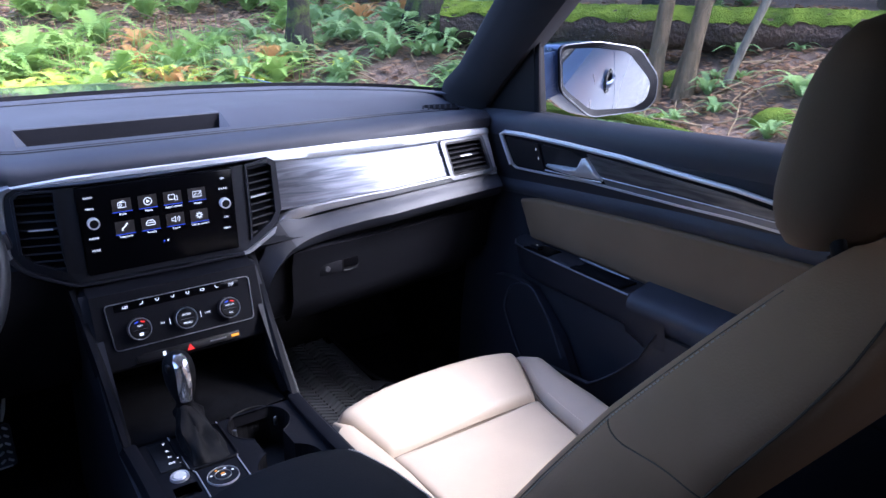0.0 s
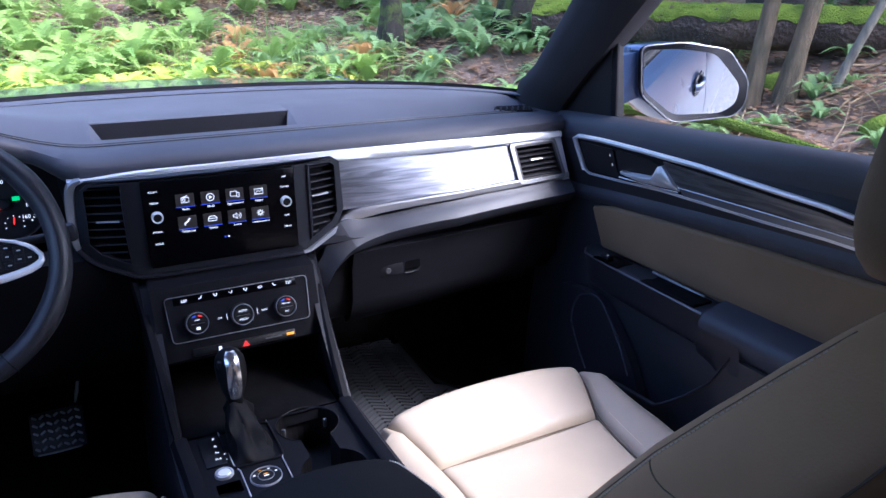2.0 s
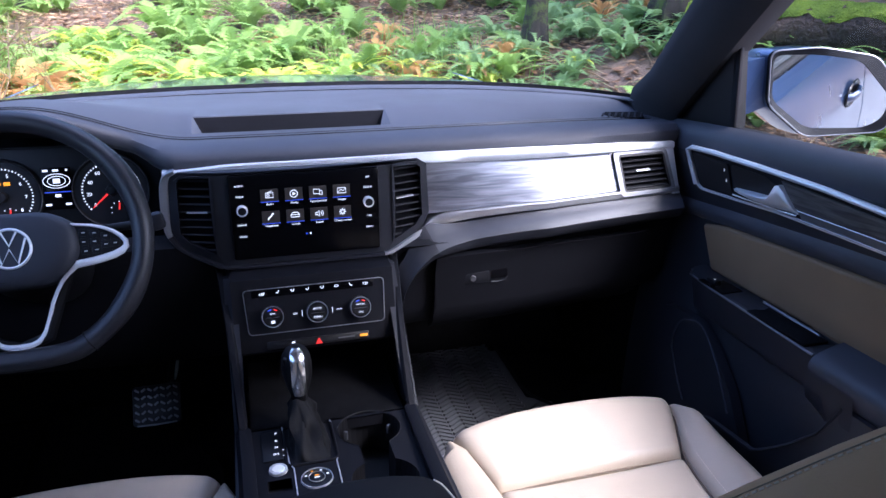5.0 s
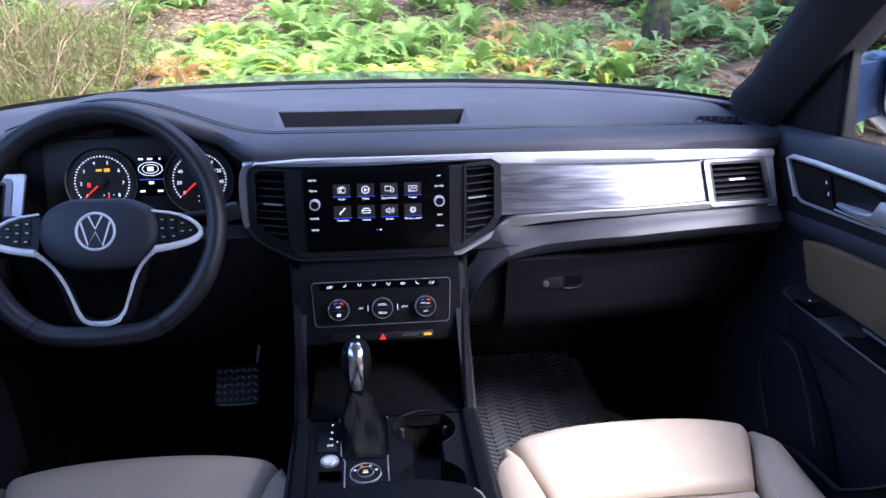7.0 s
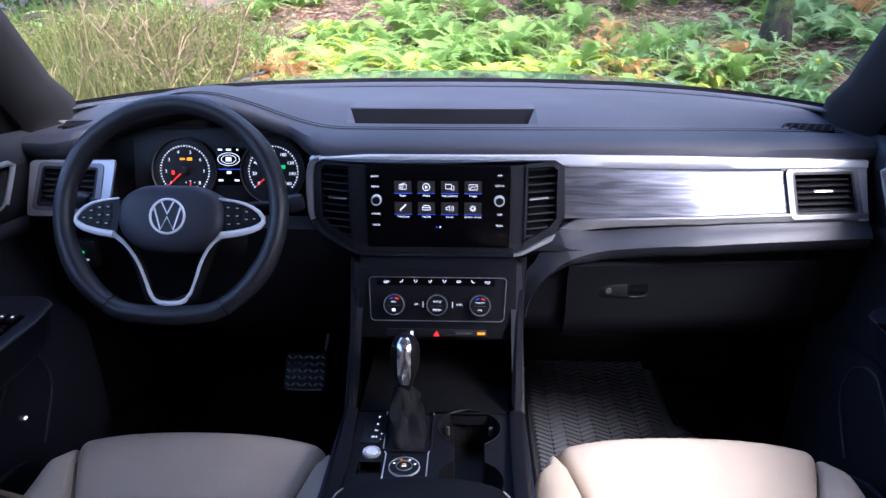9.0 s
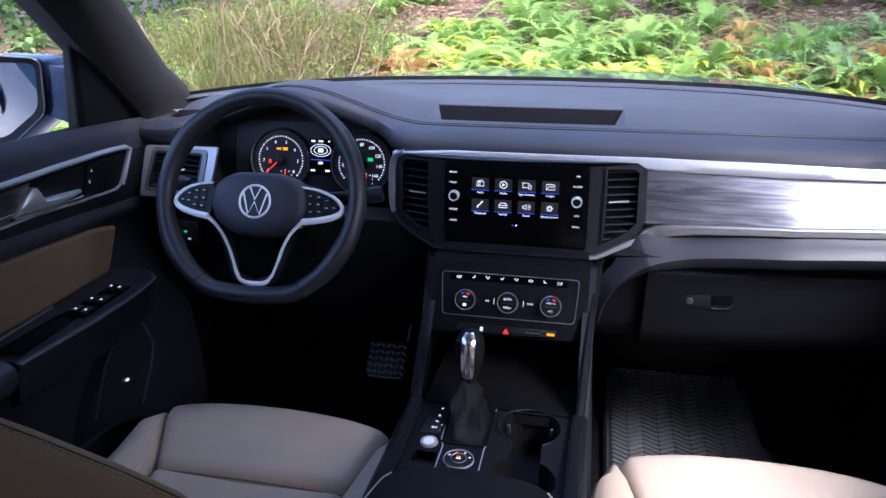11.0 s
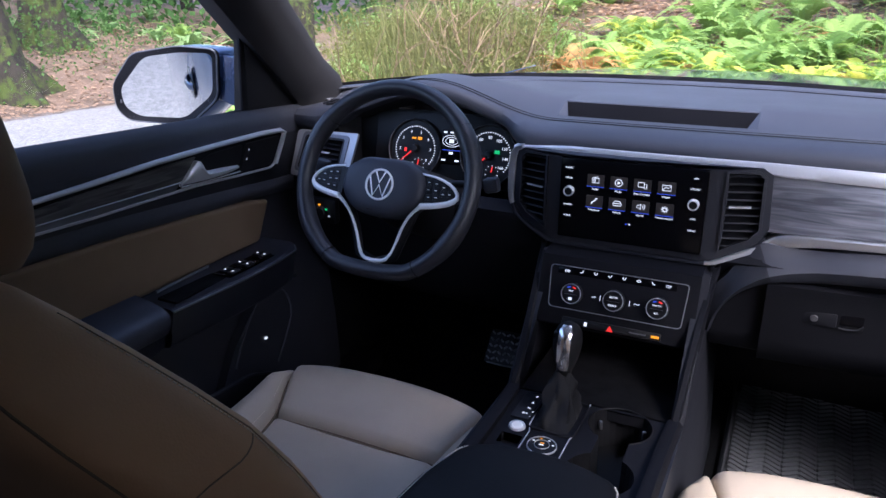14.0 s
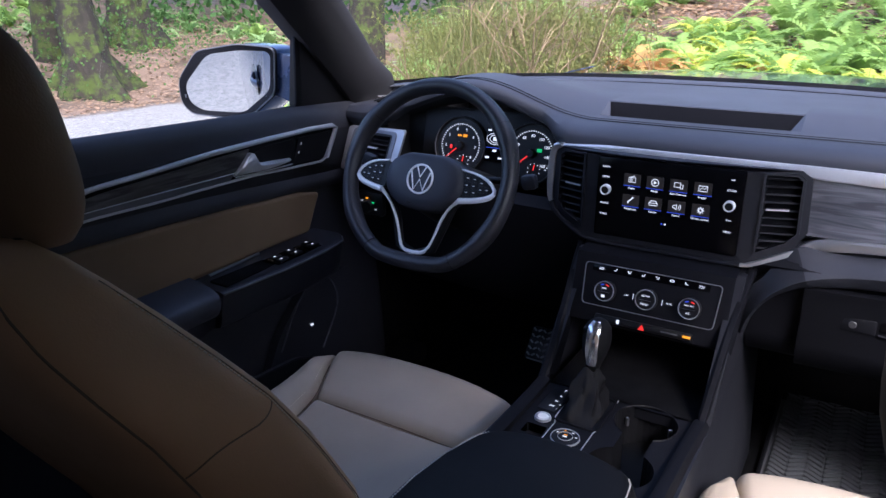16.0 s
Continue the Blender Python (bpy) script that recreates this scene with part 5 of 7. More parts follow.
        rows.append([(0.091 * max(0.02, r) ** 0.8 * math.copysign(abs(math.cos(a)) ** 0.7, math.cos(a)), HY - 0.02 * k + 0.050 * max(0.02, r) * math.copysign(abs(math.sin(a)) ** 0.85, math.sin(a)), z) for a in np.linspace(0, 2 * math.pi, 30, endpoint=False)])
    hr = part("headrest", loft(rows, wrap=True, caps=True), HEADREST, st, "padded headrest, darker brown than the backrest")
    for q in (-1, 1):
        part("post", tube([(q * 0.055, HY - 0.040, 1.10), (q * 0.055, HY - 0.004, 1.21)], 0.007, 10), BLACK, hr, "black post")
        part("collar", lathe([(0.007, 0.0), (0.014, 0.0), (0.016, -0.008), (0.016, -0.02)], Matrix.Translation((q * 0.055, HY - 0.020, 1.172)), 16), BLACK, hr)
    st.location = (0.400 if s > 0 else -0.376, 0, 0)
    return st


seat_mesh(1)
seat_mesh(-1)

# ---- doors ----
def door(s):
    d = thing("door", "front door with beige insert, wood strip and silver handle", "car door", "front doors")
    X = lambda u, v, w=0.0: Vector((s * (door_x(u, v) - w), u, v))

    def door_x(y, z):
        return interp(z, [0.44, 0.62, 0.80, 0.87, 0.97, 1.02, 1.10, 1.15, 1.165], [0.735, 0.745, 0.765, 0.795, 0.797, 0.785, 0.772, 0.778, 0.80]) + 0.012 * max(0, -0.1 - y) * 0.5

    ys = np.linspace(0.185, -1.00, 30)
    sill = lambda y: interp(y, [-1.0, -0.58, -0.06, 0.06, 0.19], [1.176, 1.171, 1.157, 1.152, 1.145])
    # upper roll below the window
    rows = []
    for y in ys:
        t = sill(y)
        rows.append([(s * a, y, b) for a, b in ((0.815, t - 0.02), (0.808, t - 0.002), (0.796, t + 0.002), (0.782, t - 0.006), (0.773, t - 0.024), (0.772, t - 0.05), (0.778, t - 0.062), (0.79, t - 0.066))])
    part("window_ledge", loft(rows), DASH, d, "charcoal padded window ledge")
    # body of the panel
    zs = (1.12, 1.09, 1.03, 1.0, 0.985, 0.97, 0.955, 0.93, 0.88, 0.84, 0.80, 0.72, 0.62, 0.52, 0.44)
    rows = [[X(y, z) for z in zs] for y in ys]
    part("panel", loft(rows), DOOR_UP, d, "dark plastic door panel")
    # ledge below the trim
    rows = []
    for y in np.linspace(0.15, -0.97, 24):
        z0 = interp(y, [-0.97, -0.54, -0.42, -0.29, -0.05, 0.05, 0.15], [1.012, 0.999, 0.996, 0.990, 0.977, 0.969, 0.963])
        rows.append([(s * (door_x(y, z0) - a), y, z0 + b) for a, b in ((-0.01, 0.034), (0.006, 0.03), (0.012, 0.018), (0.010, 0.004), (-0.006, -0.012))])
    part("ledge", loft(rows), DASH, d, "charcoal ledge")
    # trim outline: silver frame, wood strip, handle cup
    O = [(0.060, 1.105), (0.032, 1.036), (0.018, 1.029), (-0.082, 1.033), (-0.20, 1.039), (-0.302, 1.039), (-0.431, 1.038), (-0.543, 1.040), (-0.672, 1.036), (-0.685, 1.044), (-0.640, 1.082), (-0.539, 1.095), (-0.427, 1.101), (-0.298, 1.109), (-0.148, 1.1125), (-0.025, 1.1125), (0.045, 1.110)]
    O = rounded(O, 0.010, 3)
    if s < 0:
        O = O[::-1]
    inn = inset(dense(O, 0.03), 0.0042)
    ok = sum((inn[i][0] * inn[(i + 1) % len(inn)][1] - inn[(i + 1) % len(inn)][0] * inn[i][1]) for i in range(len(inn)))
    Od = dense(O, 0.03)
    ar = sum((Od[i][0] * Od[(i + 1) % len(Od)][1] - Od[(i + 1) % len(Od)][0] * Od[i][1]) for i in range(len(Od)))
    if abs(ok) > abs(ar):
        inn = inset(Od, -0.0042)
    tr = part("door_trim", plate(Od, [inn], 0.016, lambda u, v, w: X(u, v, 0.010 - w)), SILVER, d, "satin silver trim frame", smooth=False)
    run = [(-0.672, 1.037), (-0.685, 1.044), (-0.640, 1.081), (-0.539, 1.093), (-0.427, 1.099), (-0.298, 1.107), (-0.148, 1.1105), (-0.025, 1.1115), (0.045, 1.109), (0.058, 1.103), (0.032, 1.037), (0.02, 1.031)]
    edge = [X(u, v, 0.0095) for u, v in dense(run, 0.02)[:-34]]
    k = len(dense(run[:9], 0.02))
    part("trim_edge", tube(edge, [interp(i / k, [0, 0.1, 0.3, 0.6, 0.85, 1.0, 1.3], [0.0028, 0.0040, 0.0055, 0.0052, 0.0036, 0.0028, 0.0022]) for i in range(len(edge))], 8), SILVER, d, "rounded silver edge")
    part("trim_base", plate(inn, [], 0.01, lambda u, v, w: X(u, v, 0.005 - w)), DARK, d, smooth=False)
    W = [(-0.235, 1.0585), (-0.43, 1.0575), (-0.543, 1.0565), (-0.650, 1.055), (-0.628, 1.068), (-0.53, 1.081), (-0.427, 1.087), (-0.298, 1.0945), (-0.205, 1.0985)]
    part("wood_strip", plate(dense(W, 0.04), [], 0.01, lambda u, v, w: X(u, v, 0.0075 - w)), WOOD_DOOR, d, "dark grey wood strip", smooth=False)
    LB = [(-0.255, 1.0425), (-0.43, 1.0415), (-0.543, 1.0430), (-0.666, 1.0395), (-0.655, 1.0520), (-0.543, 1.0545), (-0.43, 1.0555), (-0.245, 1.0555)]
    part("lower_band", plate(dense(LB, 0.04), [], 0.01, lambda u, v, w: X(u, v, 0.0080 - w)), GREYTRIM, d, "grey satin band", smooth=False)
    part("wood_line", tube([X(u, v, 0.0090) for u, v in ((-0.243, 1.0570), (-0.43, 1.0565), (-0.543, 1.0555), (-0.652, 1.0535))], 0.0009, 6), SILVER, d, "thin silver line")
    # lock plate, handle
    lp = part("lock_plate", plate(rounded([(0.044, 1.098), (-0.064, 1.098), (-0.078, 1.042), (0.020, 1.037)], 0.005, 3), [], 0.008, lambda u, v, w: X(u, v, 0.008 - w)), BLACK, d, "black lock plate", smooth=False)
    for y, z in ((-0.056, 1.084), (-0.062, 1.065)):
        ls = part("lock_symbol", rbox(tuple(X(y, z, 0.0085)), (0.001, 0.0026, 0.0028), 0), LIT_DIM, lp)
        part("shackle", tube([X(y + q, z + h, 0.0087) for q, h in ((-0.0012, 0.0017), (-0.0010, 0.0036), (0.0010, 0.0036), (0.0012, 0.0017))], 0.0004, 4), LIT_DIM, ls)
    cup = part("handle_cup", plate(rounded([(-0.070, 1.0985), (-0.165, 1.0965), (-0.200, 1.084), (-0.185, 1.066), (-0.16, 1.058), (-0.084, 1.048)], 0.01, 4), [], 0.002, lambda u, v, w: X(u, v, 0.0062 - w)), BLACK, d, "black handle recess", smooth=False)
    rows = []
    for u, zt, zb, w in ((-0.088, 1.0585, 1.0500, 0.012), (-0.112, 1.0605, 1.0500, 0.020), (-0.140, 1.0630, 1.0500, 0.025), (-0.168, 1.0645, 1.0500, 0.026), (-0.188, 1.0680, 1.0500, 0.025), (-0.200, 1.0900, 1.0500, 0.021), (-0.208, 1.0920, 1.0500, 0.020), (-0.226, 1.0730, 1.0495, 0.015), (-0.243, 1.0545, 1.0490, 0.010)):
        rows.append([X(u, zt, 0.006), X(u, zt - 0.0008, w - 0.004), X(u, zt * 0.75 + zb * 0.25, w), X(u, zt * 0.3 + zb * 0.7, w - 0.001), X(u, zb, w - 0.008), X(u, zb, 0.006)])
    part("handle", loft(rows, wrap=True, caps=True), SILVER, d, "satin silver pull handle")
    part("handle_line", tube([X(u, v, 0.0100) for u, v in ((-0.082, 1.044), (-0.14, 1.0445), (-0.20, 1.0455), (-0.243, 1.048))], 0.0015, 6), SILVER, d, "thin silver line")
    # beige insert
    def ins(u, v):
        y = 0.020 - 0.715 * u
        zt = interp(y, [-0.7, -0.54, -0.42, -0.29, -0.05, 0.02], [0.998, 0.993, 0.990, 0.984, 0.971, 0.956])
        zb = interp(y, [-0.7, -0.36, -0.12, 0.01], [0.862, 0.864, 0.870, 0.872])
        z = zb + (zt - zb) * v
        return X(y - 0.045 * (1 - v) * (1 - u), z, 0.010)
    part("insert", pad(ins, 12, 5, 0.010, 0.003, 0.01, down=(s, 0, 0)), INSERT_SHADED, d, "beige leather insert, darkened as in shade")
    # armrest with switch, pull cup and pad
    out = 0.026 if s > 0 else 0.0
    def arm_in(y):
        if s < 0:
            return interp(y, [-0.365, -0.20, -0.10, -0.03, -0.005], [0.700, 0.679, 0.676, 0.684, 0.710])
        return 0.026 + interp(y, [-0.365, -0.10, -0.03, -0.005], [0.708, 0.708, 0.712, 0.735])

    def arm_top(y):
        return interp(y, [-0.95, -0.36, -0.08, 0.0], [0.858, 0.862, 0.872, 0.876])
    rows = []
    for y in np.linspace(-0.005, -0.365, 14):
        t = arm_top(y)
        xi = arm_in(y)
        rows.append([(s * a, y, b) for a, b in soft([(0.80, t), (xi + 0.02, t + 0.001), (xi + 0.002, t - 0.001), (xi, t - 0.006), (xi + 0.002, t - 0.014), (xi + 0.008, t - 0.035), (xi + 0.014, t - 0.072), (xi + 0.022, t - 0.080), (0.775, t - 0.082)], 2)])
    ra = part("armrest", loft(rows), DOOR_LOWER, d, "dark armrest with switches")
    part("armrest_edge", tube([(s * (arm_in(y) + 0.0005), y, arm_top(y) - 0.004) for y in np.linspace(-0.01, -0.363, 20)], 0.0022, 6), GREYTRIM, d, "thin silver edge")
    rows = []
    for y in np.linspace(-0.368, -0.97, 14):
        t = arm_top(y) + 0.006
        rows.append([(s * a, y, b) for a, b in soft([(0.80, t + 0.010), (0.750 + out * 0.7, t + 0.004), (0.714 + out * 0.8, t - 0.006), (0.703 + out * 0.8, t - 0.018), (0.704 + out * 0.8, t - 0.036), (0.722 + out * 0.6, t - 0.062), (0.775, t - 0.075)], 2)])
    bm = loft(rows)
    bm.faces.new([v for v in bm.verts[:len(rows[0])]])
    part("armrest_pad", bm, DASH, d, "padded charcoal armrest")
    # no hollow here: a near-black plate stands for the pocket's shade
    part("pull_cup", rbox((s * (0.757 if s > 0 else 0.735), -0.275, arm_top(-0.25) - 0.001), (0.046, 0.140, 0.006), 0.002), CARPET, ra, "flat near-black plate standing in for the pull pocket's shade")
    part("pull_lip", tube([(s * 0.782, y, arm_top(y) + 0.003) for y in np.linspace(-0.190, -0.325, 8)], 0.0030, 6), GREYTRIM, ra, "thin grey lip of the pocket")
    n = [(0.752, -0.085)] if s > 0 else [(0.731, -0.193), (0.711, -0.194), (0.731, -0.151), (0.711, -0.152), (0.731, -0.096), (0.712, -0.098)]
    for x, y in n:
        b = part("window_switch", rbox((s * x, y, arm_top(y) + 0.003), (0.016, 0.026, 0.010), 0.003), BLACK, ra, "black window switch")
        part("mark", rbox((s * (x - 0.001), y - 0.004, arm_top(y) + 0.0085), (0.0036, 0.003, 0.0006), 0), LIT_DIM if s > 0 else LIT_WHITE, b)
    part("switch_base", rbox((s * (0.756 if s > 0 else 0.722), -0.10 if s > 0 else -0.145, arm_top(-0.12) + 0.0005), (0.044, 0.075 if s > 0 else 0.145, 0.003), 0.001), GLOSS, ra)
    # map pocket and speaker
    part("speaker_cover", plate(rounded([(0.05, 0.776), (-0.02, 0.785), (-0.078, 0.786), (-0.128, 0.758), (-0.20, 0.698), (-0.27, 0.60), (-0.27, 0.50), (0.06, 0.50)], 0.02, 5), [], 0.02, lambda u, v, w: X(u, v, 0.026 - w)), DOOR_LOWER, d, "dark speaker cover")
    # rim coloured lighter than the cover to paint its highlight
    part("speaker_rim", tube([X(u, v, 0.0262) for u, v in soft([(-0.078, 0.618), (-0.036, 0.665), (-0.003, 0.709), (-0.012, 0.752), (-0.027, 0.773), (-0.066, 0.787), (-0.100, 0.781), (-0.163, 0.720), (-0.205, 0.660)], 2)], 0.0024, 6), DASH, d, "raised rim of the speaker cover, lighter for its highlight")
    rows = []
    for y in np.linspace(-0.14, -0.90, 44):
        zt = interp(y, [-0.95, -0.44, -0.406, -0.365, -0.32, -0.2, -0.14], [0.81, 0.81, 0.746, 0.700, 0.664, 0.655, 0.63])
        xo = interp(y, [-0.95, -0.44, -0.406, -0.32, -0.14], [0.728, 0.732, 0.732, 0.692, 0.692])
        rows.append([(s * a, y, b) for a, b in ((xo + 0.006, zt - 0.004), (xo + 0.003, zt), (xo - 0.004, zt - 0.002), (xo - 0.002, zt - 0.03), (min(xo, 0.700), 0.56), (0.704, 0.47), (0.74, 0.445))])
    part("armrest_skirt", loft([[(s * a, y, b) for a, b in ((0.722, 0.835), (0.727, 0.812), (0.733, 0.785 - e), (0.740, 0.778 - e), (0.775, 0.776 - e))] for y, e in ((-0.364, 0.0), (-0.38, 0.004), (-0.40, 0.012), (-0.43, 0.03), (-0.46, 0.05))]), DOOR_LOWER, d, "dark skirt below the armrest")
    part("pocket_rim", tube([r_[2] for r_ in rows[:18]], 0.0026, 6), DOOR_LOWER, d)
    part("map_pocket", loft(rows), DOOR_LOWER, d, "dark map pocket")
    if s < 0:
        part("boot_light", rbox((s * 0.7255, -0.104, 0.685), (0.004, 0.007, 0.004), 0.001), LIT_WHITE, d)
    # outer skin, handle and glass
    rows = []
    for y in np.linspace(0.55, -1.02, 16):
        rows.append([(s * a, y, b) for a, b in ((0.83, 1.135), (0.872, 1.12), (0.905, 1.04), (0.925, 0.90), (0.93, 0.75), (0.915, 0.60), (0.93, 0.45), (0.90, 0.34))])
    part("outer_skin", slab(rows, 0.004), PAINT, d, "blue painted outer panel")
    part("seal", rbox((s * 0.822, -0.28, 1.148), (0.018, 1.40, 0.016), 0.004), BLACK, d)
    oh = part("outer_handle", loft([[(s * 0.912 + s * 0.03 * w + s * 0.008 * math.cos(a), y, 0.985 + 0.013 * math.sin(a)) for a in np.linspace(0, 6.28, 10, endpoint=False)] for y, w in ((-0.78, 0.0), (-0.80, 0.5), (-0.85, 0.7), (-0.90, 0.5), (-0.92, 0.0))], wrap=True, caps=True), PAINT, d, "blue outer handle")
    dish_size = (0.078, 0.040) if s > 0 else (0.110, 0.048)
    dish = [[(s * (0.9150 + e), -0.85 + ry * dish_size[0] * math.cos(a), 0.985 + rz * dish_size[1] * math.sin(a)) for a in np.linspace(0, 2 * math.pi, 24, endpoint=False)] for ry, rz, e in ((1.0, 1.0, 0.002), (0.94, 0.93, 0.006), (0.7, 0.68, 0.003), (0.14, 0.14, 0.002))]
    part("handle_dish", loft(dish, wrap=True), GLOSS, d, "dark oval handle dish")
    return d


door(1)
door(-1)
for s in (-1, 1):
    g = part("side_window", loft([[(s * (0.822 - 0.30 * max(0, z - 1.15)), y - 0.95 * (z - 1.15) * (1 if y > -0.2 else 0), z) for y in (0.02, -1.0)] for z in (1.15, 1.30, 1.45, 1.60)]), SIDE_GLASS)
    tagged(g, "clear side window glass", "window")

# ---- outside mirrors ----
def mirror(s):
    m = thing("wing_mirror", "blue wing mirror reflecting the car's side", "mirror", "wing mirrors")
    dz, kx = (0.0, 1.0) if s > 0 else (-0.017, 0.985)
    F_ = rounded([(0.896, 1.292), (0.981, 1.299), (1.080, 1.283), (1.130, 1.217), (1.128, 1.165), (1.106, 1.140), (0.974, 1.129), (0.903, 1.190)], 0.018, 5)
    G_ = rounded([(0.908, 1.284), (0.975, 1.286), (1.048, 1.276), (1.108, 1.207), (1.104, 1.166), (1.078, 1.147), (0.985, 1.143), (0.920, 1.197)], 0.018, 5)
    P = [(0.90 + (x - 0.90) * (kx if s > 0 else 0.96), -0.03 - 0.38 * (x - 1.03), z + dz) for x, z in F_]
    gx, gz = (0.52, 0.10) if s > 0 else (0.45, 0.087)
    Q = [(0.90 + (x - 0.90) * (kx if s > 0 else 1.0), -0.03 - gx * (x - 1.03) - gz * (z - 1.21), z + dz) for x, z in G_]
    c = [sum(p[k] for p in P) / len(P) for k in range(3)]
    grow = lambda sc, dy: [(s * (c[0] + (x - c[0]) * sc), c[1] + (y - c[1]) * sc + dy, c[2] + (z - c[2]) * sc) for x, y, z in P]
    part("housing", loft([grow(1.0, 0.002), grow(1.02, 0.02), grow(1.015, 0.06), grow(0.92, 0.11), grow(0.7, 0.145), grow(0.3, 0.16), grow(0.02, 0.163)], wrap=True), PAINT, m, "blue painted housing")
    lip = grow(0.985, -0.004)
    part("frame", loft([[(s * x, y + 0.004, z) for x, y, z in Q], [(s * x, y - 0.001, z) for x, y, z in Q], lip, grow(1.0, 0.002), grow(1.01, 0.006)], wrap=True), DARK, m, "black frame round the glass")
    part("frame_edge", tube(grow(1.0, -0.002), 0.0020, 6, True), STEEL, m, "satin edge of the frame")
    bm = bmesh.new()
    bm.faces.new([bm.verts.new((s * x, y + 0.001, z)) for x, y, z in Q])
    part("mirror_glass", bm, MIRROR, m, "silvered mirror glass", smooth=False)
    part("blind_spot_lamp", rbox((s * (0.90 + 0.213 * kx), -0.0645, 1.181 + dz), (0.006, 0.002, 0.008), 0), GREYTRIM, m)
    rows = [[(s * x, y, z + dz) for x, y, z in r] for r in (((0.818, 0.11, 1.155), (0.818, 0.055, 1.155), (0.818, 0.055, 1.255), (0.818, 0.11, 1.27)), ((0.86, 0.10, 1.160), (0.86, 0.040, 1.165), (0.86, 0.040, 1.272), (0.86, 0.10, 1.28)), ((0.93, 0.10, 1.165), (0.91, 0.030, 1.185), (0.91, 0.030, 1.283), (0.93, 0.10, 1.28)))]
    part("foot", loft(rows, wrap=True, caps=True), PAINT, m, "blue mirror foot")
    return m


mirror(1)
mirror(-1)

# ---- body round the cabin ----
body = thing("car_body", "dark blue car body with black pillar trim and dark headliner", "car body")
for s in (-1, 1):
    # front pillar, between windscreen and side window
    A0 = [((0.745, 0.268, 1.12), (0.80, 0.165, 1.09)), ((0.738, 0.256, 1.183), (0.797, 0.16, 1.135)), ((0.732, 0.238, 1.203), (0.792, 0.15, 1.155)), ((0.739, 0.185, 1.245), (0.787, 0.10, 1.20)), ((0.738, 0.052, 1.39), (0.772, -0.125, 1.390)), ((0.70, -0.10, 1.55), (0.735, -0.31, 1.53)), ((0.66, -0.22, 1.62), (0.69, -0.42, 1.61))]
    rows = []
    for (a, b) in A0:
        a, b = Vector(a), Vector(b)
        mid = (a + b) / 2 + Vector((-0.014, -0.010, 0.0))
        o = Vector((0.075, 0.03, 0.01))
        rows.append([Vector((s * q.x, q.y, q.z)) for q in (a + Vector((0.035, 0.05, 0)), a, (a + mid) / 2 + Vector((-0.010, -0.002, 0)), mid, (b + mid) / 2 + Vector((-0.008, -0.004, 0)), b, b + Vector((0.05, 0.01, 0)), b + o)])
    part("front_pillar", loft(rows), PILLAR, body, "charcoal pillar trim")
    # triangular mirror cover in the window's front corner
    T = [(0.20, 1.135), (-0.008, 1.150), (-0.006, 1.318), (0.03, 1.30), (0.20, 1.15)]
    part("sail_panel", plate(T, [], 0.03, lambda u, v, w: Vector((s * (0.808 - 0.10 * max(0, v - 1.15) + w), u, v))), BLACK, body, "black mirror cover", smooth=False)
    part("window_channel", rbox((s * 0.803, -0.012, 1.236), (0.008, 0.018, 0.160), 0.003, m=Matrix.Rotation(radians(-3), 3, "X")), DARK, body)
    part("roof_rail", tube([(s * 0.715, -0.36, 1.58), (s * 0.69, -0.8, 1.635), (s * 0.69, -1.3, 1.645), (s * 0.67, -2.6, 1.62)], 0.045, 8), LINER, body)
    part("middle_pillar", rbox((s * 0.77, -1.06, 1.38), (0.05, 0.12, 0.54), 0.02, m=Matrix.Rotation(radians(-14 * s), 3, "Y")), LINER, body)
    # rear sides added dark to keep light out from behind
    part("rear_side", rbox((s * 0.80, -2.02, 0.80), (0.06, 1.75, 0.76), 0.03), DARK, body)
    for yc, ln in ((-1.17, 0.10), (-2.68, 0.48)):
        part("rear_quarter", rbox((s * 0.745, yc, 1.40), (0.04, ln, 0.52), 0.02, m=Matrix.Rotation(radians(-13 * s), 3, "Y")), DARK, body, "dark rear side, added to keep light out")
    part("rear_window", loft([[(s * 0.80, -1.2, 1.16), (s * 0.80, -2.45, 1.16)], [(s * 0.69, -1.2, 1.64), (s * 0.69, -2.45, 1.64)]]), PRIVACY, body, "rear door glass, tinted dark to hold back light")
    part("belt_line", tube([(s * 0.846, -1.00, 1.158), (s * 0.850, -1.9, 1.158), (s * 0.84, -2.88, 1.165)], 0.007, 8), CHROME, body, "bright belt line")
    part("rear_skin", slab([[(s * a, y, b) for a, b in ((0.85, 1.15), (0.905, 1.04), (0.925, 0.90), (0.93, 0.75), (0.93, 0.45), (0.90, 0.34))] for y in np.linspace(-1.03, -2.9, 8)], 0.004), PAINT, body, "blue painted rear panel")
part("roof", slab([[(x, y, 1.655 - 0.05 * (x / 0.7) ** 2 - 0.03 * max(0, -1.6 - y)) for x in np.linspace(-0.70, 0.70, 9)] for y in np.linspace(-0.36, -2.85, 9)], 0.03), LINER, body, "headliner out of view, dark to cut bounced light")
part("roof_skin", slab([[(x, y, 1.690 - 0.05 * (x / 0.7) ** 2 - 0.03 * max(0, -1.6 - y)) for x in np.linspace(-0.74, 0.74, 9)] for y in np.linspace(-0.30, -2.90, 9)], 0.004), PAINT, body, "blue painted roof")
# slab added to close the gap that let sun onto dash and door
part("roof_header", slab([[(x, y, 1.655 - 0.05 * (x / 0.7) ** 2 - 0.10 * max(0, y + 0.36)) for x in np.linspace(-0.70, 0.70, 9)] for y in (-0.375, -0.25, -0.12)], 0.035), LINER, body, "header out of view, added to stop sun above the windscreen")
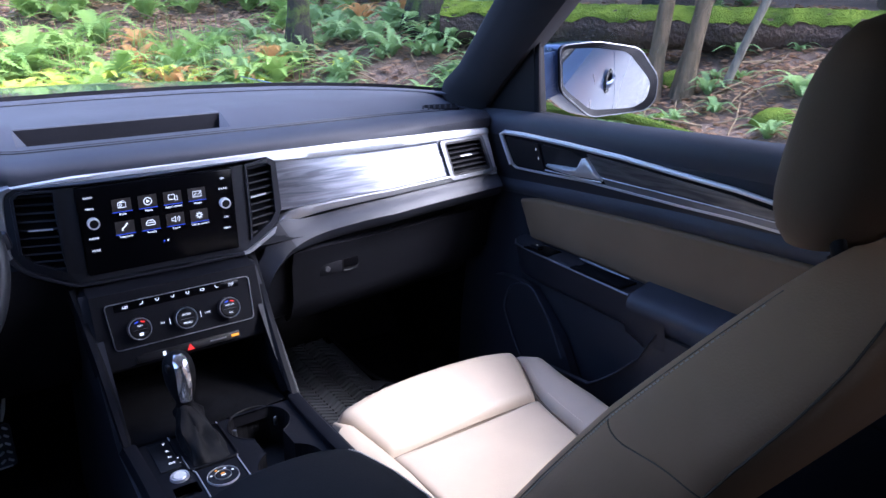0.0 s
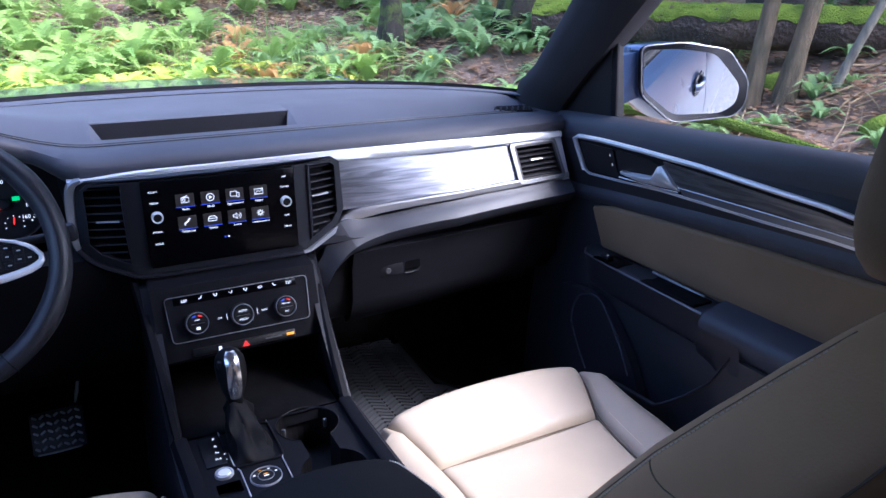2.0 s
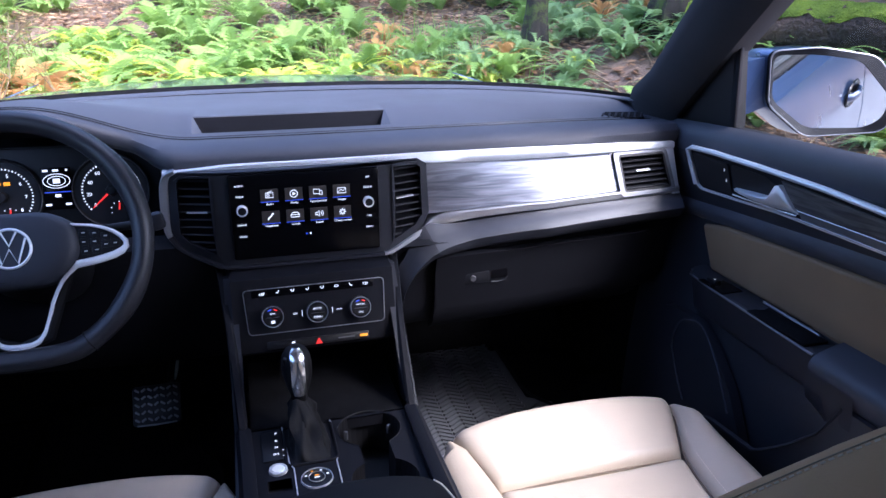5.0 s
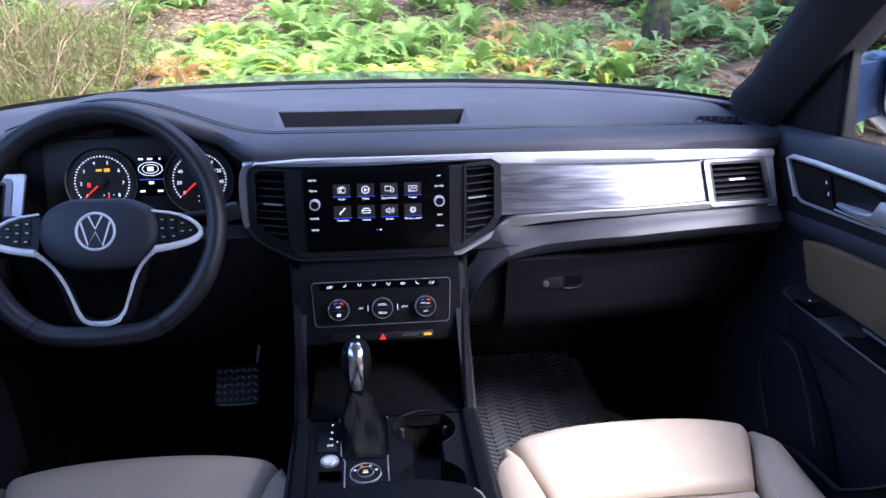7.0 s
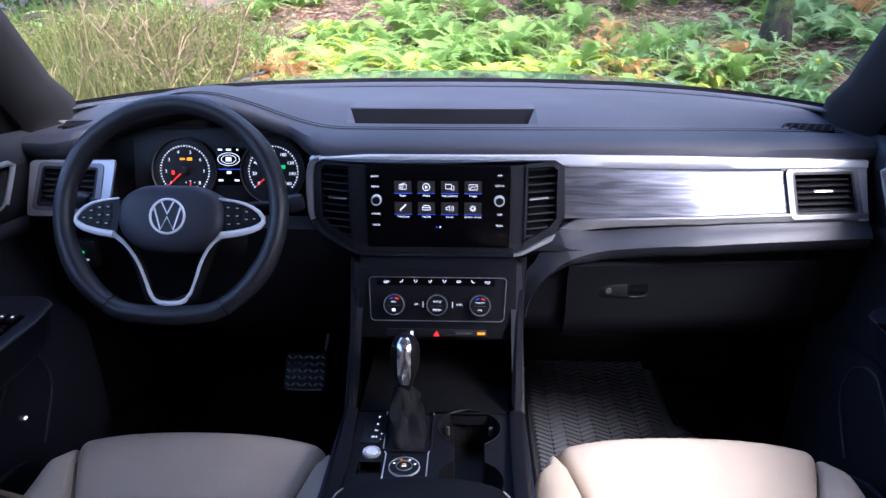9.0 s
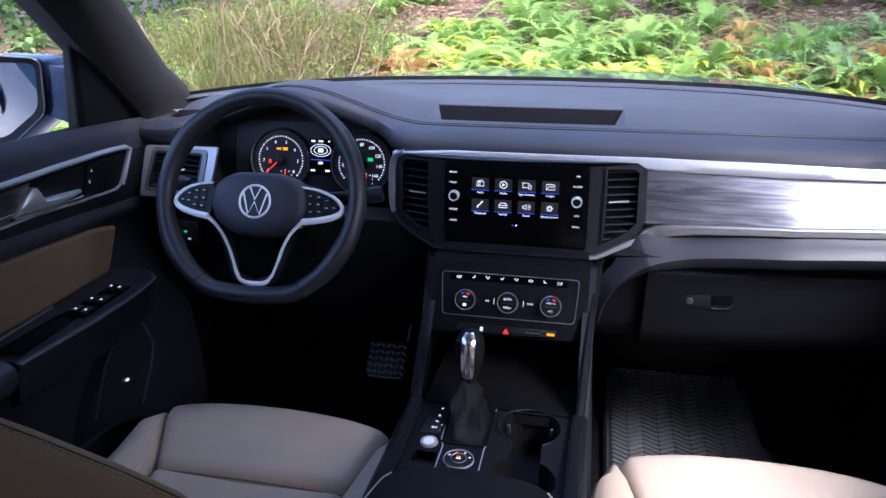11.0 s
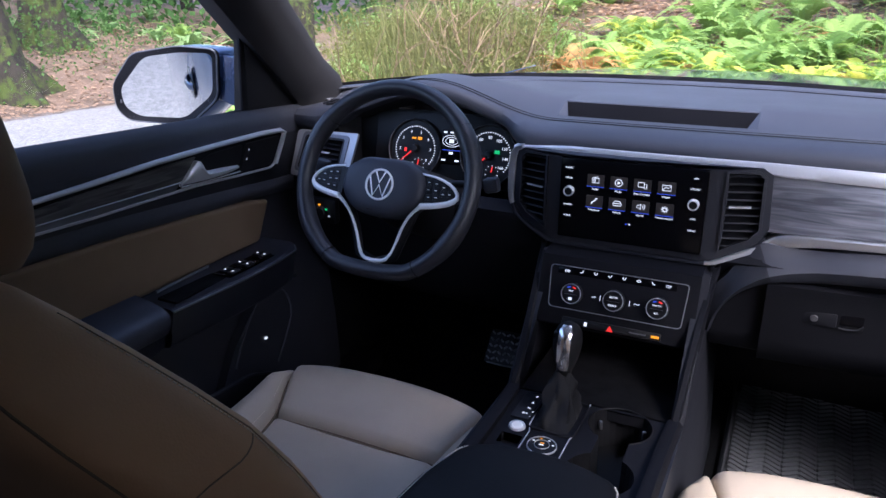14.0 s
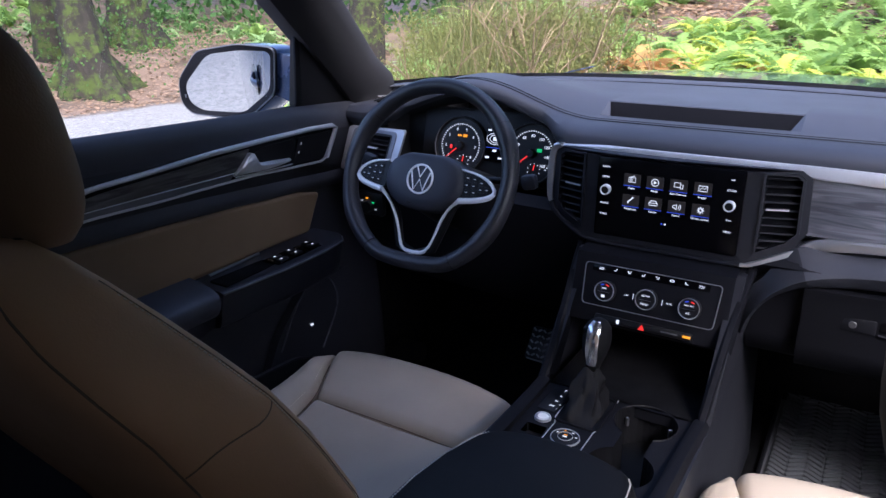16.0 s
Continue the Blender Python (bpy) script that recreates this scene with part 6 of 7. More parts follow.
# rear cabin is out of view: walls and bench darkened to cut light
part("rear_wall", rbox((0, -2.87, 0.76), (1.66, 0.06, 0.70), 0.02), DARK, body)
part("tailgate_glass", loft([[(-0.74, -2.87, 1.10), (0.74, -2.87, 1.10)], [(-0.64, -2.80, 1.60), (0.64, -2.80, 1.60)]]), PRIVACY, body, "tailgate glass, tinted dark to hold back light")
part("rear_bench", rbox((0, -1.95, 0.62), (1.40, 0.55, 0.30), 0.06), DARK, body)
part("rear_bench_back", rbox((0, -2.28, 0.98), (1.40, 0.16, 0.60), 0.06, m=Matrix.Rotation(radians(18), 3, "X")), DARK, body)
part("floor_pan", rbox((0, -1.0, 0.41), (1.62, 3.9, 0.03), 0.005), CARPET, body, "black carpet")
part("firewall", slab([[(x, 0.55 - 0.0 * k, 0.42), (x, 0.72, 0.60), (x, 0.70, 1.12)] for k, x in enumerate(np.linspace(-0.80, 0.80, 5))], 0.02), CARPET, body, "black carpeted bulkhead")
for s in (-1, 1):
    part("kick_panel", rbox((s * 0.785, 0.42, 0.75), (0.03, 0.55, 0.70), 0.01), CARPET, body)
part("sill_trim", rbox((0.72, -0.35, 0.452), (0.09, 1.3, 0.05), 0.012), DARK, body)
part("sill_trim", rbox((-0.72, -0.35, 0.452), (0.09, 1.3, 0.05), 0.012), DARK, body)
# bonnet
rows = []
for y in np.linspace(0.72, 1.95, 12):
    t = (y - 0.72) / 1.23
    rows.append([(x, y - 0.22 * (abs(x) / 0.85) ** 2.2, 1.176 - 0.062 * t - 0.085 * max(0, t - 0.72) / 0.28 - 0.035 * (abs(x) / 0.85) ** 2.5) for x in np.linspace(-0.88, 0.88, 17)])
part("bonnet", slab(rows, 0.004), PAINT, body, "dark blue bonnet")
rows = [[(x, far_y(x) + 0.012, 1.178), (x, far_y(x) + 0.05, 1.150), (x, min(far_y(x) + 0.2, 0.85) - 0.02 * abs(x), 1.125)] for x in np.linspace(-0.76, 0.76, 24)]
part("cowl", loft(rows), BLACK, body, "black cowl below the windscreen")
for s in (-1, 1):
    rows = []
    for y in np.linspace(0.40, 1.95, 8):
        rows.append([(s * a, y - 0.25 * max(0, y - 1.5), b) for a, b in ((0.80, 1.10), (0.90, 1.05), (0.945, 0.92), (0.95, 0.70), (0.93, 0.45))])
    part("wing", slab(rows, 0.004), PAINT, body, "blue front wing")
part("nose", rbox((0, 1.86, 0.70), (1.78, 0.26, 0.68), 0.05), PAINT, body, "blue front end")

# windscreen and its black border
ws = []
for k, z in enumerate(np.linspace(1.165, 1.63, 6)):
    t = (z - 1.165) / (1.63 - 1.165)
    row = []
    for x in np.linspace(-1, 1, 21):
        hw = 0.765 - 0.085 * t
        X0 = x * hw
        y0 = far_y(X0 * 0.755 / hw * 0.99) + 0.03
        y1 = -0.20 + 0.09 * (1 - x * x)
        row.append((X0, y0 + (y1 - y0) * t, z))
    ws.append(row)
windscreen = thing("windscreen", "clear laminated windscreen with a black border", "windscreen")
part("glass", loft(ws), GLASS, windscreen, "clear laminated glass").visible_shadow = False
rows = []
for x in np.linspace(-0.775, 0.775, 40):
    y, e = far_y(x), -0.014 * (abs(x) / 0.77) ** 3
    rows.append([(x, y + 0.004, 1.185 + e), (x, y + 0.014, 1.2000 + e), (x, y + 0.022, 1.196 + e), (x, y + 0.022, 1.15)])
part("glass_border", loft(rows), CARPET, windscreen, "black glass border")

# floor mats
def mat_thing(s):
    m = thing("floor_mat", "black rubber floor mat with a chevron tread" if s > 0 else "floor mat below the pedals, near black for the unlit footwell", "floor mat", "floor mats")
    # passenger's mat toned up, driver's near black: footwell light is in the colour
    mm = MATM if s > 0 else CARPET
    x0, x1, y0, y1 = (0.198, 0.60, -0.22, 0.60) if s > 0 else (-0.60, -0.198, -0.22, 0.54)
    zf = lambda y: 0.434 + 0.08 * max(0, y - 0.30)
    rows = [[(x, y, zf(y) - 0.008) for x in np.linspace(x0, x1 - (0.055 if y > 0.30 else 0), 5)] for y in np.linspace(y0, y1, 24)]
    part("sheet", slab(rows, 0.008), mm, m)
    part("rim", tube([(x, y, zf(y) + 0.004) for x, y in dense(rounded([(x0, y0), (x1, y0), (x1, 0.23), (x1 - 0.055, 0.31), (x1 - 0.055, y1), (x0, y1)], 0.05, 5), 0.03)], 0.004, 8, True), DARK if s > 0 else CARPET, m, "raised rim")
    if s > 0:
        bm = bmesh.new()
        for i in range(10):
            for j in range(49):
                cx, cy = x0 + 0.032 + 0.034 * i, y0 + 0.03 + 0.0165 * j
                if cy < 0.57 and cx < x1 - (0.085 if cy > 0.27 else 0.03):
                    rbox((cx, cy, zf(cy) + 0.0025), (0.039, 0.0095, 0.007), 0, bm, Matrix.Rotation(radians(33 if i % 2 else -33), 3, "Z"))
        t = part("tread", bm, MATM, m, "raised chevron tread", smooth=False)
        tagged(t, kind="stuff")
    return m


mat_thing(1)
mat_thing(-1)

# road wheels under the body
for sx in (-1, 1):
    for wy in (1.28, -1.72):
        rw = thing("road_wheel", "black tyre on a grey alloy rim standing on the gravel", "wheel", "road wheels")
        wm = Matrix.Translation((sx * 0.80, wy, 0.355)) @ Matrix.Rotation(radians(90 * sx), 4, "Y")
        part("tyre", lathe([(0.24, -0.10), (0.33, -0.11), (0.355, -0.08), (0.355, 0.08), (0.33, 0.11), (0.24, 0.10)], wm, 40), RUBBER, rw, "black rubber tyre")
        part("rim", lathe([(0.0, 0.06), (0.06, 0.07), (0.20, 0.05), (0.235, 0.09), (0.245, 0.10)], wm, 40), GREYTRIM, rw, "grey alloy rim")

# ---- forest ----
def ground_z(x, y):
    """The gravel lies level; a bank rises ahead and on both sides."""
    ahead = max(0.0, y - 3.6 + 0.25 * math.sin(x * 0.7) - 1.2 * max(0.0, -x - 3.6))
    right = max(0.0, x - 2.6 - 0.3 * math.sin(y * 0.8))
    left = max(0.0, -x - 8.0)
    z = 0.16 * ahead ** 1.05 + 0.235 * right + 0.16 * left
    n = noise.noise((x * 0.35, y * 0.35, 0.0)) * 0.30 + noise.noise((x * 1.3, y * 1.3, 3.0)) * 0.08
    soft = min(1.0, ahead + right + left)
    far = math.hypot(x, y)
    return min(z, 2.6 + 0.012 * far) + n * soft


GRAVEL_W = 8.0
litter = material("leaf_litter", (0.16, 0.085, 0.045), 0.9, var=0.3, big=3.0, fine=40, bump=0.9, dist=0.03, col2=(0.05, 0.032, 0.018))
gm = material("ground_cover", (0.20, 0.135, 0.095), 0.92, var=0.3, big=2.0, fine=30, bump=0.8, dist=0.03, col2=(0.085, 0.06, 0.04))
nt = gm.node_tree
N, L = nt.nodes, nt.links
geo = N.new("ShaderNodeNewGeometry")
sep = N.new("ShaderNodeSeparateXYZ")
L.new(geo.outputs["Position"], sep.inputs[0])


def math_node(op, a, b):
    m = N.new("ShaderNodeMath")
    m.operation = op
    for k, v in enumerate((a, b)):
        if isinstance(v, (int, float)):
            m.inputs[k].default_value = v
        else:
            L.new(v, m.inputs[k])
    return m.outputs[0]


nz = N.new("ShaderNodeTexNoise")
nz.inputs["Scale"].default_value, nz.inputs["Detail"].default_value = 1.2, 5
L.new(geo.outputs["Position"], nz.inputs[0])
wob = math_node("MULTIPLY", math_node("SUBTRACT", nz.outputs["Fac"], 0.5), 1.6)
ahead = math_node("SUBTRACT", math_node("SUBTRACT", sep.outputs["Y"], 3.2), math_node("MULTIPLY", math_node("MAXIMUM", math_node("SUBTRACT", math_node("MULTIPLY", sep.outputs["X"], -1.0), 3.6), 0.0), 1.2))
right = math_node("SUBTRACT", sep.outputs["X"], 2.2)
left = math_node("SUBTRACT", math_node("MULTIPLY", sep.outputs["X"], -1.0), GRAVEL_W)
away = math_node("ADD", math_node("MAXIMUM", math_node("MAXIMUM", ahead, right), left), wob)
mask = N.new("ShaderNodeMapRange")
mask.inputs["From Min"].default_value, mask.inputs["From Max"].default_value = -0.15, 0.25
L.new(away, mask.inputs[0])
gv = N.new("ShaderNodeTexVoronoi")
gv.inputs["Scale"].default_value = 38
L.new(geo.outputs["Position"], gv.inputs[0])
gmix = N.new("ShaderNodeMix")
gmix.data_type = "RGBA"
gmix.inputs["A"].default_value, gmix.inputs["B"].default_value = (0.13, 0.128, 0.122, 1), (0.27, 0.264, 0.252, 1)
L.new(gv.outputs["Color"], gmix.inputs["Factor"])
old = next(x for x in N if x.bl_idname == "ShaderNodeMix" and x != gmix)
top = N.new("ShaderNodeMix")
top.data_type = "RGBA"
L.new(mask.outputs[0], top.inputs["Factor"])
L.new(gmix.outputs["Result"], top.inputs["A"])
L.new(old.outputs["Result"], top.inputs["B"])
L.new(top.outputs["Result"], N["Principled BSDF"].inputs["Base Color"])

gx = np.concatenate([np.linspace(-400, -40, 10), np.linspace(-34, -14, 12), np.linspace(-13, 13, 90), np.linspace(14, 34, 12), np.linspace(40, 400, 10)])
gy = np.concatenate([np.linspace(-400, -40, 10), np.linspace(-30, -6, 12), np.linspace(-5, 16, 80), np.linspace(18, 40, 12), np.linspace(48, 400, 10)])
ground = part("ground", loft([[(x, y, ground_z(x, y)) for x in gx] for y in gy]), gm)
tagged(ground, "pale gravel clearing rising to brown leaf litter", "ground", kind="structure")



def leaf_material(name, a, b):
    m = material(name, a, 0.75, col2=b, big=3.0, fine=80, bump=0.1, seeds=True, spec=0.2)
    nt = m.node_tree
    bs = nt.nodes["Principled BSDF"]
    out = nt.nodes["Material Output"]
    tr, mx = nt.nodes.new("ShaderNodeBsdfTranslucent"), nt.nodes.new("ShaderNodeMixShader")
    mix = next(x for x in nt.nodes if x.bl_idname == "ShaderNodeMix")
    nt.links.new(mix.outputs["Result"], tr.inputs[0])
    mx.inputs[0].default_value = 0.45
    nt.links.new(bs.outputs[0], mx.inputs[1])
    nt.links.new(tr.outputs[0], mx.inputs[2])
    nt.links.new(mx.outputs[0], out.inputs[0])
    return m


FERN_G = leaf_material("fern_green", (0.38, 0.53, 0.13), (0.19, 0.34, 0.10))
FERN_B = leaf_material("fern_blue_green", (0.34, 0.49, 0.20), (0.20, 0.32, 0.13))
FERN_Y = leaf_material("fern_yellow", (0.84, 0.74, 0.13), (0.46, 0.66, 0.12))
FERN_R = leaf_material("fern_rust", (0.68, 0.40, 0.16), (0.46, 0.23, 0.08))
MOSS = material("moss", (0.17, 0.235, 0.03), 0.95, var=0.3, big=4, fine=70, bump=1.0, dist=0.04, col2=(0.05, 0.085, 0.015), spec=0.1)
BARK = material("bark", (0.21, 0.145, 0.085), 0.95, var=0.3, big=5, fine=40, bump=1.0, dist=0.03, col2=(0.09, 0.075, 0.045), stretch=(4, 4, 0.8))
PALE_BARK = material("pale_bark", (0.22, 0.19, 0.14), 0.9, var=0.25, big=7, fine=60, bump=0.7, dist=0.01, col2=(0.07, 0.062, 0.05), stretch=(3, 3, 0.8))
DARK_BARK = material("deep_brown_bark", (0.035, 0.028, 0.022), 0.85, var=0.3, big=5, fine=50, bump=1.0, dist=0.02)
MOSSY = material("mossy_bark", (0.034, 0.027, 0.020), 0.95, var=0.3, big=5, fine=45, bump=1.0, dist=0.025, col2=(0.015, 0.013, 0.010), stretch=(3, 3, 0.9))
mn, ml = MOSSY.node_tree.nodes, MOSSY.node_tree.links
mm = mn.new("ShaderNodeTexNoise")
mm.inputs["Scale"].default_value, mm.inputs["Detail"].default_value, mm.inputs["Roughness"].default_value = 4.6, 7, 0.7
mt = mn.new("ShaderNodeTexCoord")
ml.new(mt.outputs["Object"], mm.inputs[0])
mr = mn.new("ShaderNodeMapRange")
mr.inputs["From Min"].default_value, mr.inputs["From Max"].default_value = 0.48, 0.58
ml.new(mm.outputs["Fac"], mr.inputs[0])
mx_ = mn.new("ShaderNodeMix")
mx_.data_type = "RGBA"
ml.new(mr.outputs[0], mx_.inputs["Factor"])
ml.new(next(q for q in mn if q.bl_idname == "ShaderNodeMix" and q != mx_).outputs["Result"], mx_.inputs["A"])
mx_.inputs["B"].default_value = (0.058, 0.085, 0.013, 1)
ml.new(mx_.outputs["Result"], mn["Principled BSDF"].inputs["Base Color"])
LOG_BARK = material("rotten_bark", (0.085, 0.052, 0.033), 0.9, var=0.3, big=1.6, fine=26, bump=1.0, dist=0.05, col2=(0.018, 0.014, 0.012))
TWIG = material("dry_twig", (0.22, 0.155, 0.085), 0.85, var=0.25, big=9, fine=120, bump=0.3)
STRAW = leaf_material("dry_grass", (0.27, 0.25, 0.095), (0.12, 0.14, 0.045))
DEAD = leaf_material("dead_leaf", (0.36, 0.225, 0.135), (0.19, 0.105, 0.06))


DEAD_PALE = leaf_material("dry_leaf", (0.62, 0.43, 0.28), (0.36, 0.22, 0.13))
# copy of the dead leaf for the left, toned to offset light there
DEAD_LEFT = leaf_material("left_leaf", (0.42, 0.29, 0.20), (0.20, 0.135, 0.095))


def frond(bm, base, az, length, rise, droop, width, rng, pairs=19):
    """One fern frond: an arching midrib with tapering leaflets on both sides."""
    d = Vector((math.cos(az), math.sin(az), 0))
    s = Vector((-d.y, d.x, 0))
    pts = []
    for k in range(pairs + 1):
        t = k / pairs
        pts.append(Vector(base) + d * length * t * (0.55 + 0.45 * t) + Vector((0, 0, rise * math.sin(min(1, t * 1.05) * math.pi * 0.62) - droop * t * t)))
    twist = rng.uniform(-0.5, 0.5)
    for k in range(1, pairs + 1):
        t = k / pairs
        w = width * math.sin(math.pi * (0.12 + 0.88 * t) ** 0.75) ** 0.8 * rng.uniform(0.85, 1.1)
        if w < 0.01:
            w = 0.012
        f = (pts[k] - pts[k - 1])
        g = f.normalized()
        up = s.cross(g)
        for q in (-1, 1):
            o = (s * q * math.cos(0.35) + up * (0.25 * twist * q - 0.18) + g * 0.35).normalized()
            h = f.length * 0.46
            a, b = pts[k] - g * h, pts[k] + g * h
            m = pts[k] + o * w * 0.55
            e = pts[k] + o * w - Vector((0, 0, w * 0.15))
            va, vb, vm1, vm2, ve = (bm.verts.new(p) for p in (a, b, m - g * h * 0.95, m + g * h * 0.75, e))
            bm.faces.new((va, vm1, vm2, vb))
            bm.faces.new((vm1, ve, vm2))
    for k in range(pairs):
        wv = 0.004
        q = [bm.verts.new(p) for p in (pts[k] - s * wv, pts[k] + s * wv, pts[k + 1] + s * wv * 0.6, pts[k + 1] - s * wv * 0.6)]
        bm.faces.new(q)


def fern_mesh(seed, n, length, mat):
    rng = random.Random(seed)
    bm = bmesh.new()
    for k in range(n):
        az = 2 * math.pi * k / n + rng.uniform(-0.3, 0.3)
        frond(bm, (0, 0, 0.02), az, length * rng.uniform(0.7, 1.15), length * rng.uniform(0.35, 0.75), length * rng.uniform(0.05, 0.35), length * rng.uniform(0.15, 0.2), rng)
    me = bpy.data.meshes.new("fern")
    bm.to_mesh(me)
    bm.free()
    me.materials.append(mat)
    return me


FERNS = [("green", fern_mesh(1, 13, 0.75, FERN_G)), ("green", fern_mesh(2, 16, 0.85, FERN_G)), ("blue-green", fern_mesh(3, 14, 0.72, FERN_B)), ("yellowing", fern_mesh(4, 13, 0.7, FERN_Y)), ("rust-brown", fern_mesh(5, 9, 0.6, FERN_R))]
rng = random.Random(11)


def put_fern(kind, x, y, size, lean=0.0):
    word, me = FERNS[kind]
    f = new("fern", me)
    f.matrix_basis = Matrix.Translation((x, y, ground_z(x, y) - 0.02)) @ Matrix.Rotation(rng.uniform(0, 6.28), 4, "Z") @ Matrix.Rotation(rng.uniform(-0.15, 0.15), 4, "X") @ Matrix.Diagonal((size, size, size, 1))
    tagged(f, {"green": "arching green fern on leaf litter", "blue-green": "broad blue-green sword fern on the bank", "yellowing": "yellowing fern catching the sun light", "rust-brown": "withered rust-brown fern among green ones"}[word], "fern", "ferns on the bank")
    return f


# bank ahead, from bushes at the left to leaf litter at the right
for k in range(230):
    y = 4.0 + 4.6 * rng.random() ** 1.4
    x = -3.4 + 9.4 * rng.random()
    if x < -1.3 and rng.random() < 0.6:
        continue
    bare = math.exp(-((x - 3.6) / 0.7) ** 2) * (y > 4.8)
    if rng.random() < bare * 0.8:
        continue
    bright = math.exp(-((x - 0.1) / 1.9) ** 2) * (y < 6.6)
    r = rng.random()
    kind = 3 if r < 0.70 * bright else (4 if r > 0.84 else (2 if x > 1.2 and rng.random() < 0.65 else (0 if rng.random() < 0.5 else 1)))
    put_fern(kind, x, y, rng.uniform(0.42, 0.78))
for k in range(46):
    y = rng.uniform(-1.0, 5.0)
    x = 4.0 + 5.0 * rng.random() ** 1.3
    if rng.random() < 0.45:
        put_fern(2 if rng.random() < 0.7 else 0, x, y, rng.uniform(0.30, 0.52))
for k in range(60):
    a = rng.uniform(10, 60)
    d = rng.uniform(12.5, 17)
    x, y = -d * math.cos(radians(a)) - 1, d * math.sin(radians(a)) - 0.5
    put_fern(rng.choice((2, 2, 0)), x, y, rng.uniform(0.45, 0.8))


for k in range(16):
    y = rng.uniform(4.7, 6.2)
    put_fern(4, -(y + 1.17) * rng.gauss(0.262, 0.022), y, rng.uniform(0.75, 1.1))
for k in range(30):
    y = rng.uniform(5.8, 9.0)
    put_fern(rng.choice((0, 1, 3)), -(y + 1.17) * rng.uniform(0.02, 0.30), y, rng.uniform(0.6, 0.95))
for k in range(22):
    y = rng.uniform(7.2, 9.5)
    put_fern(rng.choice((0, 2, 1)), -(y + 1.17) * rng.uniform(0.30, 0.60), y, rng.uniform(0.7, 1.0))
for k in range(26):
    put_fern(rng.choice((0, 2, 1)), rng.uniform(-5.6, -3.7), rng.uniform(4.4, 7.5), rng.uniform(0.5, 0.8))


def undergrowth(name, n, area, kinds, label):
    """Ferns too many to tell apart, joined into one mesh."""
    r = random.Random(name + label)
    cos, faces, base = [], [], 0
    src = {}
    for k in kinds:
        me = FERNS[k][1]
        co = np.zeros(len(me.vertices) * 3)
        me.vertices.foreach_get("co", co)
        src[k] = co.reshape(-1, 3), [tuple(p.vertices) for p in me.polygons]
    for k in range(n):
        x, y, q = area(r)
        co, fs = src[kinds[k % len(kinds)]]
        a = r.uniform(0, 6.28)
        m = np.array([[math.cos(a), -math.sin(a), 0], [math.sin(a), math.cos(a), 0], [0, 0, 1]])
        cos.append(co @ m.T * q + np.array([x, y, ground_z(x, y) - 0.02]))
        faces += [tuple(v + base for v in f) for f in fs]
        base += len(co)
    me = bpy.data.meshes.new(name)
    me.from_pydata(np.concatenate(cos).tolist(), [], faces)
    me.materials.append(FERNS[kinds[0]][1].materials[0])
    return tagged(new(name, me), label, "ferns", kind="stuff")


undergrowth("fern_undergrowth", 170, lambda r: (r.uniform(0.5, 6.0), 4.2 + 2.6 * r.random() ** 1.5, r.uniform(0.35, 0.65)), (2, 0), "blue-green ferns crowding the bank")
undergrowth("fern_undergrowth", 190, lambda r: (r.gauss(-0.2, 1.3), r.uniform(4.0, 6.8), r.uniform(0.3, 0.58)), (3, 1), "yellow-green ferns crowding the bank")
undergrowth("fern_undergrowth", 80, lambda r: (r.uniform(-3, 6.5), r.uniform(6.6, 12), r.uniform(0.45, 0.95)), (1, 2), "green ferns further up the bank")


undergrowth("fern_undergrowth", 46, lambda r: (r.gauss(0.2, 1.5), r.uniform(4.1, 6.8), r.uniform(0.45, 0.75)), (4,), "withered rust-brown ferns among the green")
undergrowth("fern_undergrowth", 20, lambda r: (r.uniform(4.6, 6.8), r.uniform(0.6, 5.0), r.uniform(0.24, 0.42)), (2, 0), "low ferns round the fallen log")


# loose leaves on the ground
def leaves(name, n, area, mat, label, size=0.05):
    bm = bmesh.new()
    r = random.Random(name)
    for k in range(n):
        x, y = area(r)
        z = ground_z(x, y) + 0.01 + 0.02 * r.random()
        a, t = r.uniform(0, 6.28), r.uniform(-0.6, 0.6)
        c, s_ = math.cos(a), math.sin(a)
        L_, W_ = size * r.uniform(0.6, 1.4), size * r.uniform(0.35, 0.8)
        vs = []
        for u, v, h in ((-1, 0, 0), (-0.2, -0.8, 0.15), (0.5, -0.6, 0.1), (1, 0, 0.3), (0.5, 0.6, 0.2), (-0.2, 0.8, 0.1)):
            vs.append(bm.verts.new((x + L_ * u * c - W_ * v * s_, y + L_ * u * s_ + W_ * v * c, z + h * L_ + t * W_ * v + abs(t) * W_)))
        bm.faces.new(vs)
    ob = part(name, bm, mat, smooth=False)
    return tagged(ob, label, "leaves", kind="stuff")


leaves("fallen_leaves", 5000, lambda r: (r.uniform(-4, 7), 4.0 + 7 * r.random()), DEAD, "brown fallen leaves scattered over the bank", 0.055)
leaves("fallen_leaves", 11000, lambda r: (3.0 + 5 * r.random(), r.triangular(-4.5, 6.5, 2.8)), DEAD, "brown fallen leaves below the log", 0.038)
leaves("fallen_leaves", 9000, lambda r: (r.uniform(-3.5, 6.5), 6.0 + 7 * r.random()), DEAD_PALE, "pale dry leaves further up the bank", 0.05)
leaves("fallen_leaves", 11000, lambda r: (-8.0 - 6.0 * r.random() ** 1.2, r.uniform(-0.5, 11)), DEAD_LEFT, "brown fallen leaves beside the gravel", 0.034)


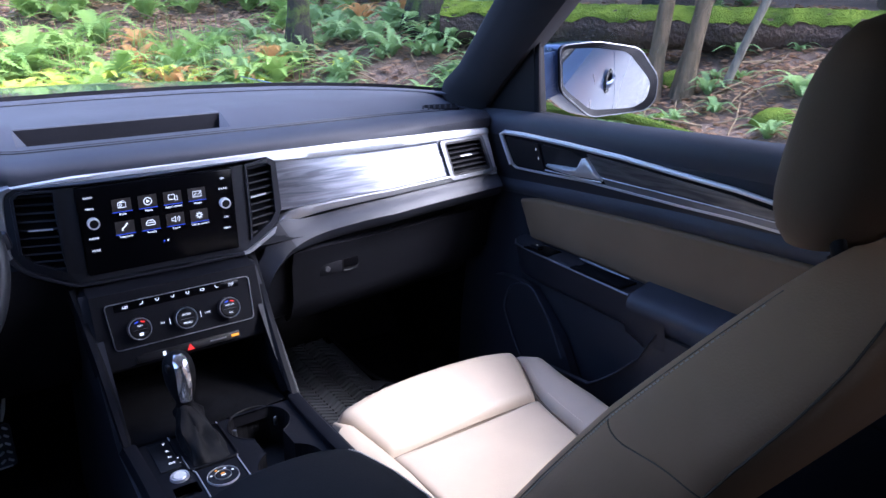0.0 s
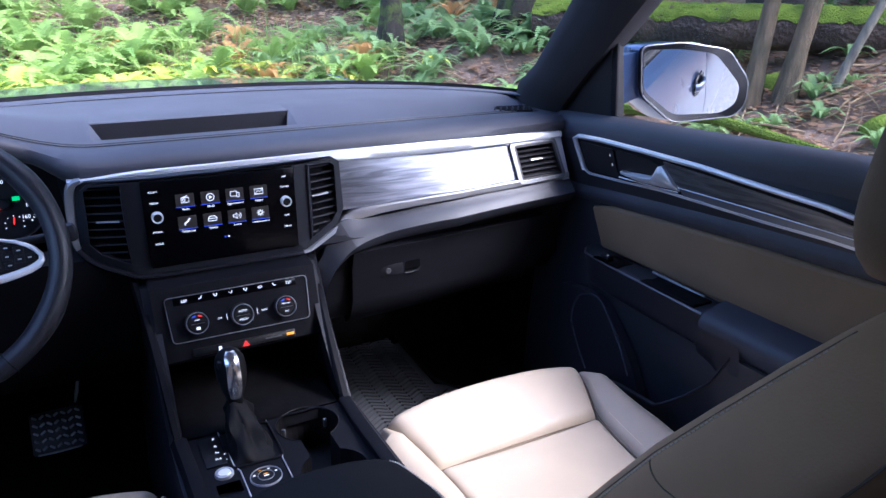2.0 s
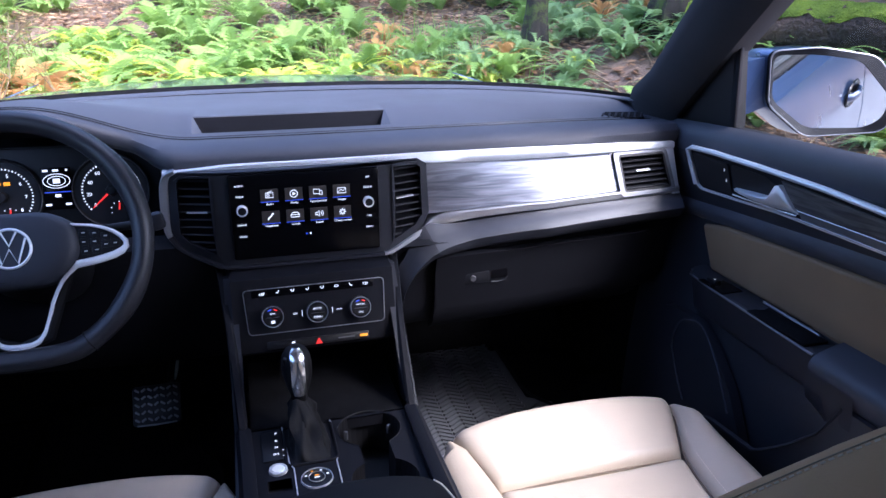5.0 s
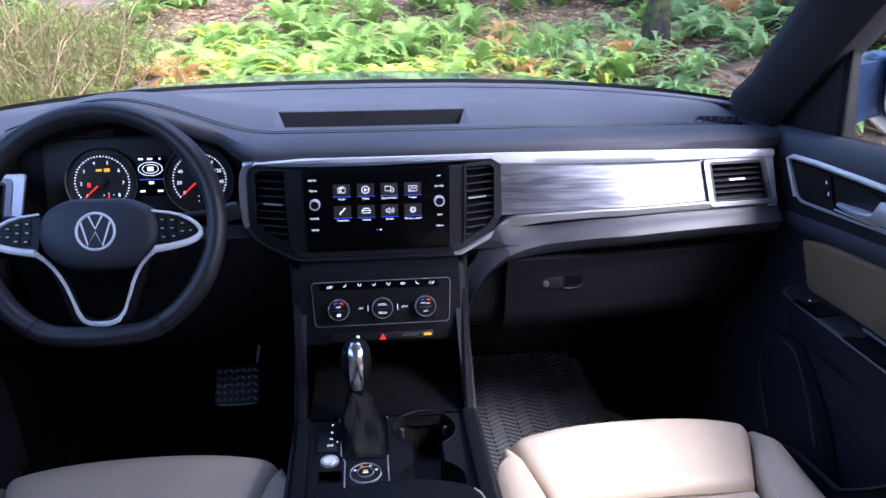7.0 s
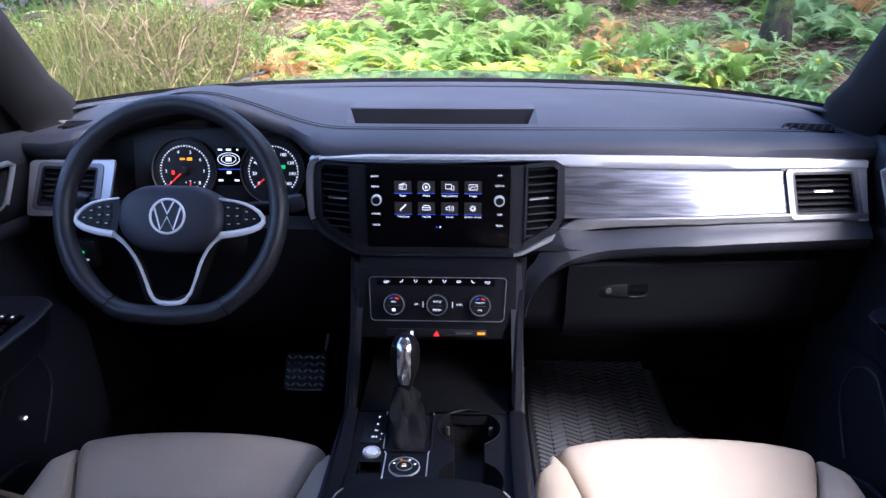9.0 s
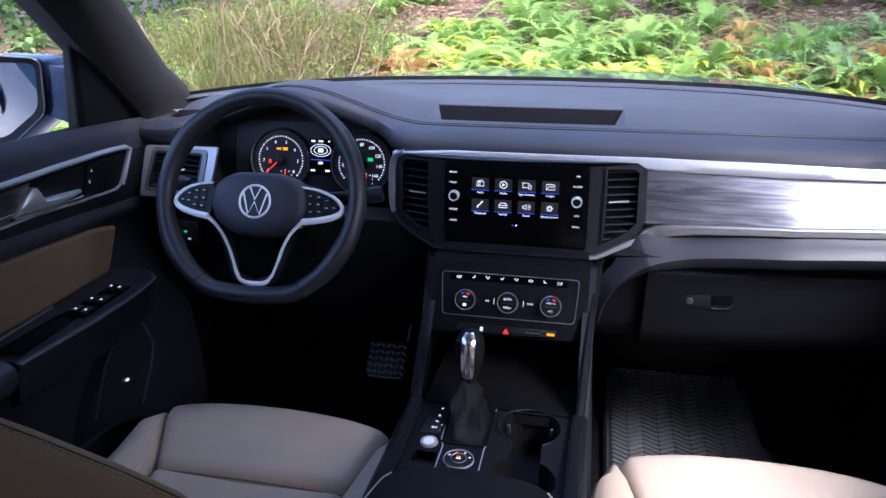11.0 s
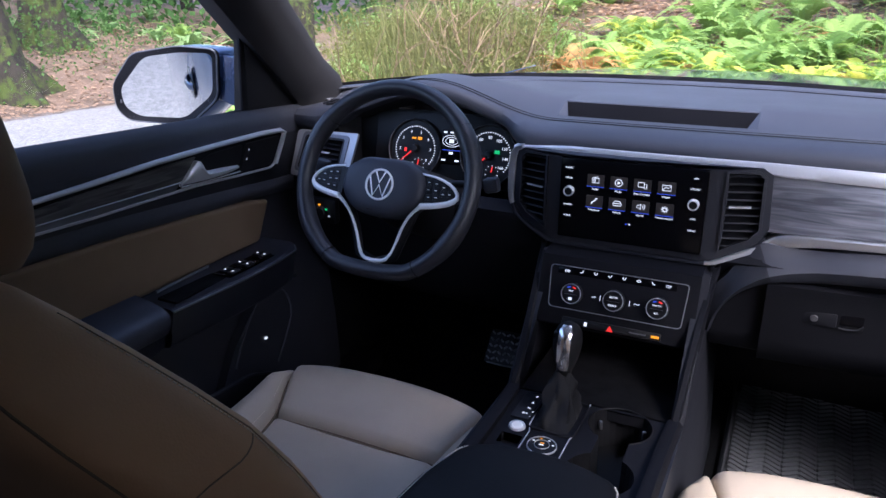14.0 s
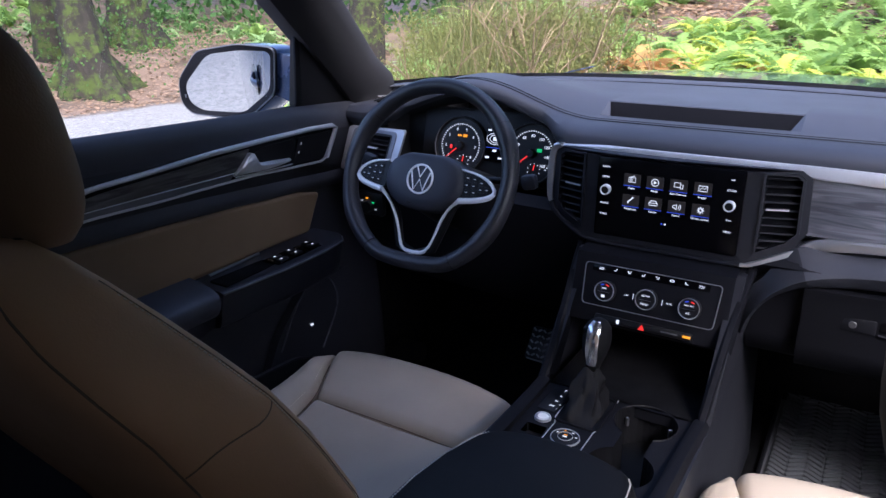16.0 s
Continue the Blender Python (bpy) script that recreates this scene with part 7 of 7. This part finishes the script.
# dry shrub and tall grass ahead on the left
def grass(name, n, area, mat, label, h):
    bm = bmesh.new()
    r = random.Random(name + label)
    for k in range(n):
        x, y = area(r)
        z = ground_z(x, y)
        hh = h * r.uniform(0.5, 1.2)
        a, lean = r.uniform(0, 6.28), r.uniform(0.1, 0.6) * hh
        dx, dy = math.cos(a) * lean, math.sin(a) * lean
        w = r.uniform(0.004, 0.010)
        wx, wy = -math.sin(a) * w, math.cos(a) * w
        rows = [[(x + dx * t * t - wx * (1 - t), y + dy * t * t - wy * (1 - t), z + hh * t), (x + dx * t * t + wx * (1 - t), y + dy * t * t + wy * (1 - t), z + hh * t)] for t in (0, 0.35, 0.7, 0.99)]
        loft(rows, bm)
    return tagged(part(name, bm, mat), label, "grass", kind="stuff")


grass("tall_grass", 2600, lambda r: (lambda y: (-(y + 1.17) * r.gauss(0.46, 0.075), y))(r.uniform(4.2, 7.5)), STRAW, "tall dry grass and weeds on the bank", 1.0)
grass("tall_grass", 1800, lambda r: (r.uniform(-5.5, 3.0), r.uniform(4.5, 8.5)), FERN_G, "green undergrowth between the ferns", 0.42)


def twigs(x, y, n, h, seed, label):
    bm = bmesh.new()
    r = random.Random(seed)
    z = ground_z(x, y)
    for k in range(n):
        a, lean = r.uniform(0, 6.28), r.uniform(0.1, 0.55)
        p = Vector((x + r.uniform(-0.3, 0.3), y + r.uniform(-0.3, 0.3), z))
        hh = h * r.uniform(0.6, 1.2)
        pts = [p + Vector((math.cos(a) * lean * t * hh + 0.05 * math.sin(7 * t + k), math.sin(a) * lean * t * hh, hh * t)) for t in np.linspace(0, 1, 6)]
        tube(pts, [0.0095 * (1 - 0.75 * t) for t in np.linspace(0, 1, 6)], 5, bm=bm)
        for j in range(3):
            i = r.randint(2, 4)
            b = r.uniform(0, 6.28)
            q = pts[i]
            tube([q, q + Vector((math.cos(b) * 0.15, math.sin(b) * 0.15, 0.15)), q + Vector((math.cos(b) * 0.3, math.sin(b) * 0.3, 0.22))], [0.005, 0.004, 0.002], 4, bm=bm)
    return tagged(part("dry_shrub", bm, TWIG), label, "shrub", "dry shrubs")


for k, (x, y, n, h) in enumerate(((-2.3, 4.7, 8, 1.3), (-2.1, 4.9, 6, 1.1), (-2.9, 5.0, 6, 1.4), (-3.4, 4.6, 5, 1.1), (-1.6, 4.4, 4, 0.7), (-2.2, 4.4, 6, 1.2))):
    twigs(x, y, n, h, k, "bare dry shrub with pale twigs")


# olive bushes of fine upright stems
BROOM = leaf_material("bush_leaf", (0.23, 0.235, 0.07), (0.085, 0.105, 0.03))
BROOM_DRY = leaf_material("bush_dry", (0.26, 0.215, 0.085), (0.105, 0.095, 0.034))


def bush_mesh(seed, mat):
    r = random.Random(seed)
    bm = bmesh.new()
    for k in range(130):
        a, lean, h = r.uniform(0, 6.28), r.uniform(0.05, 0.85), r.uniform(0.45, 1.25)
        p0 = Vector((r.gauss(0, 0.16), r.gauss(0, 0.16), 0))
        d = Vector((math.cos(a), math.sin(a), 0))
        pts = [p0 + d * lean * t * t * 0.9 + Vector((0, 0, h * (t - 0.18 * t * t))) for t in np.linspace(0, 1, 6)]
        w = d.cross(Vector((0, 0, 1))) * 0.0035
        loft([[p - w * (1 - 0.1 * i), p + w * (1 - 0.1 * i)] for i, p in enumerate(pts)], bm)
        for j in range(16):
            t = r.uniform(0.25, 0.99)
            i = min(4, int(t * 5))
            p = pts[i].lerp(pts[i + 1], t * 5 - i)
            u = Vector((r.uniform(-1, 1), r.uniform(-1, 1), r.uniform(0.0, 1.2))).normalized() * r.uniform(0.03, 0.07)
            v = u.cross(Vector((r.uniform(-1, 1), r.uniform(-1, 1), 0.5))).normalized() * 0.009
            bm.faces.new([bm.verts.new(q) for q in (p, p + u * 0.5 + v, p + u, p + u * 0.5 - v)])
    me = bpy.data.meshes.new("bush")
    bm.to_mesh(me)
    bm.free()
    me.materials.append(mat)
    return me


BUSHES = [bush_mesh(k, BROOM if k < 3 else BROOM_DRY) for k in range(4)]
for k in range(30):
    y = rng.uniform(4.3, 7.6)
    x = -(y + 1.17) * min(0.66, max(0.33, rng.gauss(0.47, 0.085)))
    b = new("bush", BUSHES[k % 4])
    q = rng.uniform(0.62, 1.02)
    b.matrix_basis = Matrix.Translation((x, y, ground_z(x, y) - 0.03)) @ Matrix.Rotation(rng.uniform(0, 6.28), 4, "Z") @ Matrix.Diagonal((q, q, q, 1))
    tagged(b, "straw-coloured dry bush of fine upright stems" if k % 4 == 3 else "olive green bush of fine upright stems", "bush", "bushes on the bank")


# trees
CROWN = leaf_material("tree_leaf", (0.10, 0.20, 0.05), (0.05, 0.11, 0.035))


def crown_mesh(seed, h, lean, size):
    """Loose clumps of leaves round the upper trunk."""
    r = random.Random(seed + 100)
    bm = bmesh.new()
    for c in range(34):
        a, d = r.uniform(0, 6.28), size * math.sqrt(r.random())
        z = h * r.uniform(0.62, 1.12)
        o = Vector((lean[0] * z + d * math.cos(a), lean[1] * z + d * math.sin(a), z))
        for k in range(26):
            p = o + Vector((r.gauss(0, 0.38), r.gauss(0, 0.38), r.gauss(0, 0.28)))
            u = Vector((r.uniform(-1, 1), r.uniform(-1, 1), r.uniform(-0.6, 0.6))).normalized()
            v = u.cross(Vector((r.uniform(-1, 1), r.uniform(-1, 1), 1))).normalized()
            q = r.uniform(0.09, 0.17)
            bm.faces.new([bm.verts.new(p + w) for w in (-u * q, v * q * 0.5, u * q, -v * q * 0.5)])
    return bm


def tree(x, y, r0, h, lean, mat, label, seed, moss=False, roots=0.0, crown=0.0):
    t = thing("tree", label, "tree", "forest trees", at=(x, y, ground_z(x, y)))
    mat = MOSSY if moss else mat
    r = random.Random(seed)
    rows = []
    for k, z in enumerate(np.linspace(-0.15, h, 14)):
        q = z / h
        rr = r0 * (1 - 0.55 * q) * (1 + roots * math.exp(-max(0, z) / 0.25))
        cx, cy = lean[0] * z + 0.04 * math.sin(z * 1.3 + seed), lean[1] * z + 0.04 * math.cos(z * 1.1)
        rows.append([(cx + rr * (1 + 0.12 * noise.noise((3 * math.cos(a) + seed, 3 * math.sin(a), z * 1.5)) + roots * 0.35 * math.exp(-max(0, z) / 0.3) * math.sin(5 * a + seed)) * math.cos(a),
                      cy + rr * (1 + 0.12 * noise.noise((3 * math.cos(a) + seed, 3 * math.sin(a), z * 1.5 + 9)) + roots * 0.35 * math.exp(-max(0, z) / 0.3) * math.sin(5 * a + seed)) * math.sin(a), z) for a in np.linspace(0, 2 * math.pi, 16, endpoint=False)])
    part("trunk", loft(rows, wrap=True, caps=True), mat, t, "ridged bark trunk")
    for k in range(5):
        z = h * r.uniform(0.35, 0.9)
        a = r.uniform(0, 6.28)
        p = Vector((lean[0] * z, lean[1] * z, z))
        l = r.uniform(0.8, 1.8)
        part("limb", tube([p, p + Vector((math.cos(a) * l * 0.5, math.sin(a) * l * 0.5, 0.25)), p + Vector((math.cos(a) * l, math.sin(a) * l, 0.35))], [r0 * 0.25, r0 * 0.15, r0 * 0.05], 6), mat, t)
    if crown:
        part("crown", crown_mesh(seed, h, lean, crown), CROWN, t, "loose green crown above view, added to block sky")
    return t


tree(5.16, 3.20, 0.070, 7, (0.06, -0.075), BARK, "slim brown forest tree", 3, roots=0.5)
tree(5.36, 2.98, 0.072, 7, (0.085, -0.105), BARK, "leaning slim brown tree", 4, roots=0.6)
tree(5.62, 2.72, 0.042, 6, (0.20, -0.25), PALE_BARK, "thin pale dead stem", 5)
tree(3.16, 6.5, 0.115, 8, (0.0, 0.0), PALE_BARK, "slim dark tree with mossy foot", 6, True, 0.6)
tree(4.49, 6.0, 0.17, 8, (0.0, 0.0), PALE_BARK, "grey tree with a mossy flared foot among ferns", 7, True, 0.8)
tree(-9.3, 4.95, 0.27, 8, (-0.10, 0.0), BARK, "old tree with mossy roots beside the gravel", 8, True, 1.2)
tree(-10.9, 6.9, 0.30, 8, (-0.06, 0.0), BARK, "old tree with mossy roots beside the gravel", 11, True, 1.0)
tree(-10.8, 4.2, 0.30, 8, (-0.05, 0.0), BARK, "old tree with mossy roots beside the gravel", 9, True, 0.9)
tree(-9.4, 3.5, 0.26, 2.6, (0.0, 0.0), BARK, "old mossy stump-like trunk", 10, True, 0.7)
tree(6.8, 4.4, 0.30, 8, (0.0, 0.0), DARK_BARK, "dark forest trunk behind the log", 12)
r = random.Random(5)
for k in range(26):
    a = radians(r.uniform(-70, 75))
    d = r.uniform(10.5, 20)
    if abs(a) < 0.2 and d < 12:
        continue
    # crowns only on the right, above view, to hold back sky light
    tree(d * math.sin(a), d * math.cos(a), r.uniform(0.12, 0.35), r.uniform(7, 9), (r.uniform(-0.05, 0.05), r.uniform(-0.05, 0.05)), r.choice((DARK_BARK, MOSSY, MOSSY)), "slender forest tree with rough bark", 20 + k, crown=2.4 if a > 0.5 else 0.0)

for k, (x, y) in enumerate(((8.4, 2.6), (9.2, 0.9))):
    tree(x, y, 0.22, 8.5, (0.0, 0.0), BARK, "tall slim forest tree", 60 + k)

# mossy log
log = thing("fallen_log", "thick fallen log covered with bright moss", "log")
la, lb = Vector((4.5, 5.6, 1.19)), Vector((8.1, 0.9, 1.04))
ax = (lb - la).normalized()
sd = ax.cross(Vector((0, 0, 1))).normalized()
rows, mrows = [], []
for k, t in enumerate(np.linspace(0, 1, 110)):
    c = la.lerp(lb, t)
    rr = 0.215 - 0.02 * t
    rows.append([c + (sd * math.cos(a) + Vector((0, 0, 1)) * math.sin(a)) * rr * (1 + 0.09 * noise.noise((t * 9, 2 * math.cos(a), 2 * math.sin(a))) + 0.10 * noise.noise((t * 38, 5 * math.cos(a), 5 * math.sin(a)))) for a in np.linspace(0, 2 * math.pi, 30, endpoint=False)])
    mrows.append([c + (sd * math.cos(a) + Vector((0, 0, 1)) * math.sin(a)) * (rr * (1 + 0.09 * noise.noise((t * 9, 2 * math.cos(a), 2 * math.sin(a)))) + 0.012 + 0.022 * noise.noise((t * 60, a * 7, 1.0)) + 0.016 * noise.noise((t * 170, a * 18, 2.0))) for a in np.linspace(radians(20 + 16 * noise.noise((t * 24, 0, 4)) + 12 * noise.noise((t * 110, 0, 4))), radians(160 + 16 * noise.noise((t * 24, 5, 4)) + 12 * noise.noise((t * 110, 5, 4))), 26)])
part("trunk", loft(rows, wrap=True, caps=True), LOG_BARK, log, "brown rotting log")
part("moss", loft(mrows), MOSS, log, "bright green moss on top")
for k, t in enumerate((0.12, 0.5, 0.88)):
    c = la.lerp(lb, t)
    g = ground_z(c.x, c.y)
    part("root_stub", tube([c, Vector((c.x + 0.1, c.y, g - 0.1))], [0.12, 0.2], 8), LOG_BARK, log)
sl = thing("fallen_branch", "mossy fallen branch lying on the leaf litter", "branch")
part("stick", tube([(4.0, 3.9, ground_z(4.0, 3.9) + 0.25), (4.4, 2.9, ground_z(4.4, 2.9) + 0.2), (4.7, 1.8, ground_z(4.7, 1.8) - 0.05)], [0.05, 0.045, 0.03], 8), MOSS, sl)
for x, y, q in ((5.2, 2.0, 0.20), (5.8, 1.6, 0.28), (4.9, 2.9, 0.18), (5.6, 3.3, 0.22)):
    rows = []
    for k in np.linspace(0, 1, 7):
        rows.append([(x + q * math.cos(k * 1.57) * (1 + 0.2 * noise.noise((3 * math.cos(a) + x, 3 * math.sin(a), k * 2))) * math.cos(a), y + q * math.cos(k * 1.57) * (1 + 0.2 * noise.noise((3 * math.cos(a) + x, 3 * math.sin(a), k * 2))) * math.sin(a), ground_z(x, y) - 0.05 + q * 0.7 * math.sin(k * 1.57)) for a in np.linspace(0, 2 * math.pi, 14, endpoint=False)])
    tagged(part("moss_mound", loft(rows, wrap=True), MOSS), "round bright moss mound on the ground", "moss", "moss mounds")


def sticks(n, area, label):
    bm = bmesh.new()
    r = random.Random(label)
    for k in range(n):
        x, y = area(r)
        a, l, up = r.uniform(0, 6.28), r.uniform(0.15, 0.6), r.uniform(0.0, 0.35)
        pts = []
        for t in (0.0, 0.35, 0.7, 1.0):
            px, py = x + math.cos(a + 0.3 * t) * l * t, y + math.sin(a + 0.3 * t) * l * t
            pts.append((px, py, ground_z(px, py) + 0.02 + up * l * t))
        q = r.uniform(0.004, 0.014)
        tube(pts, [q, q * 0.9, q * 0.7, q * 0.3], 5, bm=bm)
    return tagged(part("fallen_sticks", bm, TWIG), label, "sticks", kind="stuff")


sticks(260, lambda r: (r.uniform(3.4, 7.0), r.uniform(0.0, 5.4)), "pale broken sticks lying below the log")
sticks(260, lambda r: (r.uniform(-2.5, 6.0), r.uniform(4.6, 11.0)), "pale broken sticks among the ferns")


# dense woods all round, too far and too many to tell apart
def far_woods(name, n, area, label, mat, size):
    r = random.Random(label)
    cos, faces = [], []
    for k in range(n):
        x, y, z = area(r)
        o = Vector((x, y, z))
        for j in range(10):
            p = o + Vector((r.gauss(0, 0.5), r.gauss(0, 0.5), r.gauss(0, 0.4)))
            u = Vector((r.uniform(-1, 1), r.uniform(-1, 1), r.uniform(-1, 1))).normalized() * r.uniform(0.5, 1.0) * size
            v = u.cross(Vector((r.uniform(-1, 1), r.uniform(-1, 1), r.uniform(-1, 1)))).normalized() * size * 0.5
            i = len(cos)
            cos += [p - u, p + v, p + u, p - v]
            faces.append((i, i + 1, i + 2, i + 3))
    me = bpy.data.meshes.new(name)
    me.from_pydata([tuple(c) for c in cos], [], faces)
    me.materials.append(mat)
    return tagged(new(name, me), label, "woods", kind="stuff")


def ring_area(a0, a1, d0, d1, h):
    def area(r):
        a, d = radians(r.uniform(a0, a1)), r.uniform(d0, d1)
        x, y = d * math.sin(a), d * math.cos(a)
        return x, y, ground_z(x, y) + h * r.random()
    return area


# rings stand far taller than the view shows, added height blocks sky light
far_woods("far_woods", 4600, ring_area(38, 100, 10.5, 15, 13.0), "dark woods behind the mossy log", CROWN, 0.22)
# ring added behind the car to hold back sky light from the rear
far_woods("far_woods", 3500, ring_area(156, 190, 11.5, 16, 9.0), "dark woods behind the car", CROWN, 0.24)
far_woods("far_woods", 5200, ring_area(-60, 38, 15, 20, 10.0), "dark woods above the fern bank", CROWN, 0.13)
far_woods("far_woods", 6500, ring_area(-150, -60, 17, 22, 2.4), "green woods across the gravel", CROWN, 0.075)
far_woods("low_brush", 420, lambda r: (lambda x, y: (x, y, ground_z(x, y) + 0.45 * r.random()))(r.uniform(-11.5, -8.9), r.uniform(3.0, 8.5)), "dark low brush round the mossy roots", CROWN, 0.035)
